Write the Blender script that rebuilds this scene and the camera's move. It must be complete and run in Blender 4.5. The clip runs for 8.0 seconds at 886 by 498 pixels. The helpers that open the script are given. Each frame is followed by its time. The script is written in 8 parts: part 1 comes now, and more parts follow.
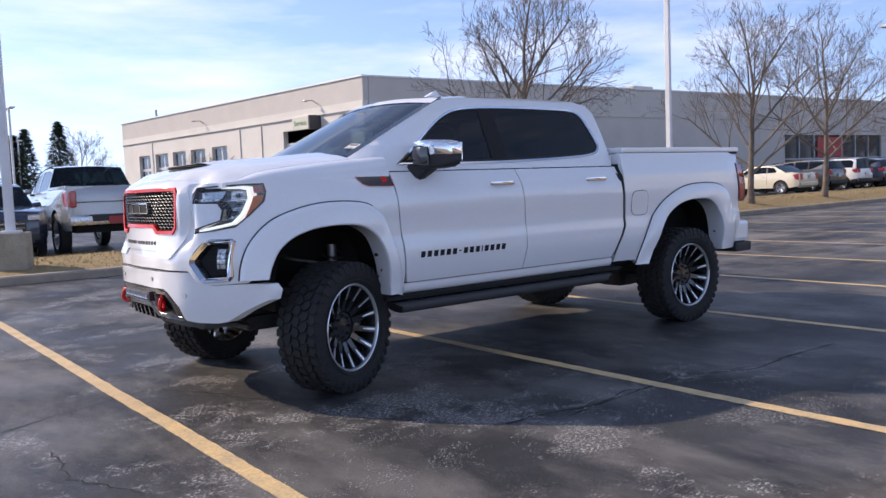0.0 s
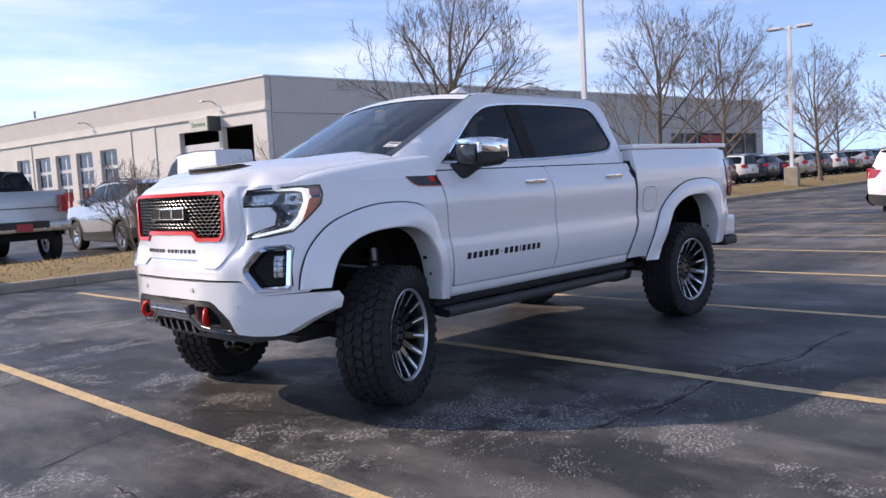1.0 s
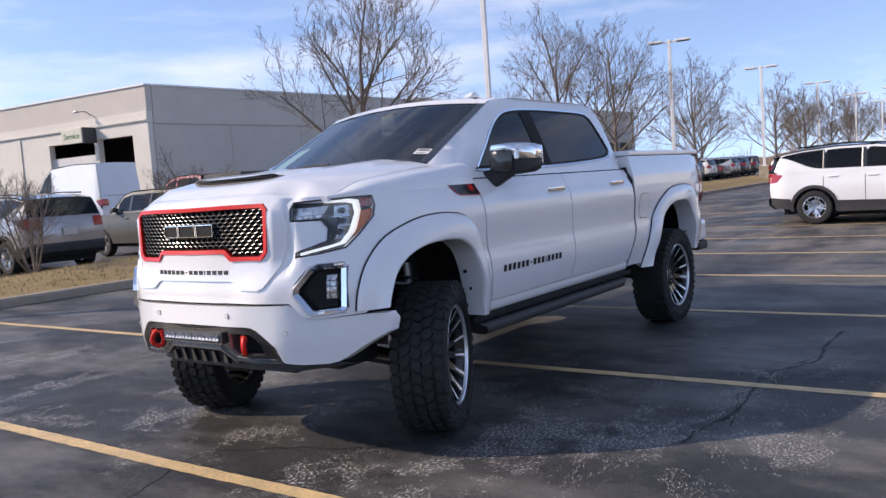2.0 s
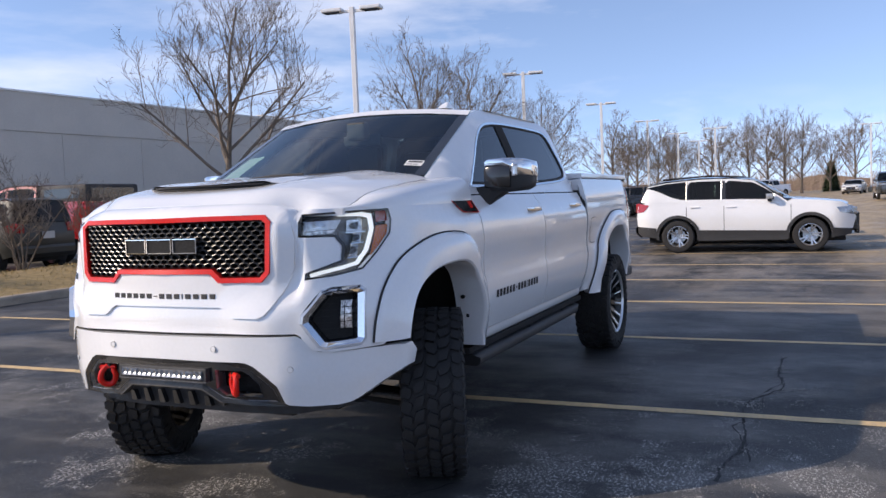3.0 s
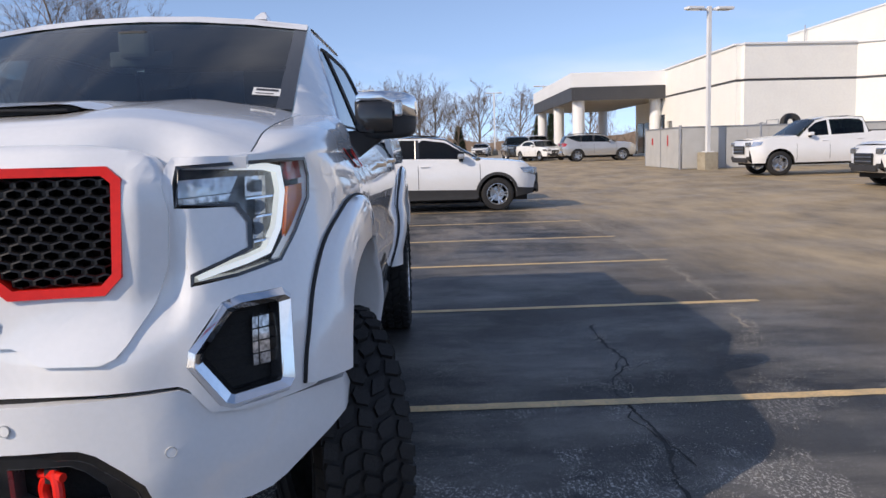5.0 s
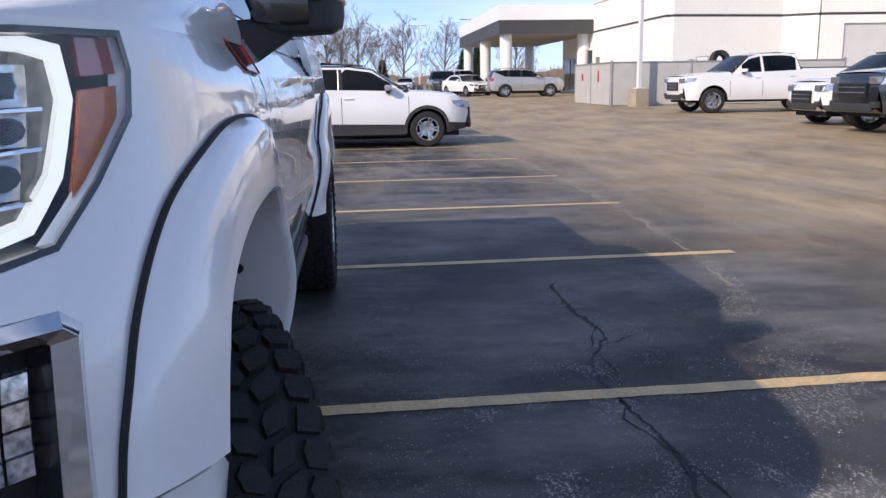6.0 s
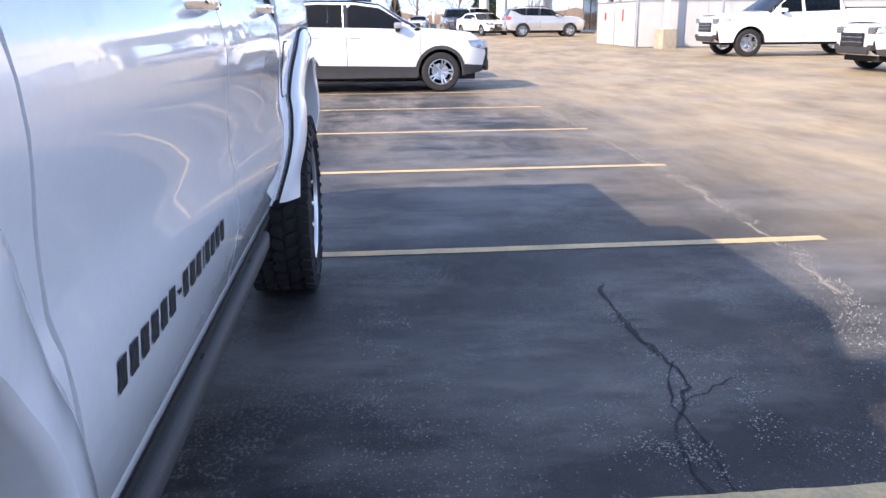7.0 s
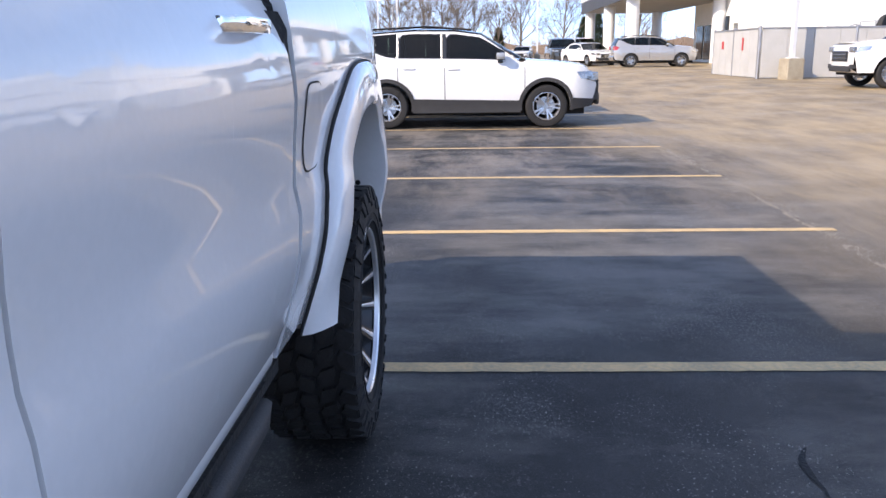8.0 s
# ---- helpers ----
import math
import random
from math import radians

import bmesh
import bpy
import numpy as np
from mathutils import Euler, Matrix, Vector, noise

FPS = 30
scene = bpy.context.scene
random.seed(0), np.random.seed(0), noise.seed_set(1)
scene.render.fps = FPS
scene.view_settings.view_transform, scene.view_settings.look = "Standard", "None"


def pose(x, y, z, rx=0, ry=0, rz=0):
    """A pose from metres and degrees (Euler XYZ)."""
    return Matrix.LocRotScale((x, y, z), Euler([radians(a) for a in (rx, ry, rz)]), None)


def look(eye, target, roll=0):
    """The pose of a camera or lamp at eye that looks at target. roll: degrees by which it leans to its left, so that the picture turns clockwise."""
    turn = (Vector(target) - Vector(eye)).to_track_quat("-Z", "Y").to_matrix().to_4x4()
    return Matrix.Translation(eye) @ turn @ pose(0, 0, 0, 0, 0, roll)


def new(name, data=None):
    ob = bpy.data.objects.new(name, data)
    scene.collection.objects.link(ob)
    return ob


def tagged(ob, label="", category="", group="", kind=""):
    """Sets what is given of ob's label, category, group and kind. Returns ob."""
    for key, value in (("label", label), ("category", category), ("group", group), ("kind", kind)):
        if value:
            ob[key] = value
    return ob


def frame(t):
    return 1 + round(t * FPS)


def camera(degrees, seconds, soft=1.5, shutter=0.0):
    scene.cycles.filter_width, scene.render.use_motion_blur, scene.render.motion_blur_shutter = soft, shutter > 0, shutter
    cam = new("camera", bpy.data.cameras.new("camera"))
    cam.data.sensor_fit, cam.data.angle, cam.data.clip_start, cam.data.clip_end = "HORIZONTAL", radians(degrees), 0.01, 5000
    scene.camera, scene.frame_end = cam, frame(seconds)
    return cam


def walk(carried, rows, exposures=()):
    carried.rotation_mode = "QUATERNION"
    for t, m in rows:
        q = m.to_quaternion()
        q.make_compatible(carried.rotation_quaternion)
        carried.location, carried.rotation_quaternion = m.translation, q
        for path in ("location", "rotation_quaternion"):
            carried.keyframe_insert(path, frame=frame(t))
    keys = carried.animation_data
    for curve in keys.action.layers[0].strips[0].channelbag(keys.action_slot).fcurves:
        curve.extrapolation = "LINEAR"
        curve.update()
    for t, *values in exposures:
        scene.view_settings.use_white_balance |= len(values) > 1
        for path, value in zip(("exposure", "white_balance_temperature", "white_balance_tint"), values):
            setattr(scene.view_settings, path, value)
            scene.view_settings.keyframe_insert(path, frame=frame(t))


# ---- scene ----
cam = camera(57.5, 8.0)
PATH = [
    (0, (0.22, 0.187, 1.368), (1.446, 1.76, 1.215), -2.3),
    (0.5, (-0.167, 0.593, 1.388), (1.159, 2.082, 1.227), -2.8),
    (1, (-0.457, 1.078, 1.408), (0.971, 2.468, 1.244), -3.2),
    (2.5, (-0.935, 2.635, 1.471), (0.793, 3.632, 1.331), -3.5),
    (3, (-0.905, 3.174, 1.465), (0.922, 3.978, 1.345), -2.3),
    (3.5, (-0.848, 3.642, 1.471), (1.047, 4.266, 1.332), -2.4),
    (4, (-0.632, 4.057, 1.462), (1.316, 4.481, 1.297), -2.6),
    (4.5, (-0.265, 4.375, 1.458), (1.715, 4.575, 1.256), -1.9),
    (5, (0.164, 4.614, 1.45), (2.149, 4.568, 1.204), -1.7),
    (5.2, (0.37, 4.65, 1.43), (2.349, 4.536, 1.16), -1.4),
    (6.3, (1.694, 4.634, 1.351), (3.624, 4.381, 0.895), -0.8),
    (6.5, (1.963, 4.595, 1.348), (3.884, 4.347, 0.851), -0.6),
    (7, (2.627, 4.507, 1.342), (4.542, 4.312, 0.799), -0.4),
    (7.5, (3.33, 4.425, 1.328), (5.259, 4.328, 0.808), -0.4),
    (8, (4.013, 4.43, 1.334), (5.956, 4.475, 0.862), -0.7),
]
walk(cam, [(t, look(eye, target, roll)) for t, eye, target, roll in PATH],
     [(0.0, 1.08, 7000, 21), (2.5, 0.92, 7050, 19), (3.5, 0.80, 7000, 17), (4.5, 0.66, 7000, 17), (5.2, 0.70, 7050, 16), (6.3, 1.18, 6850, 19), (7.0, 1.9, 6850, 19), (7.5, 1.58, 6850, 18), (8.0, 1.48, 6900, 18)])

# ---- world, sun ----
SUN_WAY = Vector((-0.95, 1.37, 1.0)).normalized()
world = bpy.data.worlds.new("sky")
scene.world = world
world.use_nodes = True
wn, wl = world.node_tree.nodes, world.node_tree.links
wn.clear()
w_out, w_bg = wn.new("ShaderNodeOutputWorld"), wn.new("ShaderNodeBackground")
sky = wn.new("ShaderNodeTexSky")
sky.sky_type, sky.sun_disc = "NISHITA", False
sky.sun_elevation = math.asin(SUN_WAY.z)
sky.sun_rotation = math.atan2(SUN_WAY.x, SUN_WAY.y)
sky.air_density, sky.dust_density, sky.ozone_density, sky.altitude = 0.9, 0.1, 2.0, 900
w_bg.inputs["Strength"].default_value = 0.138
# thin streaks of high cloud
w_tc, w_map = wn.new("ShaderNodeTexCoord"), wn.new("ShaderNodeMapping")
w_map.inputs["Scale"].default_value = (1.6, 2.2, 9.0)
w_map.inputs["Rotation"].default_value = (0.0, 0.12, 0.5)
w_n1, w_n2 = wn.new("ShaderNodeTexNoise"), wn.new("ShaderNodeTexNoise")
w_n1.inputs["Scale"].default_value, w_n1.inputs["Detail"].default_value, w_n1.inputs["Roughness"].default_value = 1.3, 8.0, 0.58
w_n2.inputs["Scale"].default_value, w_n2.inputs["Detail"].default_value = 0.8, 3.0
w_r1, w_r2 = wn.new("ShaderNodeMapRange"), wn.new("ShaderNodeMapRange")
w_r1.inputs["From Min"].default_value, w_r1.inputs["From Max"].default_value = 0.42, 0.90
w_r2.inputs["From Min"].default_value, w_r2.inputs["From Max"].default_value = 0.40, 0.62
w_mul, w_mix = wn.new("ShaderNodeMath"), wn.new("ShaderNodeMix")
w_mul.operation, w_mix.data_type = "MULTIPLY", "RGBA"
w_mix.inputs["B"].default_value = (4.6, 4.9, 5.4, 1)
wl.new(w_tc.outputs["Generated"], w_map.inputs["Vector"])
for n_, r_ in ((w_n1, w_r1), (w_n2, w_r2)):
    wl.new(w_map.outputs["Vector"], n_.inputs["Vector"])
    wl.new(n_.outputs["Fac"], r_.inputs["Value"])
# the horizon haze is thin: sample the sky a little above the true direction
w_up = wn.new("ShaderNodeVectorMath")
w_up.operation = "ADD"
w_up.inputs[1].default_value = (0.0, 0.0, 0.14)
wl.new(w_tc.outputs["Generated"], w_up.inputs[0])
wl.new(w_up.outputs["Vector"], sky.inputs["Vector"])
wl.new(w_r1.outputs["Result"], w_mul.inputs[0])
wl.new(w_r2.outputs["Result"], w_mul.inputs[1])
wl.new(w_mul.outputs[0], w_mix.inputs["Factor"])
wl.new(sky.outputs["Color"], w_mix.inputs["A"])
wl.new(w_mix.outputs["Result"], w_bg.inputs["Color"])
wl.new(w_bg.outputs["Background"], w_out.inputs["Surface"])

sun_data = bpy.data.lights.new("sun", "SUN")
sun_data.energy, sun_data.angle, sun_data.color = 2.35, radians(0.55), (1.0, 0.91, 0.76)
sun = new("sun", sun_data)
sun.matrix_world = look(SUN_WAY * 60, (0, 0, 0))

# ---- materials ----
def mat(name, c1, c2=None, scale=2.0, rough=0.5, metal=0.0, bump=0.0, bscale=60.0, coat=0.0, spec=0.5, trans=0.0, emit=None, rvar=0.08, vary=0.0):
    """A node material: two colours mixed by noise at two scales, with fine relief."""
    m = bpy.data.materials.new(name)
    m.use_nodes = True
    nt = m.node_tree
    b = nt.nodes["Principled BSDF"]
    b.inputs["Metallic"].default_value = metal
    b.inputs["Coat Weight"].default_value, b.inputs["Coat Roughness"].default_value = coat, 0.03
    b.inputs["Specular IOR Level"].default_value = spec
    b.inputs["Transmission Weight"].default_value = trans
    pos = nt.nodes.new("ShaderNodeNewGeometry")
    n1, n2 = nt.nodes.new("ShaderNodeTexNoise"), nt.nodes.new("ShaderNodeTexNoise")
    n1.inputs["Scale"].default_value, n1.inputs["Detail"].default_value = scale, 6.0
    n2.inputs["Scale"].default_value, n2.inputs["Detail"].default_value = bscale, 3.0
    add, ramp, mix = nt.nodes.new("ShaderNodeMath"), nt.nodes.new("ShaderNodeMapRange"), nt.nodes.new("ShaderNodeMix")
    add.operation, mix.data_type = "ADD", "RGBA"
    ramp.inputs["From Min"].default_value, ramp.inputs["From Max"].default_value = 0.75, 1.25
    nt.links.new(pos.outputs["Position"], n1.inputs["Vector"])
    nt.links.new(pos.outputs["Position"], n2.inputs["Vector"])
    nt.links.new(n1.outputs["Fac"], add.inputs[0])
    nt.links.new(n2.outputs["Fac"], add.inputs[1])
    nt.links.new(add.outputs[0], ramp.inputs["Value"])
    nt.links.new(ramp.outputs["Result"], mix.inputs["Factor"])
    c2 = c2 or tuple(v * 0.86 for v in c1)
    mix.inputs["A"].default_value, mix.inputs["B"].default_value = (*c1, 1), (*c2, 1)
    colour = mix.outputs["Result"]
    if vary:
        info, hsv, span = nt.nodes.new("ShaderNodeObjectInfo"), nt.nodes.new("ShaderNodeHueSaturation"), nt.nodes.new("ShaderNodeMapRange")
        span.inputs["To Min"].default_value, span.inputs["To Max"].default_value = 1 - vary, 1 + vary
        nt.links.new(info.outputs["Random"], span.inputs["Value"])
        nt.links.new(span.outputs["Result"], hsv.inputs["Value"])
        nt.links.new(colour, hsv.inputs["Color"])
        colour = hsv.outputs["Color"]
    nt.links.new(colour, b.inputs["Base Color"])
    rr = nt.nodes.new("ShaderNodeMapRange")
    rr.inputs["To Min"].default_value, rr.inputs["To Max"].default_value = max(rough - rvar, 0.0), min(rough + rvar, 1.0)
    nt.links.new(n1.outputs["Fac"], rr.inputs["Value"])
    nt.links.new(rr.outputs["Result"], b.inputs["Roughness"])
    if bump:
        bu = nt.nodes.new("ShaderNodeBump")
        bu.inputs["Strength"].default_value, bu.inputs["Distance"].default_value = bump, 0.01
        nt.links.new(n2.outputs["Fac"], bu.inputs["Height"])
        nt.links.new(bu.outputs["Normal"], b.inputs["Normal"])
    if emit:
        b.inputs["Emission Color"].default_value, b.inputs["Emission Strength"].default_value = (*emit[:3], 1), emit[3]
    return m


def asphalt_material():
    """Sealed black asphalt: blotches, scuffed pale aggregate, sandy dust on the driving aisle that also paints sunlit
    ground paler.
    """
    m = bpy.data.materials.new("asphalt")
    m.use_nodes = True
    nt = m.node_tree
    b, N, L = nt.nodes["Principled BSDF"], nt.nodes.new, nt.links.new
    pos = N("ShaderNodeNewGeometry").outputs["Position"]

    def noise_tex(scale, detail=5.0, rough=0.55, stretch=None):
        t = N("ShaderNodeTexNoise")
        t.inputs["Scale"].default_value, t.inputs["Detail"].default_value, t.inputs["Roughness"].default_value = scale, detail, rough
        src = pos
        if stretch:
            mp = N("ShaderNodeMapping")
            mp.inputs["Scale"].default_value = stretch
            L(pos, mp.inputs["Vector"])
            src = mp.outputs["Vector"]
        L(src, t.inputs["Vector"])
        return t.outputs["Fac"]

    def span(v, lo, hi, a=0.0, c=1.0):
        r = N("ShaderNodeMapRange")
        r.inputs["From Min"].default_value, r.inputs["From Max"].default_value = lo, hi
        r.inputs["To Min"].default_value, r.inputs["To Max"].default_value = a, c
        L(v, r.inputs["Value"])
        return r.outputs["Result"]

    def times(a, c):
        t = N("ShaderNodeMath")
        t.operation = "MULTIPLY"
        L(a, t.inputs[0])
        if isinstance(c, float):
            t.inputs[1].default_value = c
        else:
            L(c, t.inputs[1])
        return t.outputs[0]

    def blend(f, a, c):
        x = N("ShaderNodeMix")
        x.data_type = "RGBA"
        L(f, x.inputs["Factor"])
        for key, v in (("A", a), ("B", c)):
            if isinstance(v, tuple):
                x.inputs[key].default_value = (*v, 1)
            else:
                L(v, x.inputs[key])
        return x.outputs["Result"]

    base = blend(span(noise_tex(0.55, 6), 0.35, 0.68), (0.0125, 0.0128, 0.0140), (0.050, 0.0495, 0.049))
    base = blend(span(noise_tex(0.8, 7, 0.66, (1.25, 0.55, 1)), 0.47, 0.63, 0, 0.70), base, (0.195, 0.182, 0.164))
    # pale worn aggregate in patches
    grain = span(noise_tex(26.0, 5, 0.7), 0.30, 0.70, 0.0, 0.5)
    base = blend(times(grain, span(noise_tex(2.6, 5, 0.65), 0.42, 0.66)), base, (0.085, 0.082, 0.080))
    # the seal coat is most worn in the first stalls
    sep = N("ShaderNodeSeparateXYZ")
    L(pos, sep.inputs[0])
    where = times(span(noise_tex(1.05, 8, 0.72), 0.53, 0.58), span(sep.outputs["X"], 3.3, 5.2, 1.0, 0.16))
    patch = times(where, span(noise_tex(55.0, 3, 0.75, (0.8, 1.2, 1)), 0.545, 0.565))
    base = blend(times(patch, 0.95), base, (0.50, 0.485, 0.455))
    base = blend(times(where, 0.16), base, (0.20, 0.19, 0.175))
    specks = times(span(noise_tex(85.0, 2, 0.6), 0.64, 0.66), span(noise_tex(1.5, 5, 0.7), 0.42, 0.58))
    base = blend(times(specks, 0.5), base, (0.52, 0.50, 0.47))
    # sand and road dust, spread to paint in sunlit brightness too: pale streaks along the farther stalls, a full coat
    # on the aisle
    sunlit_dust = times(span(noise_tex(0.9, 9, 0.76, (0.45, 1.4, 1)), 0.47, 0.61, 0, 0.65), span(sep.outputs["X"], 8.0, 15.0))
    base = blend(sunlit_dust, base, (0.27, 0.23, 0.19))
    wob = N("ShaderNodeMath")
    wob.operation = "MULTIPLY_ADD"
    L(noise_tex(0.25, 4), wob.inputs[0])
    wob.inputs[1].default_value = 5.0
    L(sep.outputs["Y"], wob.inputs[2])
    far = N("ShaderNodeMath")
    far.operation = "MULTIPLY_ADD"
    L(sep.outputs["X"], far.inputs[0])
    far.inputs[1].default_value = -0.10
    L(wob.outputs[0], far.inputs[2])
    aisle = span(far.outputs[0], 4.0, 1.0)
    sand = times(aisle, span(noise_tex(0.9, 9, 0.74, (0.35, 1.3, 1)), 0.32, 0.62, 0.30, 1.0))
    base = blend(sand, base, (0.43, 0.325, 0.195))
    L(base, b.inputs["Base Color"])
    L(span(noise_tex(0.7, 5), 0.3, 0.7, 0.42, 0.66), b.inputs["Roughness"])
    b.inputs["Specular IOR Level"].default_value = 0.26
    bump = N("ShaderNodeBump")
    bump.inputs["Strength"].default_value, bump.inputs["Distance"].default_value = 0.45, 0.006
    L(noise_tex(130.0, 4, 0.7), bump.inputs["Height"])
    L(bump.outputs["Normal"], b.inputs["Normal"])
    return m


def glass_material(name, tint, rough=0.0, power=4.5, gloss=0.05):
    """Thin coated glass: a see-through tint under a mirror-like surface."""
    m = bpy.data.materials.new(name)
    m.use_nodes = True
    nt = m.node_tree
    nt.nodes.clear()
    out, tr, gl, mix = (nt.nodes.new(k) for k in ("ShaderNodeOutputMaterial", "ShaderNodeBsdfTransparent", "ShaderNodeBsdfGlossy", "ShaderNodeMixShader"))
    lw, pw, add = nt.nodes.new("ShaderNodeLayerWeight"), nt.nodes.new("ShaderNodeMath"), nt.nodes.new("ShaderNodeMath")
    lw.inputs["Blend"].default_value = 0.5
    pw.operation, pw.inputs[1].default_value = "POWER", power
    add.operation, add.use_clamp, add.inputs[1].default_value = "ADD", True, gloss
    tr.inputs["Color"].default_value = (*tint, 1)
    gl.inputs["Roughness"].default_value = rough
    nt.links.new(lw.outputs["Facing"], pw.inputs[0])
    nt.links.new(pw.outputs[0], add.inputs[0])
    nt.links.new(add.outputs[0], mix.inputs[0])
    nt.links.new(tr.outputs[0], mix.inputs[1])
    nt.links.new(gl.outputs[0], mix.inputs[2])
    nt.links.new(mix.outputs[0], out.inputs["Surface"])
    return m


ASPHALT = asphalt_material()
YELLOW = mat("yellow_line_paint", (0.76, 0.52, 0.24), (0.48, 0.36, 0.20), 5.0, 0.6, bump=0.4, bscale=45)
KERB = mat("kerb_concrete", (0.42, 0.34, 0.26), (0.28, 0.23, 0.18), 3.0, 0.85, bump=0.4, bscale=50)
CONCRETE = mat("pole_base_concrete", (0.42, 0.37, 0.28), (0.27, 0.23, 0.17), 4.0, 0.85, bump=0.4, bscale=60)
GRASS = mat("dormant_grass", (0.36, 0.25, 0.11), (0.19, 0.14, 0.06), 6.0, 0.95, bump=1.0, bscale=90)
BLADE = mat("straw_blades", (0.42, 0.30, 0.13), (0.24, 0.18, 0.08), 9.0, 0.9)
SAND = mat("sand_in_joint", (0.34, 0.30, 0.25), (0.20, 0.175, 0.145), 9.0, 0.95, bump=0.5, bscale=60)
TYRE_DARK = mat("old_tyre", (0.03, 0.029, 0.028), (0.05, 0.048, 0.045), 9.0, 0.85)
GRIT = mat("pale_grit", (0.42, 0.40, 0.37), (0.28, 0.27, 0.25), 25.0, 0.9)
CRACK = mat("crack_filler", (0.008, 0.008, 0.009), (0.016, 0.016, 0.016), 8.0, 0.75, bump=0.6, bscale=80)
BARK = mat("grey_bark", (0.20, 0.16, 0.125), (0.10, 0.078, 0.06), 6.0, 0.9, bump=0.7, bscale=60)
TWIG = mat("twig_bark", (0.22, 0.175, 0.14), (0.13, 0.105, 0.085), 4.0, 0.9)
# paler than the near twigs: distance haze is put into this colour
WOODS = mat("hazed_bare_woods", (0.30, 0.225, 0.175), (0.21, 0.16, 0.125), 0.4, 1.0)
SPRUCE = mat("spruce_needles", (0.020, 0.042, 0.018), (0.045, 0.075, 0.03), 3.0, 0.9)
STEEL_WHITE = mat("white_painted_steel", (0.78, 0.78, 0.78), (0.66, 0.66, 0.66), 2.0, 0.4, bump=0.05)
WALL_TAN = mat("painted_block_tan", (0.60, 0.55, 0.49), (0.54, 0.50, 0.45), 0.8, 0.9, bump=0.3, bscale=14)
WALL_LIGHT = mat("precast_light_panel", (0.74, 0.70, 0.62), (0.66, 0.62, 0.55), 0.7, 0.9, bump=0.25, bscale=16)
WALL_WHITE = mat("white_block_wall", (0.88, 0.86, 0.80), (0.83, 0.81, 0.76), 0.8, 0.85, bump=0.25, bscale=9)
FASCIA_WHITE = mat("white_metal_fascia", (0.82, 0.82, 0.81), (0.76, 0.76, 0.75), 0.6, 0.45)
FASCIA_DARK = mat("charcoal_panel", (0.045, 0.045, 0.048), (0.06, 0.06, 0.063), 0.8, 0.5)
SOFFIT = mat("grey_soffit", (0.42, 0.42, 0.42), (0.36, 0.36, 0.36), 1.0, 0.8)
ROOFING = mat("roof_membrane", (0.5, 0.5, 0.48), (0.4, 0.4, 0.38), 1.0, 0.9)
FENCE_GREY = mat("grey_slat_fence", (0.50, 0.495, 0.48), (0.42, 0.415, 0.40), 1.5, 0.7, bump=0.2)
DARK_OPEN = mat("dark_shop_interior", (0.05, 0.048, 0.045), (0.03, 0.03, 0.03), 1.0, 0.9)
DOOR_PANEL = mat("overhead_door_panel", (0.66, 0.65, 0.62), (0.58, 0.57, 0.55), 1.0, 0.5)
DARK_GLASS = mat("dark_window_glass", (0.03, 0.035, 0.04), (0.045, 0.05, 0.055), 0.5, 0.06, spec=0.7, rvar=0.02)
RED_POST = mat("red_painted_steel", (0.55, 0.03, 0.03), (0.42, 0.03, 0.03), 4.0, 0.5)
SIGN_CREAM = mat("sign_face", (0.62, 0.6, 0.48), (0.56, 0.54, 0.44), 2.0, 0.6)
SIGN_GREEN = mat("sign_lettering", (0.10, 0.22, 0.08), (0.08, 0.18, 0.07), 2.0, 0.6)
METAL_GREY = mat("galvanised_metal", (0.42, 0.42, 0.43), (0.33, 0.33, 0.34), 3.0, 0.45, metal=0.7)

# ---- mesh helpers ----
def part(name, bm, material, parent=None, label="", smooth=False, move=None, angle=35):
    """Links a bmesh as one mesh object, under a thing or a part if one is given."""
    if move is not None:
        bmesh.ops.translate(bm, verts=bm.verts, vec=move)
    me = bpy.data.meshes.new(name)
    bm.normal_update()
    if smooth:
        lim = radians(angle)
        for f in bm.faces:
            f.smooth = True
        for e in bm.edges:
            if len(e.link_faces) == 2 and e.calc_face_angle(0.0) > lim:
                e.smooth = False
    bm.to_mesh(me)
    bm.free()
    for mt in (material if isinstance(material, (list, tuple)) else [material]):
        me.materials.append(mt)
    ob = new(name, me)
    if parent is not None:
        ob.parent = parent
    if label:
        ob["label"] = label
    return ob


def empty(name, m, label, category, group="", kind=""):
    ob = new(name)
    ob.matrix_world = m
    return tagged(ob, label, category, group, kind)


def add_box(bm, x0, x1, y0, y1, z0, z1, bevel=0.0):
    vs = bmesh.ops.create_cube(bm, size=1.0)["verts"]
    for v in vs:
        v.co = Vector((x0 + (v.co.x + 0.5) * (x1 - x0), y0 + (v.co.y + 0.5) * (y1 - y0), z0 + (v.co.z + 0.5) * (z1 - z0)))
    if bevel:
        es = list({e for v in vs for e in v.link_edges})
        bmesh.ops.bevel(bm, geom=es, offset=bevel, segments=2, affect="EDGES", profile=0.6)
    return vs


def box(x0, x1, y0, y1, z0, z1, bevel=0.0):
    bm = bmesh.new()
    add_box(bm, x0, x1, y0, y1, z0, z1, bevel)
    return bm


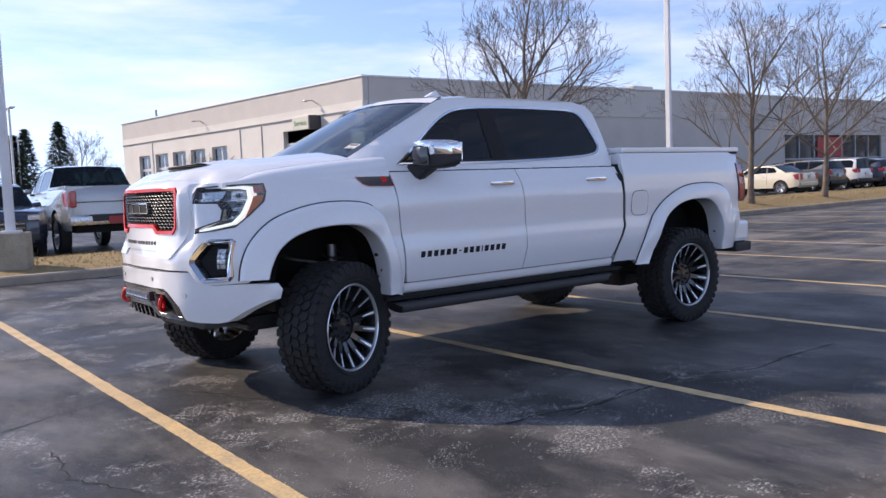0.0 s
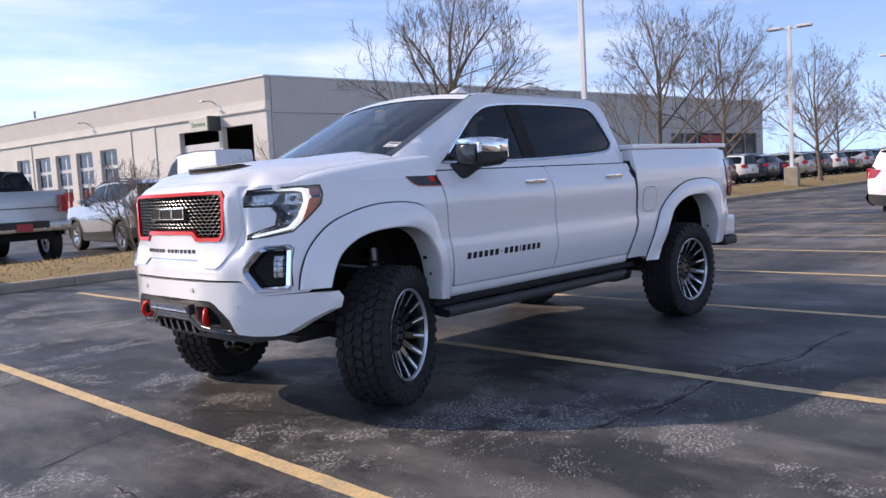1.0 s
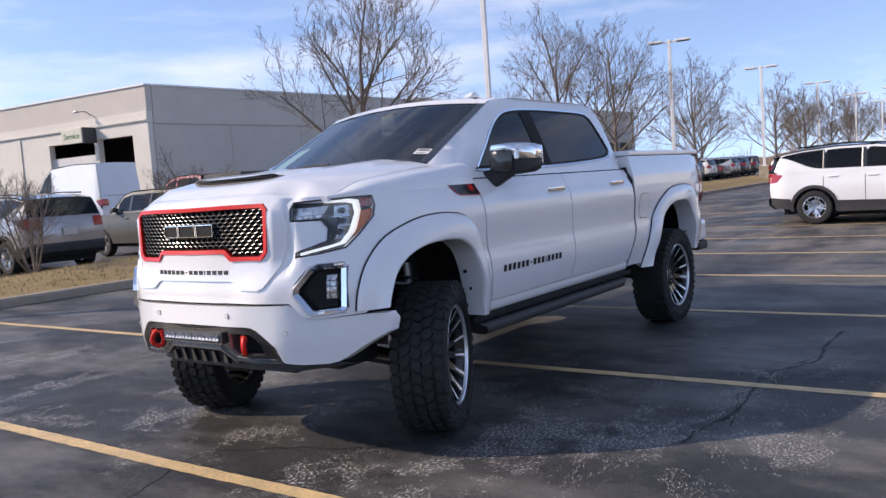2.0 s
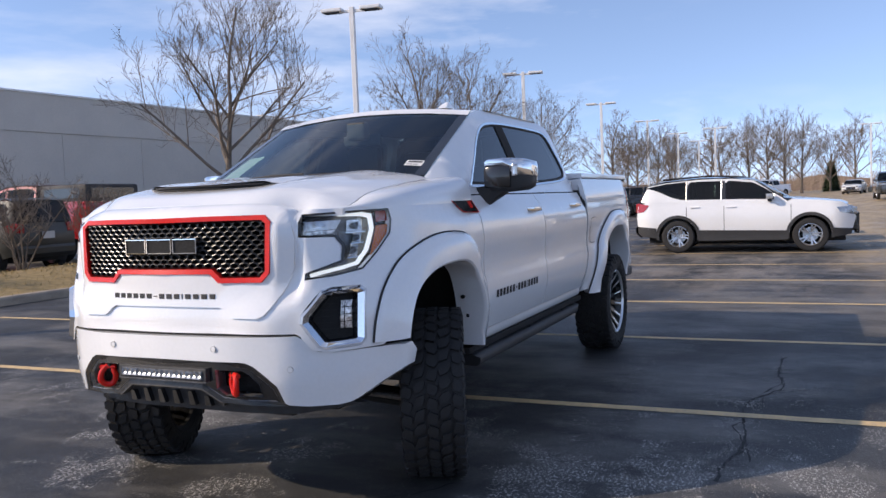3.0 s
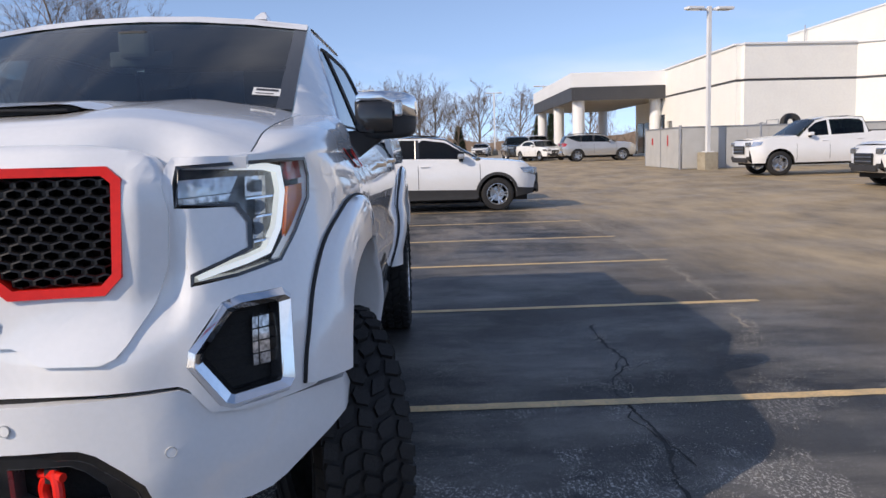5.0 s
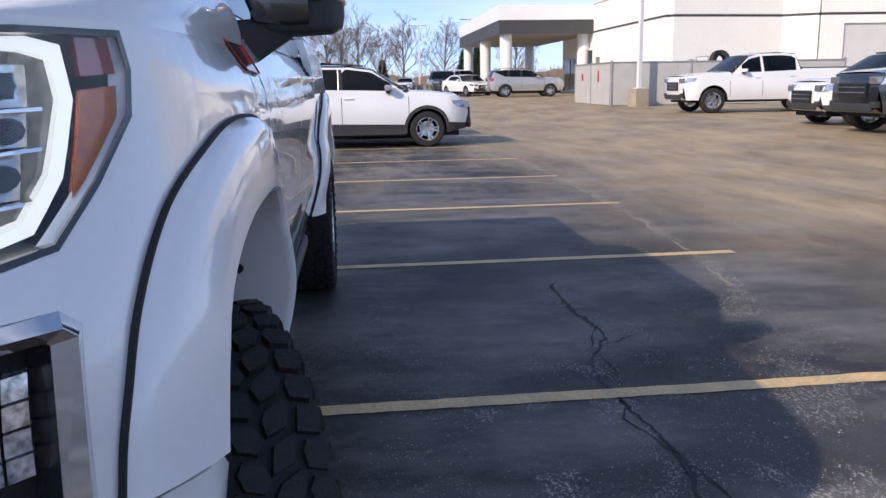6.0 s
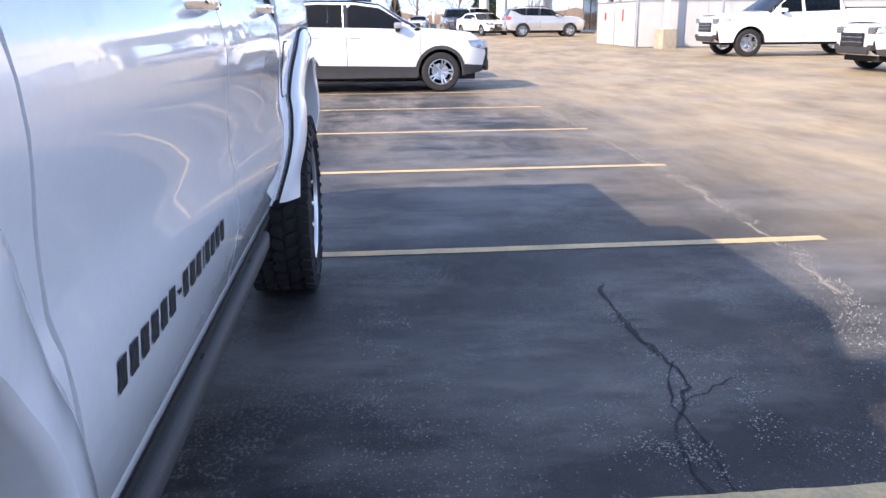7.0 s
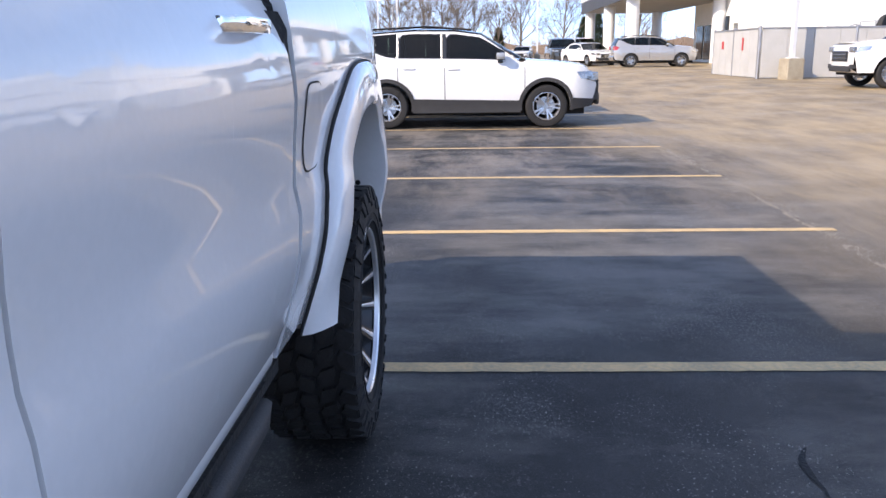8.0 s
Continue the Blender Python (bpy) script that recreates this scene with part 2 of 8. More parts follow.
def add_tube(bm, pts, radii, n=8, caps=True):
    """A tapered tube along points."""
    pts = [Vector(p) for p in pts]
    rings, side = [], None
    for i, p in enumerate(pts):
        d = (pts[min(i + 1, len(pts) - 1)] - pts[max(i - 1, 0)]).normalized()
        if side is None or abs(side.dot(d)) > 0.95:
            side = d.orthogonal().normalized()
        side = (side - d * side.dot(d)).normalized()
        up = d.cross(side)
        r = radii[i] if isinstance(radii, (list, tuple)) else radii
        rings.append([bm.verts.new(p + r * (math.cos(a) * side + math.sin(a) * up)) for a in (2 * math.pi * k / n for k in range(n))])
    for a, b in zip(rings, rings[1:]):
        for k in range(n):
            bm.faces.new((a[k], a[(k + 1) % n], b[(k + 1) % n], b[k]))
    if caps:
        bm.faces.new(rings[0][::-1])
        bm.faces.new(rings[-1])


def tube(pts, radii, n=8):
    bm = bmesh.new()
    add_tube(bm, pts, radii, n)
    return bm


def add_ring_solid(bm, profile, axis="y", n=32, centre=(0, 0, 0)):
    """A solid of revolution: (radius, along) pairs round an axis."""
    rings = []
    c = Vector(centre)
    for k in range(n):
        a = 2 * math.pi * k / n
        ring = []
        for r, h in profile:
            p = {"y": (r * math.cos(a), h, r * math.sin(a)), "x": (h, r * math.cos(a), r * math.sin(a)), "z": (r * math.cos(a), r * math.sin(a), h)}[axis]
            ring.append(bm.verts.new(c + Vector(p)))
        rings.append(ring)
    m = len(profile)
    for k in range(n):
        a, b = rings[k], rings[(k + 1) % n]
        for i in range(m - 1):
            bm.faces.new((a[i], a[i + 1], b[i + 1], b[i]))


def fill_loops(loops):
    """A flat sheet in (u, v) filled between an outline and its holes."""
    bm = bmesh.new()
    edges = []
    for loop in loops:
        vs = [bm.verts.new((u, v, 0)) for u, v in loop]
        edges += [bm.edges.new((a, b)) for a, b in zip(vs, vs[1:] + vs[:1])]
    bmesh.ops.triangle_fill(bm, use_beauty=True, use_dissolve=False, edges=edges)
    bm.normal_update()
    bmesh.ops.reverse_faces(bm, faces=[f for f in bm.faces if f.normal.z < 0])
    return bm


def slice_grid(bm, us=(), vs=()):
    for axis, cuts in ((0, us), (1, vs)):
        for c in cuts:
            co, no = Vector((0, 0, 0)), Vector((0, 0, 0))
            co[axis], no[axis] = c, 1.0
            bmesh.ops.bisect_plane(bm, geom=bm.verts[:] + bm.edges[:] + bm.faces[:], dist=1e-5, plane_co=co, plane_no=no)


def frange(a, b, n):
    return [a + (b - a) * i / n for i in range(1, n)]


def sheet(loops, place, us=(), vs=(), depth=0.0, inward=None, flip=False, keep=None):
    """Outline and holes in (u, v), cut into a grid, laid onto place(u, v); depth folds the rim back along inward(u, v)."""
    bm = fill_loops(loops)
    if keep:
        for c, sign in ((keep[0], -1.0), (keep[1], 1.0)):
            bmesh.ops.bisect_plane(bm, geom=bm.verts[:] + bm.edges[:] + bm.faces[:], dist=1e-5, plane_co=(c, 0, 0), plane_no=(sign, 0, 0), clear_outer=True)
    slice_grid(bm, us, vs)
    uv = {v: (v.co.x, v.co.y) for v in bm.verts}
    rim = [e for e in bm.edges if len(e.link_faces) == 1]
    if depth:
        made = bmesh.ops.extrude_edge_only(bm, edges=rim)["geom"]
        fresh = [v for v in made if isinstance(v, bmesh.types.BMVert)]
        for v in fresh:
            u0 = (v.co.x, v.co.y)
            v.co = Vector(place(*u0)) + Vector(inward(*u0)) * depth
    for v, (u, w) in uv.items():
        v.co = Vector(place(u, w))
    if flip:
        bmesh.ops.reverse_faces(bm, faces=bm.faces)
    return bm


def smooth_curve(knots):
    """A monotone-ish cubic through (t, value...) knots; gives a function."""
    ts = [k[0] for k in knots]
    n = len(knots[0]) - 1

    def f(t):
        t = min(max(t, ts[0]), ts[-1])
        i = max(j for j in range(len(ts)) if ts[j] <= t)
        i = min(i, len(ts) - 2)
        h = ts[i + 1] - ts[i]
        s = (t - ts[i]) / h
        out = []
        for c in range(1, n + 1):
            p0, p1 = knots[i][c], knots[i + 1][c]
            def slope(j):
                if j <= 0 or j >= len(ts) - 1:
                    k = min(max(j, 0), len(ts) - 2) if j <= 0 else len(ts) - 2
                    return (knots[k + 1][c] - knots[k][c]) / (ts[k + 1] - ts[k])
                a = (knots[j][c] - knots[j - 1][c]) / (ts[j] - ts[j - 1])
                b = (knots[j + 1][c] - knots[j][c]) / (ts[j + 1] - ts[j])
                return 0.0 if a * b <= 0 else 2 * a * b / (a + b)
            m0, m1 = slope(i) * h, slope(i + 1) * h
            out.append((2 * s**3 - 3 * s**2 + 1) * p0 + (s**3 - 2 * s**2 + s) * m0 + (-2 * s**3 + 3 * s**2) * p1 + (s**3 - s**2) * m1)
        return out[0] if n == 1 else tuple(out)
    return f


def ease(v, lo, hi):
    t = min(max((v - lo) / (hi - lo), 0.0), 1.0)
    return t * t * (3 - 2 * t)

# ---- ground ----
KERB_Y, ISLAND_END = 15.55, 20.4


# the strip and the buildings stand slightly turned against the stalls
STRIP = pose(-0.36, -0.045, 0, 0, 0, -1.53)
SHOPS = pose(-0.64, -0.26, 0.28, 0, 0, -1.53)
SHOWROOM = pose(-0.74, 0.385, 0.38, 0, 0, -1.0)


def north(x, y):
    """A place along the grass strip or beyond it, from its measures along and across the strip."""
    return 0.9898 * x + 0.0265 * y - 0.233, 0.9898 * y - 0.0265 * x + 0.062


def south(x, y):
    """A place along the aisle and across it."""
    return 0.9864 * x + 0.0173 * y + 0.098, 0.9864 * y - 0.0173 * x + 0.213


def ground_z(x, y):
    """The lot is level at the stalls, rises gently away from them and across the aisle."""
    rise = 0.0046 * max(0.0, min(x, 130.0) - 14.0)
    return rise + 0.20 * ease(x, 12, 30) * ease(y, 16.6, 20.0) + 0.23 * ease(-y, 0.5, 5.5)


def build_ground():
    bm = bmesh.new()
    xs = [-900, -300, -80, -30, -12, -6, 0, 6, 12, 14, 16, 18, 21, 24, 27, 30, 36, 45, 60, 90, 130, 250, 500, 1200]
    ys = [-900, -300, -100, -50, -25, -12, -6, -5.5, -4.7, -4, -3.3, -2.6, -2, -1.3, -0.5, 0, 5, 10, 15, 16.6, 17.4, 18.2, 19.0, 20.0, 24, 30, 40, 60, 100, 250, 900]
    grid = [[bm.verts.new((x, y, ground_z(x, y))) for x in xs] for y in ys]
    for j in range(len(ys) - 1):
        for i in range(len(xs) - 1):
            bm.faces.new((grid[j][i], grid[j][i + 1], grid[j + 1][i + 1], grid[j + 1][i]))
    tagged(part("ground", bm, ASPHALT, smooth=True), "dark sealed asphalt with pale worn patches and sand", "ground", kind="structure")


build_ground()


def island_z(x, y):
    return 0.13 + 0.26 * ease(y, KERB_Y, 17.2) * (1 - 0.55 * ease(y, 18.2, ISLAND_END)) * ease(x, -4, 16) + 0.0046 * max(0.0, x - 14) + 0.03 * noise.noise(Vector((x * 0.5, y * 0.8, 0)))


def build_island():
    bm = bmesh.new()
    xs = [-14 + 1.0 * i for i in range(0, 135)]
    ys = [KERB_Y + 0.15, 15.95, 16.3, 16.8, 17.3, 17.9, 18.5, 19.2, 19.8, ISLAND_END - 0.15]
    grid = [[bm.verts.new((x, y, island_z(x, y) if 0 < j < len(ys) - 1 else (ground_z(x, 10) if j == 0 else ground_z(x, y)) + 0.145)) for x in xs] for j, y in enumerate(ys)]
    for j in range(len(ys) - 1):
        for i in range(len(xs) - 1):
            bm.faces.new((grid[j][i], grid[j][i + 1], grid[j + 1][i + 1], grid[j + 1][i]))
    lawn = tagged(part("lawn", bm, GRASS, smooth=True), "dormant straw-coloured grass strip between kerbs", "lawn", kind="structure")
    lawn.matrix_world = STRIP
    rng = random.Random(4)
    bm = bmesh.new()
    for _ in range(15000):
        x = -6 + 58 * rng.random() ** 1.6
        y = rng.uniform(KERB_Y + 0.16, ISLAND_END - 0.3)
        z = island_z(x, y) - 0.01
        h, a = rng.uniform(0.02, 0.075), rng.uniform(0, math.pi)
        dx, dy = 0.012 * math.cos(a), 0.012 * math.sin(a)
        lean = (rng.uniform(-0.04, 0.04), rng.uniform(-0.04, 0.04))
        v = [bm.verts.new((x - dx, y - dy, z)), bm.verts.new((x + dx, y + dy, z)), bm.verts.new((x + lean[0], y + lean[1], z + h))]
        bm.faces.new(v)
    tagged(part("grass", bm, BLADE), "short dry straw grass blades", "grass", kind="stuff").matrix_world = STRIP


build_island()


def build_kerbs():
    rng = random.Random(9)
    for y0, sgn in ((KERB_Y, 1), (ISLAND_END, -1)):
        kerb = empty("kerb", STRIP @ pose(0, y0, 0), "weathered concrete kerb along the grass strip", "kerb", kind="structure")
        x = -13.0
        while x < 118:
            n = 3.0
            bm = bmesh.new()
            za, zb = (ground_z(a, y0 if sgn < 0 else 10) for a in (x, x + n))
            prof = [(0.0, -0.02), (0.0, 0.115), (0.025, 0.148), (0.15, 0.155), (0.17, 0.14), (0.17, -0.02)]
            ends = []
            for xx, zz in ((x + 0.006, za), (x + n - 0.006, zb)):
                ends.append([bm.verts.new((xx, sgn * p, q + zz)) for p, q in prof])
            for i in range(len(prof)):
                j = (i + 1) % len(prof)
                bm.faces.new((ends[0][i], ends[1][i], ends[1][j], ends[0][j]) if sgn > 0 else (ends[0][j], ends[1][j], ends[1][i], ends[0][i]))
            bm.faces.new(ends[0][::-1] if sgn < 0 else ends[0])
            bm.faces.new(ends[1] if sgn < 0 else ends[1][::-1])
            bmesh.ops.recalc_face_normals(bm, faces=bm.faces)
            part("kerb_stone", bm, KERB, kerb)
            x += n


build_kerbs()


def build_lines():
    """Parking stripes: thin paint with ragged edges, worn through in places."""
    rng = random.Random(2)
    for k in range(12):
        x0, ya, yb = 1.83 + 2.74 * k, 1.80 if k == 0 else 1.60, 14.0
        bm = bmesh.new()
        n = int((yb - ya) / 0.05)
        left, right = [], []
        for i in range(n + 1):
            y = ya + (yb - ya) * i / n
            wob = 0.012 * noise.noise(Vector((x0, y * 0.6, 3.1)))
            left.append(bm.verts.new((x0 - 0.052 + wob + rng.uniform(-0.004, 0.004), y, ground_z(x0, y) + 0.003)))
            right.append(bm.verts.new((x0 + 0.052 + wob + rng.uniform(-0.004, 0.004), y, ground_z(x0, y) + 0.003)))
        for i in range(n):
            bm.faces.new((left[i], right[i], right[i + 1], left[i + 1]))
        tagged(part("parking_line", bm, YELLOW), "worn yellow painted parking line", "line", "parking lines", "structure")
    for k in range(6):
        x0 = 11.9 + 2.74 * k
        bm = box(x0 - 0.05, x0 + 0.05, -11.0, -5.6, 0.001, 0.004)
        tagged(part("parking_line", bm, YELLOW, move=(0, 0, ground_z(x0, -6))), "faded pale parking line across the aisle", "line", "parking lines", "structure")


build_lines()


def crack(points, width, seed, mt=None, label="dark ragged crack in the asphalt", gaps=0.0):
    rng = random.Random(seed)
    pts = []
    for (xa, ya), (xb, yb) in zip(points, points[1:]):
        n = max(2, int(math.hypot(xb - xa, yb - ya) / 0.05))
        for i in range(n):
            t = i / n
            px, py = xa + (xb - xa) * t, ya + (yb - ya) * t
            pts.append((px + 0.07 * noise.noise(Vector((px * 2.1, py * 2.1, seed))) + rng.uniform(-0.02, 0.02), py + 0.07 * noise.noise(Vector((px * 2.1, py * 2.1, seed + 7))) + rng.uniform(-0.012, 0.012)))
    bm = bmesh.new()
    prev = None
    for i, (x, y) in enumerate(pts):
        x2, y2 = pts[min(i + 1, len(pts) - 1)]
        d = Vector((x2 - x, y2 - y, 0))
        if d.length < 1e-6:
            d = Vector((1, 0, 0))
        s = Vector((-d.y, d.x, 0)).normalized() * width * (0.25 + 0.9 * abs(noise.noise(Vector((x * 5, y * 5, seed)))))
        row = (bm.verts.new((x - s.x, y - s.y, ground_z(x, y) + 0.0025)), bm.verts.new((x + s.x, y + s.y, ground_z(x, y) + 0.0025)))
        if prev and noise.noise(Vector((x * 1.7, y * 1.7, seed + 3))) > gaps - 1.0:
            bm.faces.new((prev[0], prev[1], row[1], row[0]))
        prev = row
    bmesh.ops.recalc_face_normals(bm, faces=bm.faces)
    tagged(part("asphalt_crack", bm, mt or CRACK), label, "crack", "asphalt cracks", "structure")


crack([(3.3, 3.56), (3.89, 3.49), (4.16, 3.47), (4.73, 3.50), (5.02, 3.46), (5.36, 3.29), (5.6, 3.30), (6.09, 3.33), (6.6, 3.24)], 0.019, 1, None, "dark ragged crack in the asphalt", 0.45)
crack([(3.6, 3.42), (4.3, 3.55), (4.8, 3.42), (5.2, 3.42), (5.6, 3.25)], 0.009, 11, None, "dark ragged crack in the asphalt", 0.55)
crack([(5.2, 3.36), (5.3, 3.22), (5.42, 3.05)], 0.007, 14, None, "dark ragged crack in the asphalt", 0.6)
crack([(1.0, 5.62), (1.37, 5.79), (1.80, 5.94), (2.1, 5.93), (2.3, 5.6)], 0.010, 2)
crack([(2.25, 5.7), (2.42, 5.28), (2.62, 4.95), (2.9, 4.8)], 0.014, 3)
crack([(1.15, 5.0), (1.13, 4.4), (1.35, 3.9)], 0.012, 6)
JOINT = [(5.6, 2.40), (6.3, 2.13), (7.0, 1.99), (8.1, 1.86), (9.5, 1.77), (11.2, 1.70), (13.0, 1.66), (16.5, 1.66), (24.5, 1.62)]
crack(JOINT[1:], 0.030, 4, SAND, "sand-filled joint in the asphalt", 0.97)


def crumbs():
    """Loose pale grit: thick along the crack and the joint, thin elsewhere on the worn stalls."""
    rng = random.Random(17)
    bm = bmesh.new()
    spots = []
    along = smooth_curve([(3.3, 3.55), (4.2, 3.48), (4.9, 3.49), (5.36, 3.30), (6.09, 3.33), (6.6, 3.24)])
    for _ in range(5200):
        x = rng.uniform(3.4, 6.6)
        spots.append((x, along(x) + rng.gauss(0, 0.035 + 0.16 * abs(noise.noise(Vector((x * 1.3, 2.0, 0)))))))
    # crumbled pale patches
    for cx, cy, rx, ry, n in ((2.25, 3.40, 0.45, 0.30, 1500), (2.95, 3.55, 0.45, 0.22, 1100), (4.05, 4.40, 0.30, 0.22, 500), (3.9, 3.2, 0.35, 0.25, 500), (5.02, 3.56, 0.10, 0.12, 420), (5.24, 3.18, 0.16, 0.10, 420), (5.6, 4.40, 0.40, 0.10, 500), (0.9, 2.9, 0.4, 0.3, 700), (4.9, 2.6, 0.5, 0.3, 400), (1.1, 4.45, 0.25, 0.12, 350)):
        for _ in range(n * 3):
            x, y = rng.gauss(cx, rx), rng.gauss(cy, ry)
            if noise.noise(Vector((x * 5.0, y * 5.0, 9.0))) > -0.12:
                spots.append((x, y))
    for _ in range(1700):
        x, y = rng.uniform(-0.5, 9.0), rng.uniform(0.8, 6.5)
        if noise.noise(Vector((x * 0.9, y * 0.9, 4.0))) + 0.4 * noise.noise(Vector((x * 4.0, y * 4.0, 6.0))) > 0.12:
            spots.append((x, y))
    joint = smooth_curve(JOINT)
    sandy = []
    for _ in range(9000):
        x = 5.6 + 18.9 * rng.random() ** 1.2
        sandy.append((x, joint(x) - 0.04 + rng.gauss(0, 0.04 + 0.10 * abs(noise.noise(Vector((x * 0.8, 5.0, 0)))))))
    for x, y in spots + sandy:
        thick = noise.noise(Vector((x * 4.0, y * 4.0, 1.0))) + 0.6 * noise.noise(Vector((x * 11.0, y * 11.0, 2.0)))
        if thick < rng.uniform(-0.15, 0.30) - (0.35 if x > 5.6 and y < 2.6 else 0.0):
            continue
        r, a = 0.0014 + 0.0042 * rng.random() ** 2.2, rng.uniform(0, 6.283)
        base = [bm.verts.new((x + r * rng.uniform(0.7, 1.3) * math.cos(a + k * 2.094), y + r * rng.uniform(0.7, 1.3) * math.sin(a + k * 2.094), ground_z(x, y) + 0.001)) for k in range(3)]
        tip = bm.verts.new((x + rng.uniform(-0.3, 0.3) * r, y + rng.uniform(-0.3, 0.3) * r, ground_z(x, y) + 0.001 + r * rng.uniform(0.5, 1.0)))
        for k in range(3):
            bm.faces.new((base[k], base[(k + 1) % 3], tip))
    tagged(part("grit", bm, GRIT), "loose pale grit scattered on the asphalt", "grit", kind="stuff")


crumbs()

# ---- buildings ----
def wall_frame(p, q):
    """A pose with x along a wall from p to q, y out of it to the right of that way, and z up; and the wall's length."""
    d = Vector((q[0] - p[0], q[1] - p[1], 0))
    return Matrix.Translation((p[0], p[1], 0)) @ Matrix.Rotation(math.atan2(d.y, d.x), 4, "Z"), d.length


def slab(x0, x1, z0, z1, holes, thick, out=0.0):
    """A wall in its frame with openings (x0, x1, z0, z1) cut through; out: how far its face stands proud of the line."""
    bm = fill_loops([[(x0, z0), (x1, z0), (x1, z1), (x0, z1)]] + [[(a, c), (b, c), (b, d), (a, d)] for a, b, c, d in holes])
    for v in bm.verts:
        v.co = Vector((v.co.x, -out, v.co.y))
    faces = bm.faces[:]
    made = bmesh.ops.extrude_face_region(bm, geom=faces)["geom"]
    for v in made:
        if isinstance(v, bmesh.types.BMVert):
            v.co.y += thick
    bmesh.ops.recalc_face_normals(bm, faces=bm.faces)
    return bm


def overhead_door(house, m, x0, x1, z1, rows, cols, glazed, posts=True):
    """A sectional door set back in its opening, with panes."""
    door = part("door", box(x0, x1, 0.22, 0.30, 0.0, z1), DOOR_PANEL, house, "pale sectional overhead door")
    door.matrix_local = m
    cw, ch = (x1 - x0) / cols, z1 / rows
    for r in range(rows):
        for c in range(cols):
            a, b, lo, hi = x0 + c * cw + 0.12, x0 + (c + 1) * cw - 0.12, r * ch + 0.12, (r + 1) * ch - 0.12
            part("pane" if glazed and r > 0 else "panel", box(a, b, 0.205 if glazed and r > 0 else 0.212, 0.23, lo, hi), DARK_GLASS if glazed and r > 0 else DOOR_PANEL, door)


def service_building():
    p0, pw, ps, H = (24.5, 39.5), (20.2, 71.6), (81.0, 37.2), 7.4
    house = empty("service_building", SHOPS, "long low tan service building with bay doors", "building")
    # west front, seen from the end nearest the corner: the frame runs from the far end to the corner
    m, n = wall_frame(pw, p0)
    bays = [(n - b, n - a) for a, b in ((15.2, 17.3), (18.3, 20.5), (21.3, 23.4), (24.2, 26.4), (27.3, 29.4))]
    big = [(n - 8.1, n - 4.25), (n - 3.95, n - 1.2)]
    low_holes = [(a, b, 0.0, 4.55) for a, b in bays] + [(a, b, 0.0, 4.95) for a, b in big]
    w = part("wall", slab(0, n, 0, 5.55, low_holes, 0.35), WALL_LIGHT, house, "light precast lower wall with bay openings")
    w.matrix_local = m
    w = part("wall", slab(-0.02, n + 0.02, 5.556, 6.1, [], 0.4, 0.05), WALL_LIGHT, house, "projecting pale band")
    w.matrix_local = m
    w = part("parapet", slab(-0.02, n + 0.02, 6.106, H, [], 0.4, 0.0), WALL_TAN, house, "tan parapet")
    w.matrix_local = m
    w = part("coping", box(-0.08, n + 0.08, -0.08, 0.5, H + 0.003, H + 0.09), FASCIA_WHITE, house, "bright metal coping")
    w.matrix_local = m
    for k in range(1, 12):
        x = n * k / 12
        if any(a - 0.3 < x < b + 0.3 for a, b in bays + big):
            continue
        w = part("pilaster", box(x - 0.2, x + 0.2, -0.06, -0.003, 0, 5.5), WALL_LIGHT, house)
        w.matrix_local = m
    for a, b in bays:
        overhead_door(house, m, a, b, 4.55, 4, 2, True)
        for dx in (-0.25, 0.25):
            w = part("bollard", tube([((a if dx < 0 else b) + dx * 0.3, -0.6, 0), ((a if dx < 0 else b) + dx * 0.3, -0.6, 1.9)], 0.11, 10), RED_POST, house, "red bollard")
            w.matrix_local = m
    a, b = big[0]
    w = part("door", box(a, b, 0.22, 0.3, 2.4, 4.2), DOOR_PANEL, house, "half raised pale door")
    w.matrix_local = m
    for k in range(4):
        w = part("panel", box(a + 0.05, b - 0.05, 0.205, 0.218, 2.42 + 0.45 * k, 2.84 + 0.45 * k), DOOR_PANEL, house)
        w.matrix_local = m
    w = part("bay_back", box(0.5, n - 0.5, 6.0, 6.2, 0, 5.3), DARK_OPEN, house, "dark shop interior")
    w.matrix_local = m
    w = part("bay_ceiling", box(0.5, n - 0.5, 0.4, 6.0, 5.25, 5.35), DARK_OPEN, house)
    w.matrix_local = m
    w = part("gutter", box(0, n, -0.12, -0.055, 5.62, 5.70), WALL_LIGHT, house)
    w.matrix_local = m
    # lamps on arms
    for s in (18.2, 4.3):
        w = part("wall_lamp", tube([(n - s, 0, 6.3), (n - s - 0.1, -0.25, 6.5), (n - s - 0.3, -0.55, 6.5)], 0.03, 6), METAL_GREY, house, "lamp on a bent arm")
        w.matrix_local = m
        part("lamp_head", box(n - s - 0.5, n - s - 0.25, -0.75, -0.5, 6.44, 6.52, 0.03), METAL_GREY, w)
    w = part("vent_pipe", tube([(n - 27.9, 1.0, H), (n - 27.9, 1.0, 8.25)], 0.09, 8), METAL_GREY, house)
    w.matrix_local = m
    # south side: wall and band darker than on the west front, shade put into the colour
    m2, n2 = wall_frame(p0, ps)
    glass = (39.8, 55.2, 0.6, 4.3)
    w = part("wall", slab(0.36, n2, 0, 5.45, [(18.9, 20.6, 0.0, 2.6), glass], 0.35), WALL_TAN, house, "tan block wall, its shade put into the colour")
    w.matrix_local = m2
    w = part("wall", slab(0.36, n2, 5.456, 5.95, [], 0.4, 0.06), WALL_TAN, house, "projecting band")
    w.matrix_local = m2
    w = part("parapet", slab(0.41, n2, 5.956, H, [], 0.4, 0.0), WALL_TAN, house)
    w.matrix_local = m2
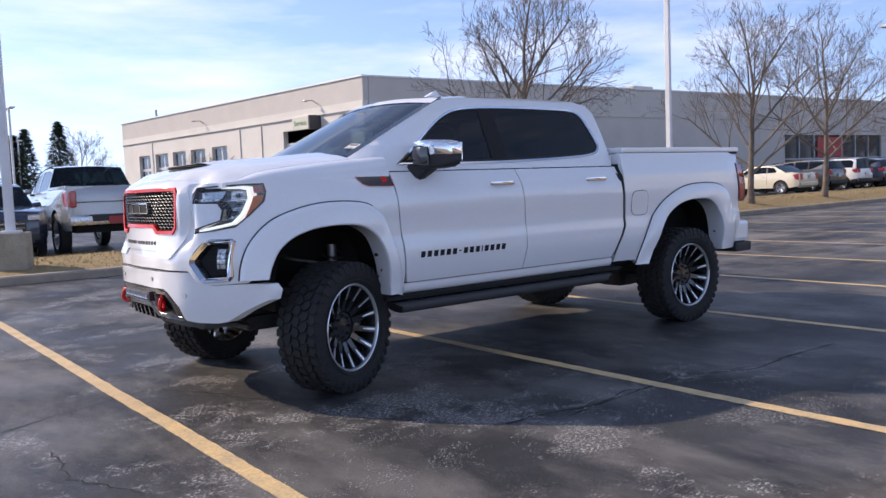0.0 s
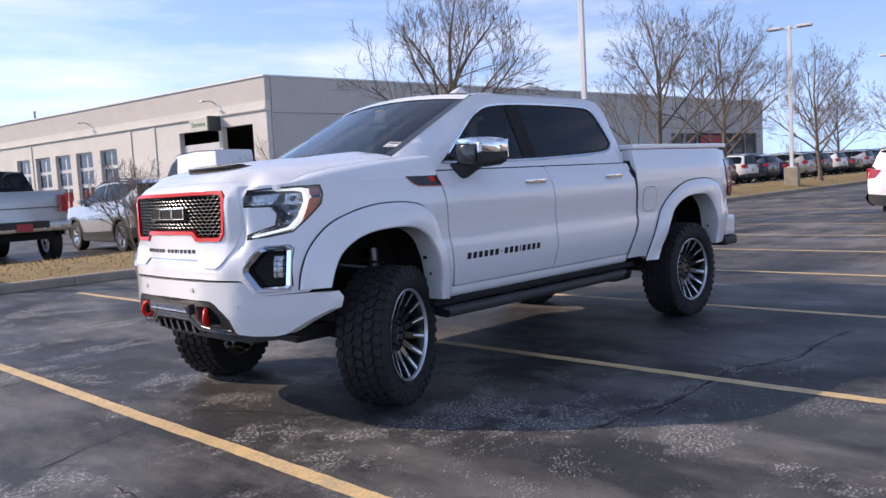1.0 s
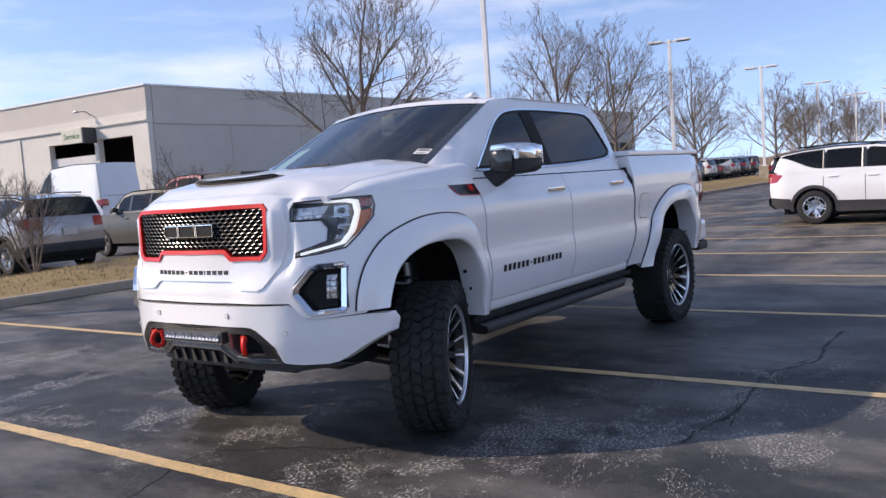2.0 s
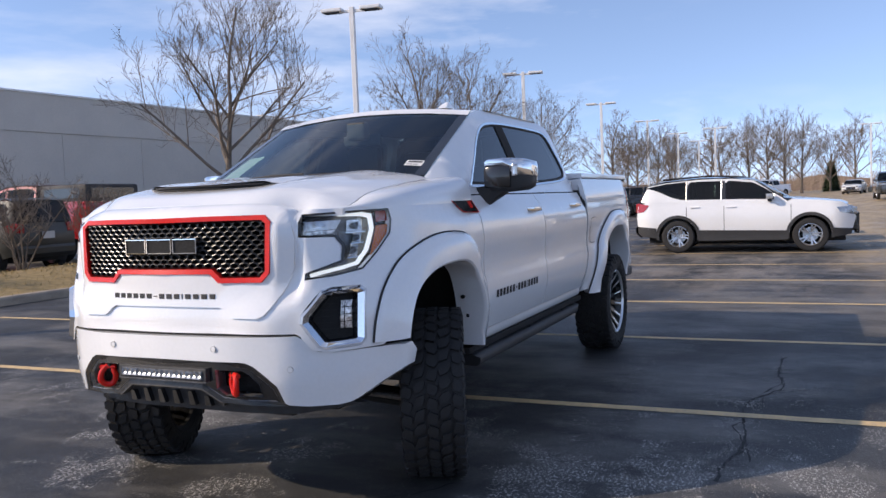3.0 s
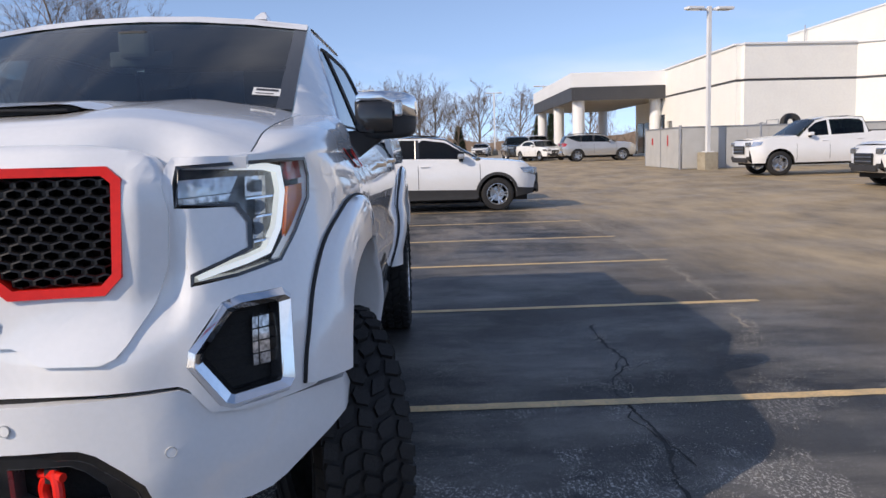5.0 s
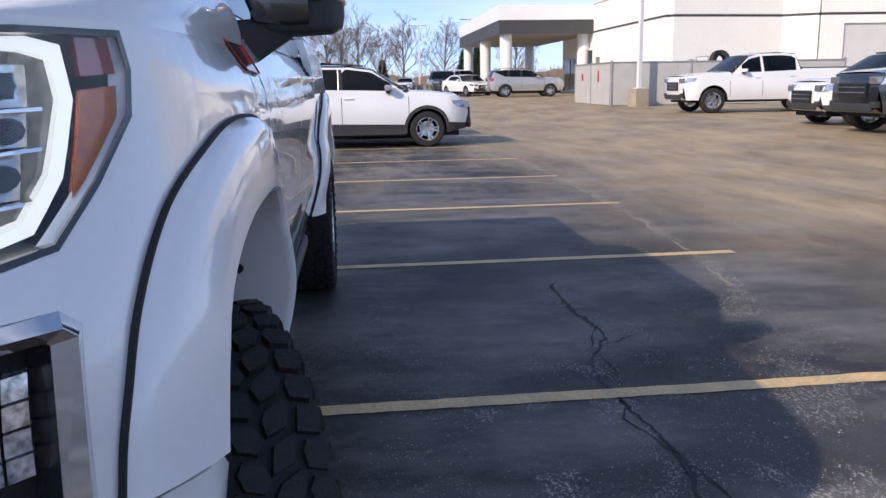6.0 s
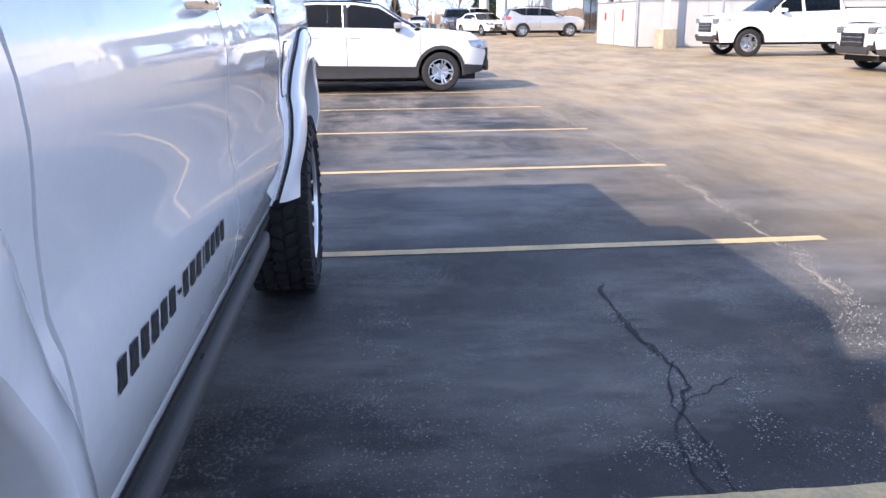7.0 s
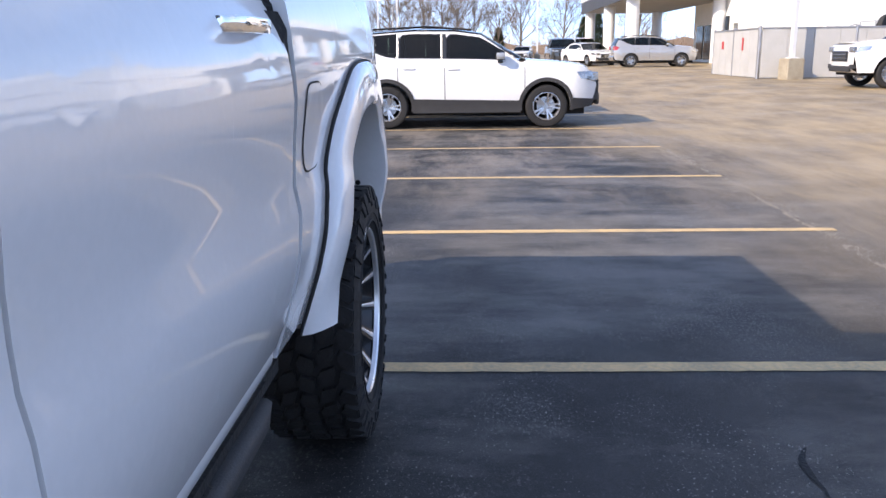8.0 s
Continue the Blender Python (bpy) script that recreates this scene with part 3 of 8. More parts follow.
    w = part("coping", box(0.5, n2 + 0.08, -0.08, 0.5, H + 0.003, H + 0.09), FASCIA_WHITE, house)
    w.matrix_local = m2
    w = part("side_door", box(18.9, 20.6, 0.15, 0.2, 0, 2.6), METAL_GREY, house, "grey steel side door")
    w.matrix_local = m2
    for k in range(1, 8):
        x = 5.2 * k
        if not 18 < x < 21.5:
            w = part("pilaster", box(x - 0.06, x + 0.06, -0.03, -0.003, 0, 5.4), WALL_TAN, house)
            w.matrix_local = m2
    win = part("window", box(glass[0], glass[1], 0.2, 0.24, glass[2], glass[3]), DARK_GLASS, house, "dark showroom glazing")
    win.matrix_local = m2
    for k in range(8):
        x = glass[0] + (glass[1] - glass[0]) * k / 7
        part("mullion", box(x - 0.06, x + 0.06, 0.06, 0.198, glass[2], glass[3]), METAL_GREY, win)
    part("mullion", box(glass[0], glass[1], 0.08, 0.19, 2.2, 2.32), METAL_GREY, win)
    part("banner", box(glass[0] + 5.0, glass[0] + 9.0, 0.1, 0.14, 2.4, 4.1), RED_POST, win, "red banner behind the glass")
    # closing walls, roof and roof boxes
    bm = bmesh.new()
    inset = [(24.9, 39.9), (81.0, 37.6), (81.0, 71.6), (20.6, 71.6)]
    bm.faces.new([bm.verts.new((x, y, 6.9)) for x, y in inset])
    part("roof", bm, ROOFING, house)
    part("wall", box(80.7, 81.0, 37.7, 71.6, 0, H), WALL_TAN, house)
    part("wall", box(20.7, 81.0, 71.3, 71.6, 0, H), WALL_TAN, house)
    for x, y, a, b, h in ((52.0, 43.5, 2.4, 2.0, 8.35), (46.0, 44.0, 3.0, 2.0, 8.0), (56.0, 46.0, 5.0, 2.4, 7.95), (68.0, 45.0, 3.0, 2.0, 8.0)):
        part("roof_unit", box(x - a / 2, x + a / 2, y - b / 2, y + b / 2, 6.9, h, 0.04), WALL_TAN, house, "boxy roof-top unit")
    # sign over the entrance
    sign = empty("hanging_sign", SHOPS @ m @ pose(n - 5.0, -0.75, 5.2), "cream projecting sign with green lettering", "sign")
    part("board", box(-0.85, 0.85, -0.06, 0.06, -0.38, 0.38, 0.02), SIGN_CREAM, sign)
    part("bracket", box(0.86, 1.0, -0.1, 0.75, -0.42, 0.42, 0.02), FASCIA_DARK, sign)
    cu = bpy.data.curves.new("lettering", "FONT")
    cu.body, cu.size, cu.align_x, cu.align_y, cu.extrude = "Service", 0.44, "CENTER", "CENTER", 0.006
    tx = new("lettering", cu)
    tx.data.materials.append(SIGN_GREEN)
    tx.parent = sign
    tx.matrix_local = pose(0, -0.068, 0, 90, 0, 0)


service_building()


def showroom():
    """White dealership block with a canopied drive-through."""
    house = empty("showroom_building", SHOWROOM, "white block building with a canopied entrance", "building")
    band = (4.12, 4.25)
    for (p, q), top, holes in ((((60.0, -12.1), (44.0, -12.0)), 6.0, [(0.8, 2.4, 0.5, 3.0), (3.0, 4.2, 0, 2.5)]), (((44.0, -12.0), (44.6, -18.3)), 6.0, []), (((44.6, -18.3), (43.6, -19.9)), 6.0, []), (((43.6, -19.9), (42.5, -40.0)), 8.0, [(1.2, 4.4, 0, 3.7), (9, 12, 0, 3.7)])):
        m, n = wall_frame(q, p)
        holes = [(n - b, n - a, c, d) for a, b, c, d in holes]
        w = part("wall", slab(0, n, 0, band[0], holes, 0.3), WALL_WHITE, house)
        w.matrix_local = m
        w2 = part("band", slab(0, n, band[0] + 0.003, band[1], [], 0.3, 0.03), FASCIA_DARK, house, "dark stripe")
        w2.matrix_local = m
        w3 = part("wall", slab(0, n, band[1] + 0.003, top, [], 0.3), WALL_WHITE, house)
        w3.matrix_local = m
        c = part("coping", box(-0.05, n + 0.05, -0.06, 0.4, top + 0.003, top + 0.1), FASCIA_WHITE, house)
        c.matrix_local = m
        for a, b, lo, hi in holes:
            g = part("door", box(a, b, 0.15, 0.2, lo, hi), DOOR_PANEL if b - a > 2.5 else DARK_GLASS, house)
            g.matrix_local = m
        for k in range(1, int(n / 3.2)):
            f = part("wall_lamp", box(3.2 * k - 0.12, 3.2 * k + 0.12, -0.3, -0.035, 4.35, 4.5, 0.02), METAL_GREY, house)
            f.matrix_local = m
    part("vent", box(44.22, 44.36, -16.05, -15.55, 4.95, 5.45), METAL_GREY, house, "louvred wall vent")
    part("roof", box(45.0, 67.6, -60, -12.4, 5.5, 5.6), ROOFING, house)
    part("wall", box(60.0, 67.6, -12.6, -12.3, 0, 6.0), WALL_WHITE, house)
    part("wall", box(67.61, 67.9, -60, -12.3, 0, 6.0), WALL_WHITE, house)
    part("wall", box(43.95, 57.0, -20.3, -20.0, 5.61, 8.0), WALL_WHITE, house, "taller white block behind")
    part("coping", box(43.95, 57.05, -20.4, -19.95, 8.003, 8.1), FASCIA_WHITE, house)
    part("ladder", tube([(54.0, -19.8, 6.0), (54.0, -19.8, 8.3)], 0.04, 6), METAL_GREY, house)
    # canopy
    part("canopy_fascia", box(57.4, 79.0, -5.5, -5.25, 5.02, 6.0), FASCIA_WHITE, house, "tall white canopy fascia")
    part("canopy_fascia", box(57.4, 57.65, -12.4, -5.503, 5.02, 6.0), FASCIA_WHITE, house, "tall white canopy fascia")
    part("canopy_band", box(57.45, 79.0, -5.45, -5.28, 4.1, 5.017), FASCIA_DARK, house, "charcoal canopy band")
    part("canopy_band", box(57.43, 57.6, -12.0, -5.453, 4.1, 5.017), FASCIA_DARK, house, "charcoal canopy band")
    part("soffit", box(57.65, 79.0, -12.3, -5.5, 4.12, 4.2), SOFFIT, house)
    part("canopy_roof", box(57.65, 79.0, -12.3, -5.5, 5.9, 5.98), ROOFING, house)
    part("canopy_fascia", box(78.8, 79.0, -12.3, -5.5, 4.2, 5.98), FASCIA_WHITE, house)
    for x, y in ((58.3, -5.9), (67.4, -5.9), (77.6, -5.9), (58.6, -11.4), (77.6, -11.6)):
        part("column", tube([(x, y, 0), (x, y, 4.12)], 0.42, 20), FASCIA_WHITE, house, "round white column")
        part("column_base", tube([(x, y, 0), (x, y, 0.12)], 0.52, 20), CONCRETE, house)
    m, n = wall_frame((72.0, -12.25), (60.2, -12.25))
    for k in range(3):
        part("window", box(61.0 + 2.1 * k, 62.7 + 2.1 * k, -12.28, -12.22, 0.3, 2.6), DARK_GLASS, house)


showroom()


def refuse_enclosure():
    """Grey slatted enclosure with two gates, beside the light pole."""
    fence = empty("fence_enclosure", pose(-0.32, 0.37, 0.29, 0, 0, -1.0), "grey slatted fence enclosure with two gates", "fence")
    H = 1.72

    def run(p, q, n_slats, name, h=H):
        m, n = wall_frame(p, q)
        leaf = part(name, box(0, n, -0.02, 0.03, 0.06, h), FENCE_GREY, fence)
        leaf.matrix_local = m
        for k in range(n_slats):
            a, b = n * k / n_slats, n * (k + 1) / n_slats
            part("slat", box(a + 0.01, b - 0.01, -0.034, -0.0215, 0.08, h - 0.02), FENCE_GREY, leaf)
        part("rail", box(0, n, -0.05, 0.05, h, h + 0.05), METAL_GREY, leaf)
        return leaf

    for p, q, n, name in (((38.9, -5.75), (36.4, -5.75), 3, "gate"), ((36.3, -5.75), (33.6, -5.75), 3, "gate"), ((33.5, -5.8), (33.5, -15.5), 11, "fence_panel"), ((39.0, -5.8), (39.0, -12.0), 8, "fence_panel")):
        run(p, q, n, name, H)
    for x, y in ((38.95, -5.75), (36.35, -5.75), (33.5, -5.72), (33.5, -9.0), (33.5, -12.2), (33.5, -15.5)):
        part("post", tube([(x, y, 0), (x, y, H + 0.1)], 0.06, 8), METAL_GREY, fence)
    part("notice", box(37.55, 37.75, -5.71, -5.69, 1.05, 1.35), RED_POST, fence, "small red and white notice")
    part("notice", box(35.15, 35.28, -5.71, -5.69, 1.0, 1.45), RED_POST, fence, "small red and white notice")


refuse_enclosure()


def light_pole(x, y, z, h, yaw, label):
    """Square white pole on a concrete block, two flat heads on short arms."""
    pole = empty("light_pole", pose(x, y, z, 0, 0, yaw), label, "lamp post", "parking lot lights")
    part("base", box(-0.3, 0.3, -0.3, 0.3, -0.2, 0.72, 0.03), CONCRETE, pole, "round-edged concrete base")
    part("base_plate", box(-0.17, 0.17, -0.17, 0.17, 0.72, 0.76, 0.008), STEEL_WHITE, pole)
    bm = bmesh.new()
    vs = add_box(bm, -0.075, 0.075, -0.075, 0.075, 0.74, h, 0.012)
    part("shaft", bm, STEEL_WHITE, pole)
    for s in (-1, 1):
        arm = part("arm", box(min(0.06 * s, 0.42 * s), max(0.06 * s, 0.42 * s), -0.035, 0.035, h - 0.16, h - 0.08), STEEL_WHITE, pole)
        head = bmesh.new()
        a, b = sorted((0.30 * s, 0.98 * s))
        add_box(head, a, b, -0.2, 0.2, h - 0.13, h - 0.02, 0.03)
        hd = part("lamp_head", head, STEEL_WHITE, pole)
        part("lens", box(a + 0.08, b - 0.08, -0.15, 0.15, h - 0.145, h - 0.131), DARK_GLASS, hd)
    return pole


for x, y, z, h, yaw in ((2.9, 16.9, 0.13, 7.4, 70), (21.7, 16.6, 0.36, 7.25, 100), (37.9, 16.6, 0.38, 7.15, 100), (53.6, 16.6, 0.38, 7.0, 95), (69.5, 16.6, 0.38, 6.9, 95), (85.5, 16.6, 0.38, 6.7, 95), (101.0, 16.6, 0.4, 6.6, 95), (117.0, 16.6, 0.4, 6.5, 95)):
    x, y = north(x, y)
    light_pole(x, y, z + ground_z(x, 10), h, yaw, "tall white light pole with flat heads on a concrete base")
light_pole(32.46, -6.86, 0.29, 6.4, 100, "white light pole on a tan concrete base beside the fence")
for x, y, h in ((95.0, -4.0, 7.4), (80.0, -7.5, 7.0), (72.0, 9.5, 6.5), (12.5, 68.0, 8.6), (18.0, 95.0, 8.0)):
    light_pole(x, y, ground_z(x, 10), h, 95, "distant white light pole with a flat head")


def yard_trailer():
    """Low trailer behind the fence with a big dark tyre and hoops showing over the top."""
    tr = empty("utility_trailer", pose(35.9, -11.4, 0.28), "low steel trailer carrying a large dark tyre", "trailer")
    part("deck", box(-0.9, 0.9, -1.6, 1.6, 0.62, 0.74, 0.02), METAL_GREY, tr)
    for x in (-0.8, 0.8):
        for y in (-0.4, 0.4):
            part("wheel", tube([(x - 0.1, y, 0.31), (x + 0.1, y, 0.31)], 0.31, 20), TYRE_DARK, tr)
    part("box_body", box(-0.7, 0.7, -1.4, 0.2, 0.74, 1.50, 0.03), METAL_GREY, tr)
    bm = bmesh.new()
    add_ring_solid(bm, [(0.20, -0.16), (0.24, -0.18), (0.38, -0.17), (0.43, -0.12), (0.43, 0.12), (0.38, 0.17), (0.24, 0.18), (0.20, 0.16)], "x", 28)
    part("tyre", bm, TYRE_DARK, tr, "large dark tyre", smooth=True, move=(0.0, -0.35, 1.86))
    for y in (0.45, -1.05):
        part("hoop", tube([(-0.6, y, 0.74), (-0.6, y, 2.02), (0.6, y, 2.02), (0.6, y, 0.74)], 0.02, 6), METAL_GREY, tr)
    part("hoop", tube([(-0.6, 1.45, 0.74), (-0.6, 1.40, 1.84), (-0.6, 1.2, 1.90), (-0.6, 0.95, 1.84), (-0.6, 0.9, 0.74)], 0.02, 6), METAL_GREY, tr)


yard_trailer()

# ---- the white lifted pickup ----
PAINT = mat("white_car_paint", (0.84, 0.84, 0.845), (0.805, 0.81, 0.815), 0.8, 0.22, coat=1.0, rvar=0.03)
GLOSS_BLACK = mat("gloss_black_plastic", (0.012, 0.012, 0.013), (0.02, 0.02, 0.021), 3.0, 0.18, coat=0.6, rvar=0.05)
MATTE_BLACK = mat("matte_black_plastic", (0.022, 0.022, 0.024), (0.034, 0.034, 0.036), 6.0, 0.6, bump=0.25, bscale=220)
BOARD = mat("satin_black_board", (0.036, 0.036, 0.038), (0.052, 0.052, 0.054), 6.0, 0.62, bump=0.15, bscale=180)
LINER = mat("wheel_well_liner", (0.010, 0.010, 0.011), (0.018, 0.018, 0.018), 5.0, 0.9, bump=0.4, bscale=70)
BLACK_CHROME = mat("black_chrome", (0.014, 0.014, 0.015), (0.009, 0.009, 0.010), 4.0, 0.24, spec=0.4)
GRAPHITE = mat("satin_graphite_plastic", (0.018, 0.018, 0.019), (0.028, 0.028, 0.029), 5.0, 0.26, bump=0.1, bscale=160)
RIM_GREY = mat("bright_graphite_edge", (0.20, 0.20, 0.205), (0.15, 0.15, 0.155), 5.0, 0.28, metal=0.6)
LED_CELL = mat("clear_lamp_cell", (0.82, 0.83, 0.85), (0.20, 0.205, 0.21), 85.0, 0.16, metal=0.55, coat=0.8)
CHROME = mat("chrome", (0.80, 0.81, 0.83), (0.74, 0.75, 0.77), 2.0, 0.06, metal=1.0, rvar=0.02)
RED_TRIM = mat("red_painted_trim", (0.74, 0.016, 0.008), (0.64, 0.012, 0.006), 3.0, 0.38, coat=0.15, rvar=0.03, spec=0.3)
AMBER = mat("amber_reflector", (0.75, 0.20, 0.02), (0.6, 0.13, 0.02), 30.0, 0.25, coat=0.6)
RED_LENS = mat("red_lamp_lens", (0.42, 0.015, 0.015), (0.30, 0.01, 0.01), 20.0, 0.12, coat=0.9)
LED_WHITE = mat("lit_led_strip", (0.85, 0.87, 0.9), (0.8, 0.82, 0.85), 5.0, 0.2, emit=(0.9, 1.0, 1.0, 0.38))
LAMP_BOWL = mat("lamp_reflector", (0.60, 0.61, 0.63), (0.30, 0.31, 0.32), 40.0, 0.16, metal=0.8)
LAMP_DARK = mat("lamp_housing", (0.15, 0.151, 0.153), (0.06, 0.061, 0.062), 30.0, 0.18, metal=0.6)
LENS = glass_material("clear_lamp_lens", (0.93, 0.95, 0.97))
WINDSHIELD = glass_material("green_tinted_windshield", (0.42, 0.60, 0.62), 0.0, 4.4, 0.055)
TINT = glass_material("dark_privacy_glass", (0.018, 0.02, 0.024))
FRONT_TINT = glass_material("front_door_glass", (0.26, 0.28, 0.28))
RUBBER = mat("tyre_rubber", (0.010, 0.010, 0.011), (0.019, 0.018, 0.018), 7.0, 0.75, bump=0.3, bscale=120)
RIM_BLACK = mat("satin_black_rim", (0.012, 0.012, 0.013), (0.02, 0.02, 0.021), 4.0, 0.22, coat=0.5)
MACHINED = mat("machined_alloy", (0.84, 0.84, 0.85), (0.76, 0.76, 0.77), 9.0, 0.30, metal=0.75)
SEAT = mat("black_leather", (0.018, 0.018, 0.019), (0.03, 0.03, 0.03), 6.0, 0.5, bump=0.2, bscale=160)
DASH = mat("dashboard_vinyl", (0.02, 0.02, 0.022), (0.032, 0.032, 0.034), 6.0, 0.6, bump=0.2, bscale=200)
PAPER = mat("white_paper_sticker", (0.8, 0.8, 0.78), (0.72, 0.72, 0.7), 12.0, 0.6)
PAPER_GREEN = mat("pale_green_window_sheet", (0.62, 0.72, 0.62), (0.55, 0.66, 0.56), 14.0, 0.6)
PRINT = mat("dark_print", (0.03, 0.03, 0.035), (0.05, 0.05, 0.055), 9.0, 0.6)
CHASSIS = mat("dusty_black_chassis", (0.016, 0.0155, 0.015), (0.030, 0.028, 0.026), 8.0, 0.7, bump=0.4, bscale=60)
CAST = mat("cast_metal", (0.28, 0.27, 0.26), (0.18, 0.175, 0.17), 10.0, 0.45, metal=0.8)

TX = 4.87
truck = empty("pickup_truck", pose(5.02, 5.848, -0.013, 0, 0, -0.8) @ Matrix.Diagonal((1.033, 1.0, 1.0, 1)), "lifted white crew-cab pickup truck with black wheels", "truck")


def P(x, u, z, s=1):
    return Vector((x - TX, -s * u, z))


front_low = smooth_curve([(0, 1.955), (0.5, 1.985), (0.6, 2.008), (0.687, 2.037), (0.8, 2.11), (0.906, 2.215), (0.96, 2.30), (1.0, 2.42), (1.03, 2.6), (1.2, 3.6)])
front_lean = smooth_curve([(0, 0.03), (0.667, 0.065), (0.82, 0.12), (0.944, 0.2), (1.03, 0.25), (1.2, 0.3)])
side_low = smooth_curve([(0.50, 0.93), (0.62, 0.965), (0.70, 0.99), (0.80, 1.018), (0.90, 1.032), (0.98, 1.030), (1.05, 1.018), (1.13, 1.022), (1.26, 1.036), (1.36, 1.026), (1.44, 0.99), (1.50, 0.955), (1.56, 0.927), (1.80, 0.835), (2.03, 0.735), (2.10, 0.69)])
bed_low = smooth_curve([(0.50, 0.93), (0.62, 0.965), (0.70, 0.99), (0.80, 1.018), (0.90, 1.032), (0.98, 1.030), (1.05, 1.018), (1.13, 1.022), (1.26, 1.036), (1.40, 1.030), (1.52, 1.008), (1.60, 0.985), (1.66, 0.965)])
bump_plan = smooth_curve([(0, 1.915), (0.3, 1.923), (0.6, 1.99), (0.79, 2.12), (0.9, 2.22), (1.0, 2.36), (1.045, 2.47), (1.06, 2.56)])


crease_u = smooth_curve([(0.9, 0.56), (1.0, 0.556), (1.12, 0.582), (1.3, 0.602), (1.5, 0.598)])


def A(u, z):
    """The front plane of the grille collar, chamfered back at its flanks."""
    u = abs(u)
    foot = 0.034 * (1 - ease(z, 0.98, 1.13)) * ease(u, 0.25, 0.55) + 0.012 * (1 - ease(z, 0.95, 1.1))
    flank = max(0.0, u - crease_u(z)) * 0.55 * ease(z, 0.99, 1.22)
    return 1.948 + 0.215 * u * u + flank - foot + 0.10 * ease(z, 1.41, 1.53) ** 2


def corner_round(u, z):
    """How far the collar's upper corners fall back."""
    return 0.07 * ease(abs(u), 0.42, 0.64) * ease(z, 1.38, 1.50)


def B(u, z):
    u = abs(u)
    free = front_low(u) + front_lean(u) * ease(z, 0.95, 1.42)
    w = ease(u, 0.655 - 0.10 * (1 - ease(z, 0.98, 1.14)), 0.76 - 0.08 * (1 - ease(z, 0.98, 1.14)))
    top = 0.045 * ease(z, 1.39, 1.465) * (1 - ease(u, 0.68, 0.86))
    return free + top if w >= 1 else (A(min(u, 0.665), z) + 0.010) * (1 - w) + free * w + top


def corner_u(x, z):
    """The half width at which the front face reaches x."""
    lo, hi = 0.5, 1.19
    for _ in range(22):
        mid = (lo + hi) / 2
        lo, hi = (mid, hi) if B(mid, z) < x else (lo, mid)
    return lo


def side_u(x, z):
    base = side_low(z)
    if x > 5.682:
        base = bed_low(z) - 0.05 * ease(x, 7.2, 7.62)
    if x < 3.6:
        c, k = corner_u(x, z), 0.06
        h = min(max(0.5 + 0.5 * (c - base) / k, 0.0), 1.0)
        base = c + (base - c) * h - k * h * (1 - h)
    return base


def skin(q, z, s=1):
    """The wrap round the front corner: q is the half width up to 0.85 and runs back along the side after that."""
    if q <= 0.85:
        return P(B(q, z), q, z, s)
    x = B(0.85, z) + q - 0.85
    return P(x, side_u(x, z), z, s)


def q_of(x, z):
    return 0.85 + x - B(0.85, z)


def side_place(s, out=0.0):
    return lambda x, z: P(x, side_u(x, z) + out, z, s)


def lerp_path(pts, step):
    out = []
    for (xa, za), (xb, zb) in zip(pts, pts[1:]):
        n = max(1, int(math.hypot(xb - xa, zb - za) / step))
        out += [(xa + (xb - xa) * i / n, za + (zb - za) * i / n) for i in range(n)]
    return out + [pts[-1]]


def closed_path(pts, step):
    return lerp_path(list(pts) + [pts[0]], step)[:-1]


def rounded(pts, per=5):
    """A Catmull-Rom curve through points."""
    out = []
    p = [pts[0]] + list(pts) + [pts[-1]]
    for i in range(1, len(p) - 2):
        for k in range(per):
            t = k / per
            out.append(tuple(0.5 * ((2 * p[i][c]) + (p[i + 1][c] - p[i - 1][c]) * t + (2 * p[i - 1][c] - 5 * p[i][c] + 4 * p[i + 1][c] - p[i + 2][c]) * t * t + (3 * p[i][c] - p[i - 1][c] - 3 * p[i + 1][c] + p[i + 2][c]) * t**3) for c in range(len(pts[0]))))
    return out + [tuple(pts[-1])]


FLARE_F_OUT = rounded([(2.25, 0.845), (2.27, 0.97), (2.33, 1.09), (2.45, 1.205), (2.60, 1.27), (2.78, 1.308), (2.98, 1.312), (3.14, 1.285), (3.25, 1.20), (3.32, 1.04), (3.37, 0.86), (3.40, 0.72), (3.41, 0.645)])
FLARE_F_IN = rounded([(2.40, 0.845), (2.43, 0.93), (2.48, 1.02), (2.57, 1.09), (2.67, 1.13), (2.78, 1.15), (2.94, 1.155), (3.07, 1.135), (3.17, 1.07), (3.225, 0.97), (3.255, 0.86), (3.268, 0.75), (3.275, 0.645)])
FLARE_R_OUT = rounded([(5.89, 0.612), (5.93, 0.78), (6.00, 0.94), (6.12, 1.09), (6.28, 1.21), (6.46, 1.285), (6.65, 1.318), (6.96, 1.318), (7.15, 1.26), (7.27, 1.12), (7.33, 0.92), (7.36, 0.77), (7.37, 0.66)])
FLARE_R_IN = rounded([(5.985, 0.618), (6.085, 0.80), (6.17, 0.96), (6.26, 1.05), (6.38, 1.12), (6.52, 1.16), (6.70, 1.172), (6.86, 1.16), (6.97, 1.10), (7.04, 1.0), (7.07, 0.88), (7.08, 0.77), (7.08, 0.66)])
MID_F = [((a[0] + b[0]) / 2, (a[1] + b[1]) / 2) for a, b in zip(FLARE_F_OUT, FLARE_F_IN)]
MID_R = [((a[0] + b[0]) / 2, (a[1] + b[1]) / 2) for a, b in zip(FLARE_R_OUT, FLARE_R_IN)]

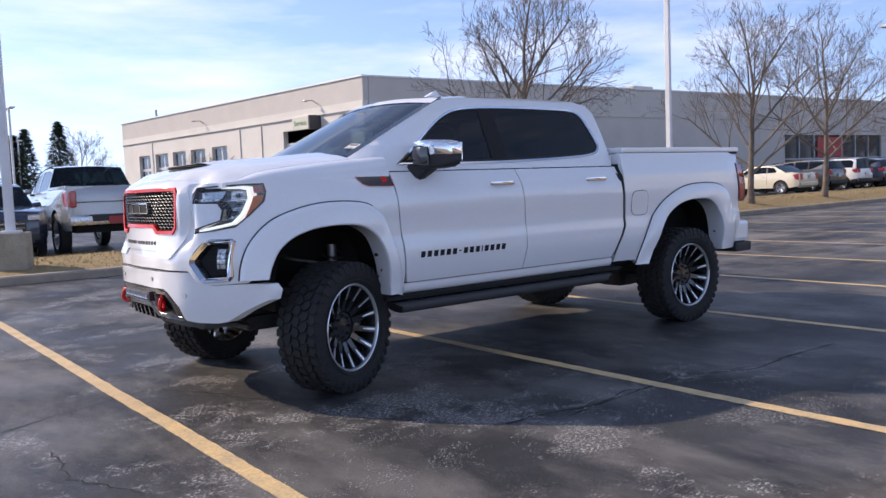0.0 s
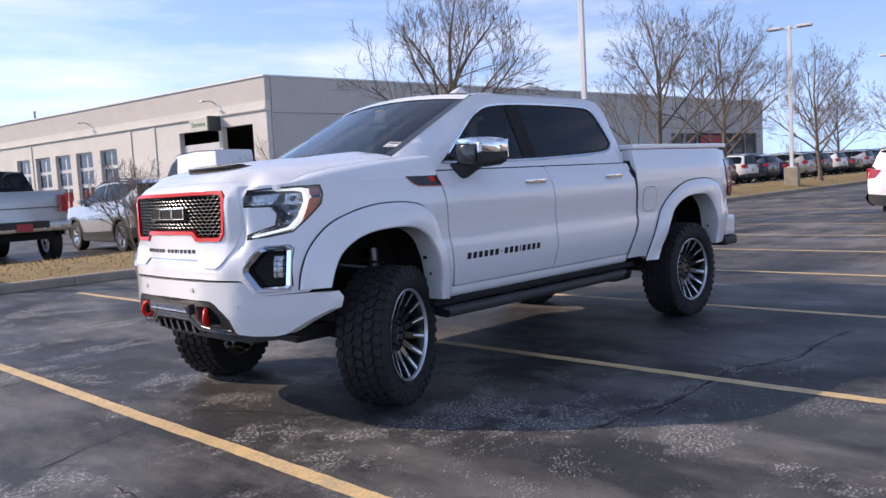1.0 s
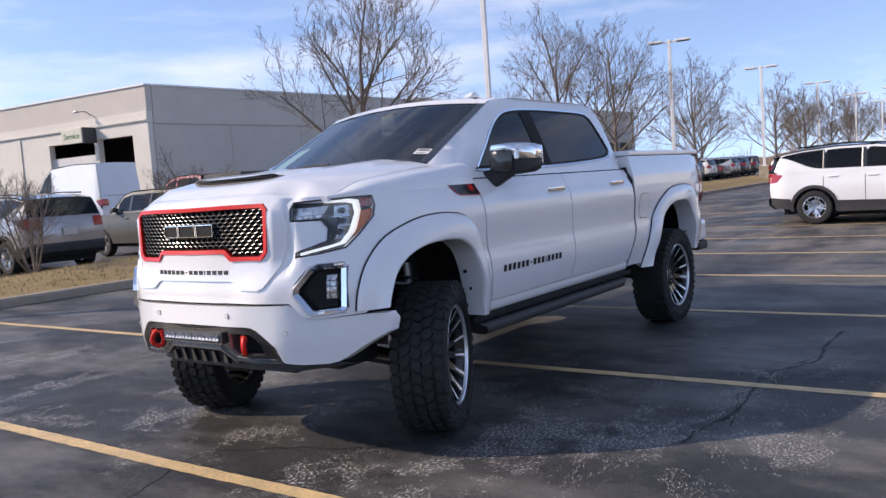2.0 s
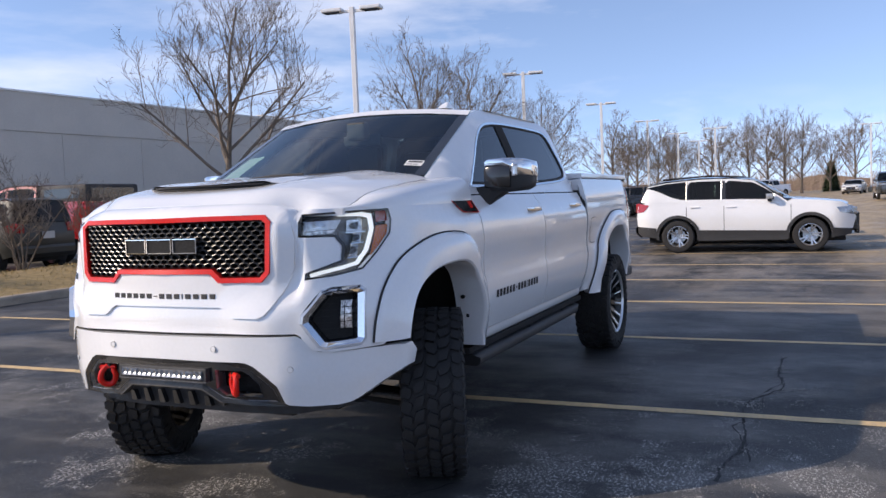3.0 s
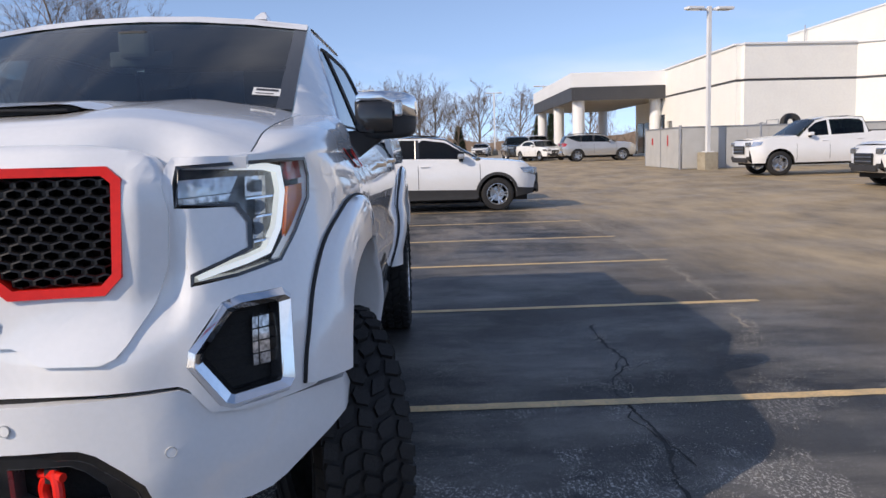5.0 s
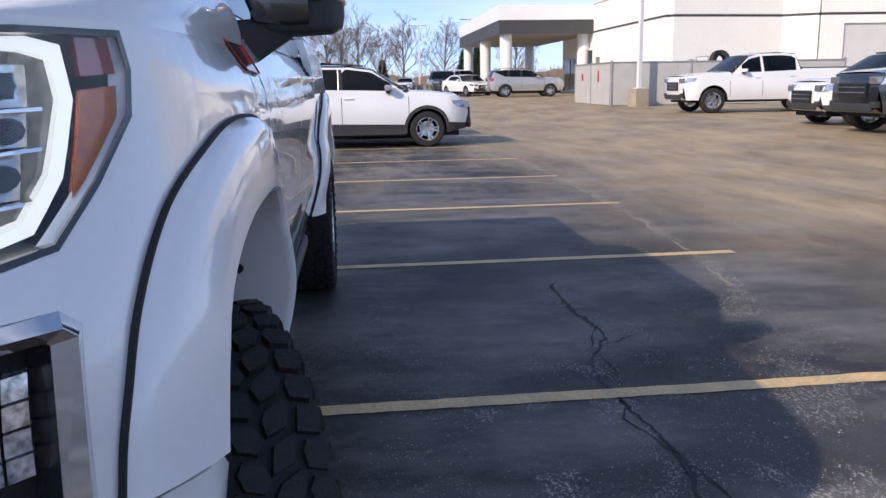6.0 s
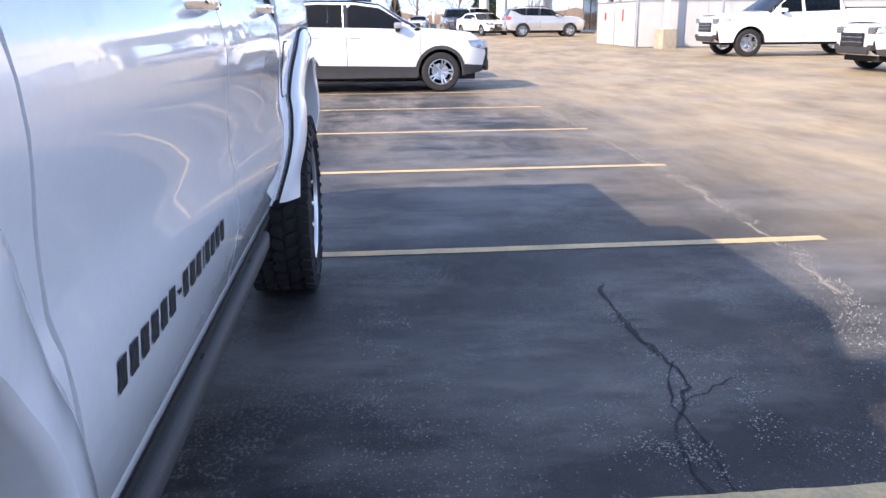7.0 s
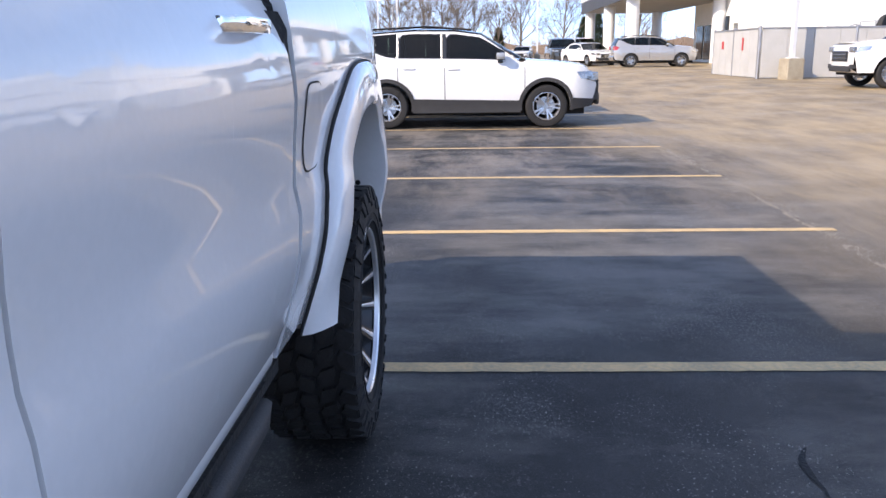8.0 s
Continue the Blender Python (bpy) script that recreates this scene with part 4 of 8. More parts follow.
HEADLAMP = [(0.668, 1.440), (0.78, 1.446), (0.86, 1.450), (1.005, 1.452), (1.02, 1.40), (1.015, 1.335), (0.955, 1.25), (0.90, 1.18), (0.80, 1.158), (0.70, 1.146), (0.70, 1.176), (0.77, 1.205), (0.818, 1.228), (0.815, 1.29), (0.79, 1.332), (0.67, 1.338)]
FOG = [(0.690, 0.955), (0.695, 0.995), (0.765, 1.10), (0.80, 1.112), (0.90, 1.112), (0.925, 1.09), (0.925, 0.87), (0.905, 0.84), (0.78, 0.832), (0.755, 0.845)]


def inset(loop, d):
    """The loop drawn inwards by d."""
    n, out = len(loop), []
    area = sum(loop[i][0] * loop[(i + 1) % n][1] - loop[(i + 1) % n][0] * loop[i][1] for i in range(n))
    sg = 1 if area > 0 else -1
    for i in range(n):
        a, b, c = (Vector((*loop[(i + k) % n], 0)) for k in (-1, 0, 1))
        e1, e2 = (b - a).normalized(), (c - b).normalized()
        n1, n2 = Vector((-e1.y, e1.x, 0)) * sg, Vector((-e2.y, e2.x, 0)) * sg
        m = (n1 + n2)
        m = m / max(m.length_squared / 2, 0.35)
        out.append((b.x + m.x * d, b.y + m.y * d))
    return out


def ring_sheet(outer, inner, place, place_in=None, depth=0.0, inward=None):
    """A band between two loops of equal length."""
    bm = bmesh.new()
    place_in = place_in or place
    a = [bm.verts.new(place(*p)) for p in outer]
    b = [bm.verts.new(place_in(*p)) for p in inner]
    n = len(a)
    for i in range(n):
        j = (i + 1) % n
        bm.faces.new((a[i], a[j], b[j], b[i]))
    if depth:
        c = [bm.verts.new(Vector(place(*p)) + Vector(inward(*p)) * depth) for p in outer]
        d = [bm.verts.new(Vector(place_in(*p)) + Vector(inward(*p)) * depth) for p in inner]
        for i in range(n):
            j = (i + 1) % n
            bm.faces.new((c[i], c[j], a[j], a[i]))
            bm.faces.new((b[i], b[j], d[j], d[i]))
    bmesh.ops.recalc_face_normals(bm, faces=bm.faces)
    return bm


XS = [2.0 + 0.07 * i for i in range(90)]
ZS = [0.5 + 0.05 * i for i in range(36)]


def fender(s):
    name_in = lambda q, z: Vector((0.05 if q < 0.85 else 0.0, s * (0.0 if q < 0.85 else 1.0), 0))
    arch = [(q_of(x, z), z) for x, z in MID_F]
    top = 1.462
    door_edge = [(3.425, 0.62), (3.42, 0.78), (3.405, 1.0), (3.375, 1.25), (3.35, top)]
    inner = [(0.648, 1.44), (0.635, 1.33), (0.62, 1.20), (0.595, 1.115), (0.54, 1.045), (0.51, 1.010), (0.43, 1.010), (0.39, 1.015), (0.355, 1.045), (0.20, 1.055), (0.0, 1.055)]
    outline = [(0.0, 0.915), (0.2, 0.915), (0.4, 0.915), (0.56, 0.915), (0.67, 0.912), (0.69, 0.90), (0.735, 0.835), (0.80, 0.822), (0.93, 0.828), (q_of(2.30, 0.828), 0.828)]
    outline += [p for p in arch] + [(q_of(x, z), z) for x, z in lerp_path(door_edge, 0.08)]
    outline += [(q_of(3.35, top) - 0.08 * k, top) for k in range(1, int((q_of(3.35, top) - 0.67) / 0.08))] + [(0.655, top)] + inner
    bm = sheet([outline, HEADLAMP, FOG], lambda q, z: skin(q, z, s), sorted([0.05 + 0.05 * i for i in range(41)] + [0.525, 0.56, 0.575, 0.61, 0.625, 0.64, 0.665, 0.68, 0.71, 0.73, 0.77]), ZS + [0.975, 1.025, 1.04, 1.075, 1.12, 1.175, 1.225], 0.03, name_in, s < 0)
    # crown between the side and the bonnet seam
    n, m = 24, 6
    seam = smooth_curve([(2.20, 1.452), (2.30, 1.475), (2.45, 1.525), (2.7, 1.562), (3.12, 1.602), (3.35, 1.612)])
    rows = []
    for i in range(n + 1):
        x = 2.235 + (3.35 - 2.235) * i / n
        u0, z0 = side_u(x, top), top
        u1, z1 = min(0.822, u0 - 0.004) if x < 3.1 else 0.822 + 0.06 * ease(x, 3.1, 3.35), max(seam(x), top + 0.002)
        row = []
        for k in range(m + 1):
            t = k / m
            zz = z0 + (z1 - z0) * math.sin(t * math.pi / 2) ** 1.0
            uu = u0 + (u1 - u0) * (1 - math.cos(t * math.pi / 2)) ** 1.15
            row.append(bm.verts.new(P(x, uu, zz, s)))
        rows.append(row)
    for a, b in zip(rows, rows[1:]):
        for k in range(m):
            bm.faces.new((a[k], b[k], b[k + 1], a[k + 1]) if s > 0 else (a[k + 1], b[k + 1], b[k], a[k]))
    return part("fender", bm, PAINT, truck, smooth=True, angle=50)


for s in (1, -1):
    fender(s)


def lamp_place(s, back=0.0):
    def f(q, z):
        v = skin(q, z, s)
        return v + Vector((back * (1.0 if q < 0.85 else 0.55), s * back * (0.35 if q < 0.85 else 0.8), 0))
    return f


def headlamp(s):
    lin = lambda q, z: Vector((1.0, s * 0.5, 0))
    lamp = part("headlamp", sheet([HEADLAMP], lamp_place(s, 0.075), [0.7 + 0.06 * i for i in range(6)], [1.2, 1.26, 1.32, 1.38, 1.43]), LAMP_DARK, truck, "slim C-shaped headlamp with a bright strip", smooth=True)
    part("gasket", ring_sheet(HEADLAMP, inset(HEADLAMP, 0.009), lamp_place(s, -0.003), None, 0.08, lin), GLOSS_BLACK, lamp)
    # bright guide: along the top, down the outer bend and along the foot
    strip = [(0.79, 1.433), (0.88, 1.439), (0.925, 1.430), (0.938, 1.36), (0.920, 1.262), (0.885, 1.200), (0.72, 1.157), (0.715, 1.170), (0.87, 1.212), (0.900, 1.265), (0.918, 1.36), (0.908, 1.412), (0.875, 1.421), (0.79, 1.424)]
    part("light_guide", sheet([strip], lamp_place(s, 0.02), [0.7 + 0.04 * i for i in range(8)], [1.2, 1.3, 1.4], 0.05, lin, s < 0), LED_WHITE, lamp, "bright white light strip")
    part("reflector", sheet([[(0.682, 1.404), (0.80, 1.408), (0.785, 1.366), (0.682, 1.360)]], lamp_place(s, 0.045), frange(0.69, 0.80, 8), [], 0.03, lin, s < 0), LAMP_BOWL, lamp, "clear ribbed reflector")
    part("reflector", sheet([[(0.682, 1.358), (0.785, 1.364), (0.778, 1.348), (0.682, 1.344)]], lamp_place(s, 0.035), frange(0.69, 0.80, 8), [], 0.03, lin, s < 0), LED_CELL, lamp)
    for za, zb, qa, qb in ((1.352, 1.405, 0.815, 0.898), (1.302, 1.344, 0.835, 0.896), (1.238, 1.294, 0.832, 0.888)):
        mid, zm = (qa + qb) / 2, (za + zb) / 2
        part("projector", sheet([[(qa, za), (qb, za), (qb, zb), (qa, zb)]], lamp_place(s, 0.055), [mid], [zm], 0.02, lin, s < 0), LAMP_BOWL, lamp)
        part("projector_lens", sheet([[(mid + 0.024 * math.cos(k * math.pi / 5), zm + 0.017 * math.sin(k * math.pi / 5)) for k in range(10)]], lamp_place(s, 0.045), [], [], 0.01, lin, s < 0), GLOSS_BLACK, lamp)
        part("divider", sheet([[(qa, za - 0.007), (qb + 0.004, za - 0.005), (qb + 0.004, za), (qa, za - 0.003)]], lamp_place(s, 0.03), [mid], [], 0.05, lin, s < 0), CHROME, lamp)
    part("side_marker", sheet([[(0.948, 1.372), (1.008, 1.378), (1.008, 1.338), (0.955, 1.262), (0.93, 1.236), (0.938, 1.29)]], lamp_place(s, 0.018), [0.97, 0.99], [1.3, 1.34], 0.03, lin, s < 0), AMBER, lamp, "amber side marker")
    part("turn_lens", sheet([[(0.945, 1.440), (0.998, 1.442), (1.008, 1.394), (0.95, 1.390)]], lamp_place(s, 0.018), [0.97], [], 0.03, lin, s < 0), RED_LENS, lamp, "red upper reflector")
    part("lens", sheet([inset(HEADLAMP, 0.008)], lamp_place(s, 0.002), [0.7 + 0.05 * i for i in range(7)], [1.2, 1.26, 1.32, 1.38, 1.43], 0, None, s < 0), LENS, lamp, smooth=True).visible_shadow = False


def fog_unit(s):
    lin = lambda q, z: Vector((1.0, s * 0.3, 0))
    bez = part("fog_bezel", ring_sheet(FOG, inset(FOG, 0.016), lamp_place(s, 0.0), lamp_place(s, -0.020), 0.05, lin), CHROME, truck, "chrome six-sided fog lamp surround", smooth=True, angle=25)
    part("inner_bezel", ring_sheet(inset(FOG, 0.016), inset(FOG, 0.033), lamp_place(s, -0.020), lamp_place(s, 0.002), 0.04, lin), CHROME, bez)
    part("inner_bezel", ring_sheet(inset(FOG, 0.033), inset(FOG, 0.040), lamp_place(s, 0.003), lamp_place(s, 0.035), 0.02, lin), GLOSS_BLACK, bez)
    part("backing", sheet([inset(FOG, 0.03)], lamp_place(s, 0.045), [0.75, 0.8, 0.85, 0.9], [0.9, 1.0]), LINER, bez)
    for k in range(7):
        z = 0.885 + 0.028 * k
        part("fin", sheet([[(0.735, z), (0.825, z), (0.825, z + 0.008), (0.735, z + 0.008)]], lamp_place(s, 0.041), [0.76, 0.79], [], 0.02, lin, s < 0), LINER, bez)
    for k in range(4):
        for c in range(2):
            z, q = 0.922 + 0.032 * k, 0.832 + 0.026 * c
            led = sheet([[(q, z), (q + 0.023, z), (q + 0.023, z + 0.028), (q, z + 0.028)]], lamp_place(s, 0.026), [q + 0.011], [z + 0.014], 0.03, lin, s < 0)
            part("led_cell", led, LED_CELL, bez, "clear lamp cell")


for s in (1, -1):
    headlamp(s)
    fog_unit(s)


def mark_strokes(length, tall, t):
    """Fourteen plain blocks and a dash in a row, as rectangles (along, up, width, height)."""
    out, u = [], 0.0
    step = length / 14.4
    for k in range(15):
        w = step * (0.45 if k == 6 else 0.66)
        if k == 6:
            out.append((u, tall * 0.42, w, t))
        elif k == 10:
            w = t * 1.2
            out.append((u, 0.0, w, tall))
        else:
            out.append((u, 0.0, w, tall))
        u += w + step * 0.33
    return out


# grille collar, red surround, honeycomb
def both(pts):
    """A loop closed by its mirror image in u; pts run from the centre top round to the centre bottom on one side."""
    return list(pts) + [(-u, z) for u, z in reversed(pts) if abs(u) > 1e-6]


RED_OUT = both([(0.0, 1.446), (0.30, 1.448), (0.538, 1.446), (0.573, 1.416), (0.563, 1.186), (0.525, 1.145), (0.318, 1.145), (0.275, 1.186), (0.0, 1.186)])
RED_IN = inset(RED_OUT, 0.022)
COLLAR = both([(0.0, 1.500), (0.40, 1.499), (0.50, 1.493), (0.56, 1.483), (0.61, 1.464), (0.645, 1.42), (0.660, 1.33), (0.652, 1.20), (0.624, 1.114), (0.572, 1.028), (0.548, 1.000), (0.515, 0.986), (0.385, 0.988), (0.368, 0.996), (0.341, 1.022), (0.315, 1.034), (0.0, 1.036)])


def front_face():
    ahead = lambda u, z: Vector((1.0, 0, 0))
    on = lambda out: (lambda u, z: P(A(u, z) + corner_round(u, z) - out, u, z))
    collar = part("grille_collar", sheet([COLLAR, RED_OUT], on(0.0), [-0.65 + 0.05 * i for i in range(27)] + [0.57, 0.585, 0.61, 0.63, -0.57, -0.585, -0.61, -0.63], ZS + [1.48, 1.51], 0.09, ahead), PAINT, truck, smooth=True, angle=45)
    part("grille_surround", ring_sheet(RED_OUT, RED_IN, on(0.010), on(0.004), 0.07, ahead), RED_TRIM, truck, "bright red grille surround", smooth=True, angle=25)
    part("grille_backing", sheet([inset(RED_OUT, 0.012)], on(-0.085), [-0.5 + 0.1 * i for i in range(11)], [1.2, 1.3, 1.4]), LINER, truck)
    # honeycomb
    bm = bmesh.new()
    R, t, row, hole = 0.0160, 0.0046, 0, RED_IN

    def inside(u, z):
        c = False
        for i in range(len(hole)):
            (x1, y1), (x2, y2) = hole[i], hole[i - 1]
            if (y1 > z) != (y2 > z) and u < (x2 - x1) * (z - y1) / (y2 - y1) + x1:
                c = not c
        return c

    dz, du = R * 1.5 * 0.86, R * math.sqrt(3) * 1.62
    z = 1.14
    while z < 1.45:
        u = -0.6 + (du / 2 if row % 2 else 0)
        while u < 0.6:
            if inside(u, z):
                ri, pts = R - t, [(math.cos(math.pi / 6 + k * math.pi / 3), math.sin(math.pi / 6 + k * math.pi / 3)) for k in range(6)]
                o = [bm.verts.new(P(A(u + c * R * 1.62, z) + 0.012, u + c * R * 1.62, z + d * R * 0.86)) for c, d in pts]
                i1 = [bm.verts.new(P(A(u + c * ri * 1.62, z) + 0.010, u + c * ri * 1.62, z + d * ri * 0.86)) for c, d in pts]
                i2 = [bm.verts.new(P(A(u + c * ri * 1.56, z) + 0.05, u + c * ri * 1.56, z + d * ri * 0.82)) for c, d in pts]
                for k in range(6):
                    j = (k + 1) % 6
                    bm.faces.new((o[k], o[j], i1[j], i1[k]))
                    bm.faces.new((i1[k], i1[j], i2[j], i2[k]))
            u += du
        z += dz
        row += 1
    part("grille_mesh", bm, BLACK_CHROME, truck, "glossy black honeycomb mesh")
    # badge: three plain chrome-edged blocks, lying on the mesh
    def badge_place(out):
        return lambda u, z: P(A(u, z) - out, u, z)

    badge = part("grille_badge", sheet([[(-0.205, 1.298), (0.205, 1.298), (0.205, 1.332), (-0.205, 1.332)]], badge_place(-0.006), frange(-0.2, 0.2, 8), [], 0.02, ahead), GLOSS_BLACK, truck, "chrome-edged black block badge")
    for c, wd in ((-0.150, 0.132), (-0.002, 0.150), (0.147, 0.132)):
        loop = [(c - wd / 2, 1.282), (c + wd / 2, 1.282), (c + wd / 2, 1.350), (c - wd / 2, 1.350)]
        part("badge_rim", ring_sheet(loop, inset(loop, 0.0040), badge_place(0.010), None, 0.02, ahead), CHROME, badge)
        part("badge_fill", sheet([inset(loop, 0.004)], badge_place(0.005), [], [], 0.015, ahead), LINER, badge)
    # row of small dark marks under the grille
    words = bmesh.new()
    for u, v, w, h in mark_strokes(0.64, 0.023, 0.0042):
        c = P(A(u + w / 2 - 0.32, 1.083) - 0.003, u + w - 0.32, 1.072 + v)
        add_box(words, c.x, c.x + 0.008, c.y, c.y + w, c.z, c.z + h)
    part("front_lettering", words, MATTE_BLACK, truck, "row of small dark marks")


front_face()


def front_bumper():
    ahead = lambda u, z: Vector((1.0, 0, 0))
    on = lambda back: (lambda u, z: P(bump_plan(abs(u)) + back + 0.03 * ease(z, 0.72, 0.56), u, z))
    side = [(0.0, 0.904), (0.40, 0.904), (0.67, 0.903), (0.70, 0.885), (0.745, 0.828), (0.80, 0.819), (0.90, 0.822), (0.98, 0.822), (1.020, 0.815), (1.030, 0.775), (1.024, 0.715), (0.985, 0.684), (0.93, 0.643), (0.88, 0.603), (0.845, 0.582), (0.80, 0.573), (0.70, 0.577), (0.620, 0.590), (0.607, 0.602), (0.588, 0.680), (0.548, 0.722), (0.49, 0.772), (0.455, 0.788), (0.42, 0.792), (0.0, 0.796)]
    bumper = part("front_bumper", sheet([both(side)], on(0.0), [-1.05 + 0.05 * i for i in range(43)] + [1.02, -1.02, 0.97, -0.97], [0.6 + 0.05 * i for i in range(7)], 0.07, ahead), PAINT, truck, smooth=True, angle=45)
    part("bumper_top", sheet([both([(0.0, 0.914), (0.67, 0.913), (0.70, 0.90), (0.70, 0.893), (0.0, 0.893)])], on(0.035), [-0.7 + 0.07 * i for i in range(21)]), LINER, bumper)
    ins = both([(0.0, 0.794), (0.42, 0.790), (0.455, 0.786), (0.488, 0.770), (0.546, 0.720), (0.586, 0.678), (0.604, 0.600), (0.615, 0.585), (0.45, 0.590), (0.315, 0.602), (0.215, 0.664), (0.0, 0.668)])
    pocket = [(0.295, 0.755), (0.43, 0.752), (0.462, 0.735), (0.505, 0.692), (0.512, 0.630), (0.337, 0.634), (0.295, 0.668)]
    holes = [pocket, [(-u, z) for u, z in pocket]]
    insert = part("bumper_insert", sheet([ins] + holes, on(0.012), [-0.6 + 0.06 * i for i in range(21)], [0.62, 0.66, 0.70, 0.74], 0.07, ahead), GLOSS_BLACK, bumper, "glossy black lower bumper insert", smooth=True, angle=30)
    part("insert_rim", ring_sheet(ins, inset(ins, 0.022), on(0.002), on(0.010), 0.03, ahead), GRAPHITE, insert)
    part("insert_edge", ring_sheet(inset(ins, 0.022), inset(ins, 0.025), on(0.008), on(0.011), 0.02, ahead), RIM_GREY, insert)
    for hole in holes:
        part("pocket", sheet([inset(hole, -0.004)], on(0.085), [], []), LINER, insert)
        part("pocket_rim", ring_sheet(hole, inset(hole, 0.005), on(0.008), on(0.02), 0.05, ahead), RIM_GREY, insert)
    # skid plate with slots
    skid = both([(0.0, 0.662), (0.213, 0.658), (0.308, 0.598), (0.29, 0.575), (0.0, 0.570)])
    plate = part("skid_plate", sheet([skid], on(0.03), [-0.3 + 0.06 * i for i in range(11)], [0.6], 0.08, ahead), MATTE_BLACK, bumper, "matte black ribbed skid plate")
    part("skid_lip", sheet([both([(0.0, 0.668), (0.215, 0.664), (0.312, 0.602), (0.306, 0.597), (0.211, 0.657), (0.0, 0.661)])], on(0.002), [-0.2, -0.1, 0, 0.1, 0.2], [], 0.05, ahead), RIM_GREY, plate)
    for k in range(6):
        u = -0.225 + 0.09 * k
        tall = 0.645 if abs(u) < 0.2 else 0.628
        part("rib", sheet([[(u - 0.017, 0.578), (u + 0.017, 0.578), (u + 0.010, tall), (u - 0.010, tall)]], on(0.006), [], [], 0.05, ahead), GLOSS_BLACK, plate)
    # light bar
    x0 = bump_plan(0.0)
    bar = part("light_bar", box(x0 - 0.006 - TX, x0 + 0.06 - TX, -0.262, 0.262, 0.699, 0.762, 0.006), MATTE_BLACK, bumper, "slim bar of small bright lamps")
    part("bar_edge", box(x0 - 0.009 - TX, x0 + 0.02 - TX, -0.262, 0.262, 0.696, 0.700), RIM_GREY, bar)
    for k in range(16):
        u = -0.225 + 0.03 * k
        bm = bmesh.new()
        rings = [[bm.verts.new((x, y, z)) for y, z in ((-r, -q), (r, -q), (r, q), (-r, q))] for x, r, q in ((0.004, 0.0148, 0.018), (-0.006, 0.0146, 0.0175), (-0.001, 0.0085, 0.011), (0.002, 0.004, 0.005))]
        for a, b in zip(rings, rings[1:]):
            for m in range(4):
                bm.faces.new((a[m], a[(m + 1) % 4], b[(m + 1) % 4], b[m]))
        bm.faces.new(rings[-1])
        bmesh.ops.recalc_face_normals(bm, faces=bm.faces)
        part("lamp_cell", bm, LED_CELL, bar, move=(x0 - 0.008 - TX, u, 0.731))
    # red shackles
    for s in (1, -1):
        bm = bmesh.new()
        cx, cu = bump_plan(0.385) + 0.026, 0.385
        loop = [(cx + 0.012, cu - 0.006, 0.734), (cx + 0.008, cu - 0.022, 0.712), (cx + 0.012, cu - 0.028, 0.684), (cx + 0.006, cu - 0.014, 0.650), (cx - 0.012, cu + 0.012, 0.646), (cx - 0.03, cu + 0.026, 0.672), (cx - 0.022, cu + 0.022, 0.710), (cx - 0.004, cu + 0.006, 0.734)]
        pts = rounded(loop + loop[:1], 4)
        add_tube(bm, [P(x, u, z, s) for x, u, z in pts], 0.0135, 10)
        hook = part("tow_shackle", bm, RED_TRIM, bumper, "red D-ring shackle", smooth=True)
        part("shackle_pin", tube([P(cx + 0.012, cu - 0.034, 0.730, s), P(cx - 0.02, cu + 0.034, 0.730, s)], 0.011, 10), RED_TRIM, hook)
        part("shackle_tab", box(cx - 0.01 - TX, cx + 0.11 - TX, -s * cu - 0.016, -s * cu + 0.016, 0.71, 0.748, 0.005), LINER, hook)
    for u, z in ((0.303, 0.852), (-0.303, 0.852), (0.648, 0.755), (-0.648, 0.755)):
        for r0, r1, mt, nm in ((0.0, 0.0125, PAINT, "parking_sensor"), (0.0125, 0.0138, SOFFIT, "sensor_ring")):
            bm = bmesh.new()
            add_ring_solid(bm, [(r0, 0.003), (r1, 0.002), (r1, -0.01)] if r0 == 0 else [(r0, 0.0), (r0, 0.0035), (r1, 0.0035), (r1, -0.01)], "x", 14)
            nrm = 0.0 if abs(u) < 0.5 else math.copysign(26, u)
            bmesh.ops.rotate(bm, cent=(0, 0, 0), matrix=Matrix.Rotation(radians(180 + nrm), 3, "Z"), verts=bm.verts)
            part(nm, bm, mt, bumper, move=P(bump_plan(abs(u)) - 0.002, u, z), smooth=True)
    # front plate shelf line and lower air dam
    part("air_dam", sheet([both([(0.0, 0.575), (0.62, 0.578), (0.80, 0.556), (0.84, 0.545), (0.60, 0.520), (0.0, 0.525)])], on(0.12), [-0.8 + 0.1 * i for i in range(17)], [], 0.05, ahead), MATTE_BLACK, bumper)


front_bumper()

hood_c = smooth_curve([(2.0, 1.515), (2.06, 1.532), (2.12, 1.552), (2.25, 1.578), (2.6, 1.618), (3.0, 1.655), (3.15, 1.665)])
hood_e = smooth_curve([(2.0, 1.43), (2.2, 1.452), (2.30, 1.475), (2.45, 1.525), (2.7, 1.562), (3.12, 1.602), (3.3, 1.612)])


def hood_z(x, u):
    a = min(abs(u) / 0.822, 1.0)
    crease = 0.012 * ease(abs(u), 0.30, 0.42) * (1 - ease(abs(u), 0.48, 0.62))
    return hood_e(x) + (hood_c(x) - hood_e(x)) * (1 - a ** 5.0) + crease * ease(x, 2.1, 2.4)


hood_lip = smooth_curve([(0, 1.503), (0.45, 1.499), (0.54, 1.488), (0.61, 1.468), (0.67, 1.460), (0.83, 1.458)])


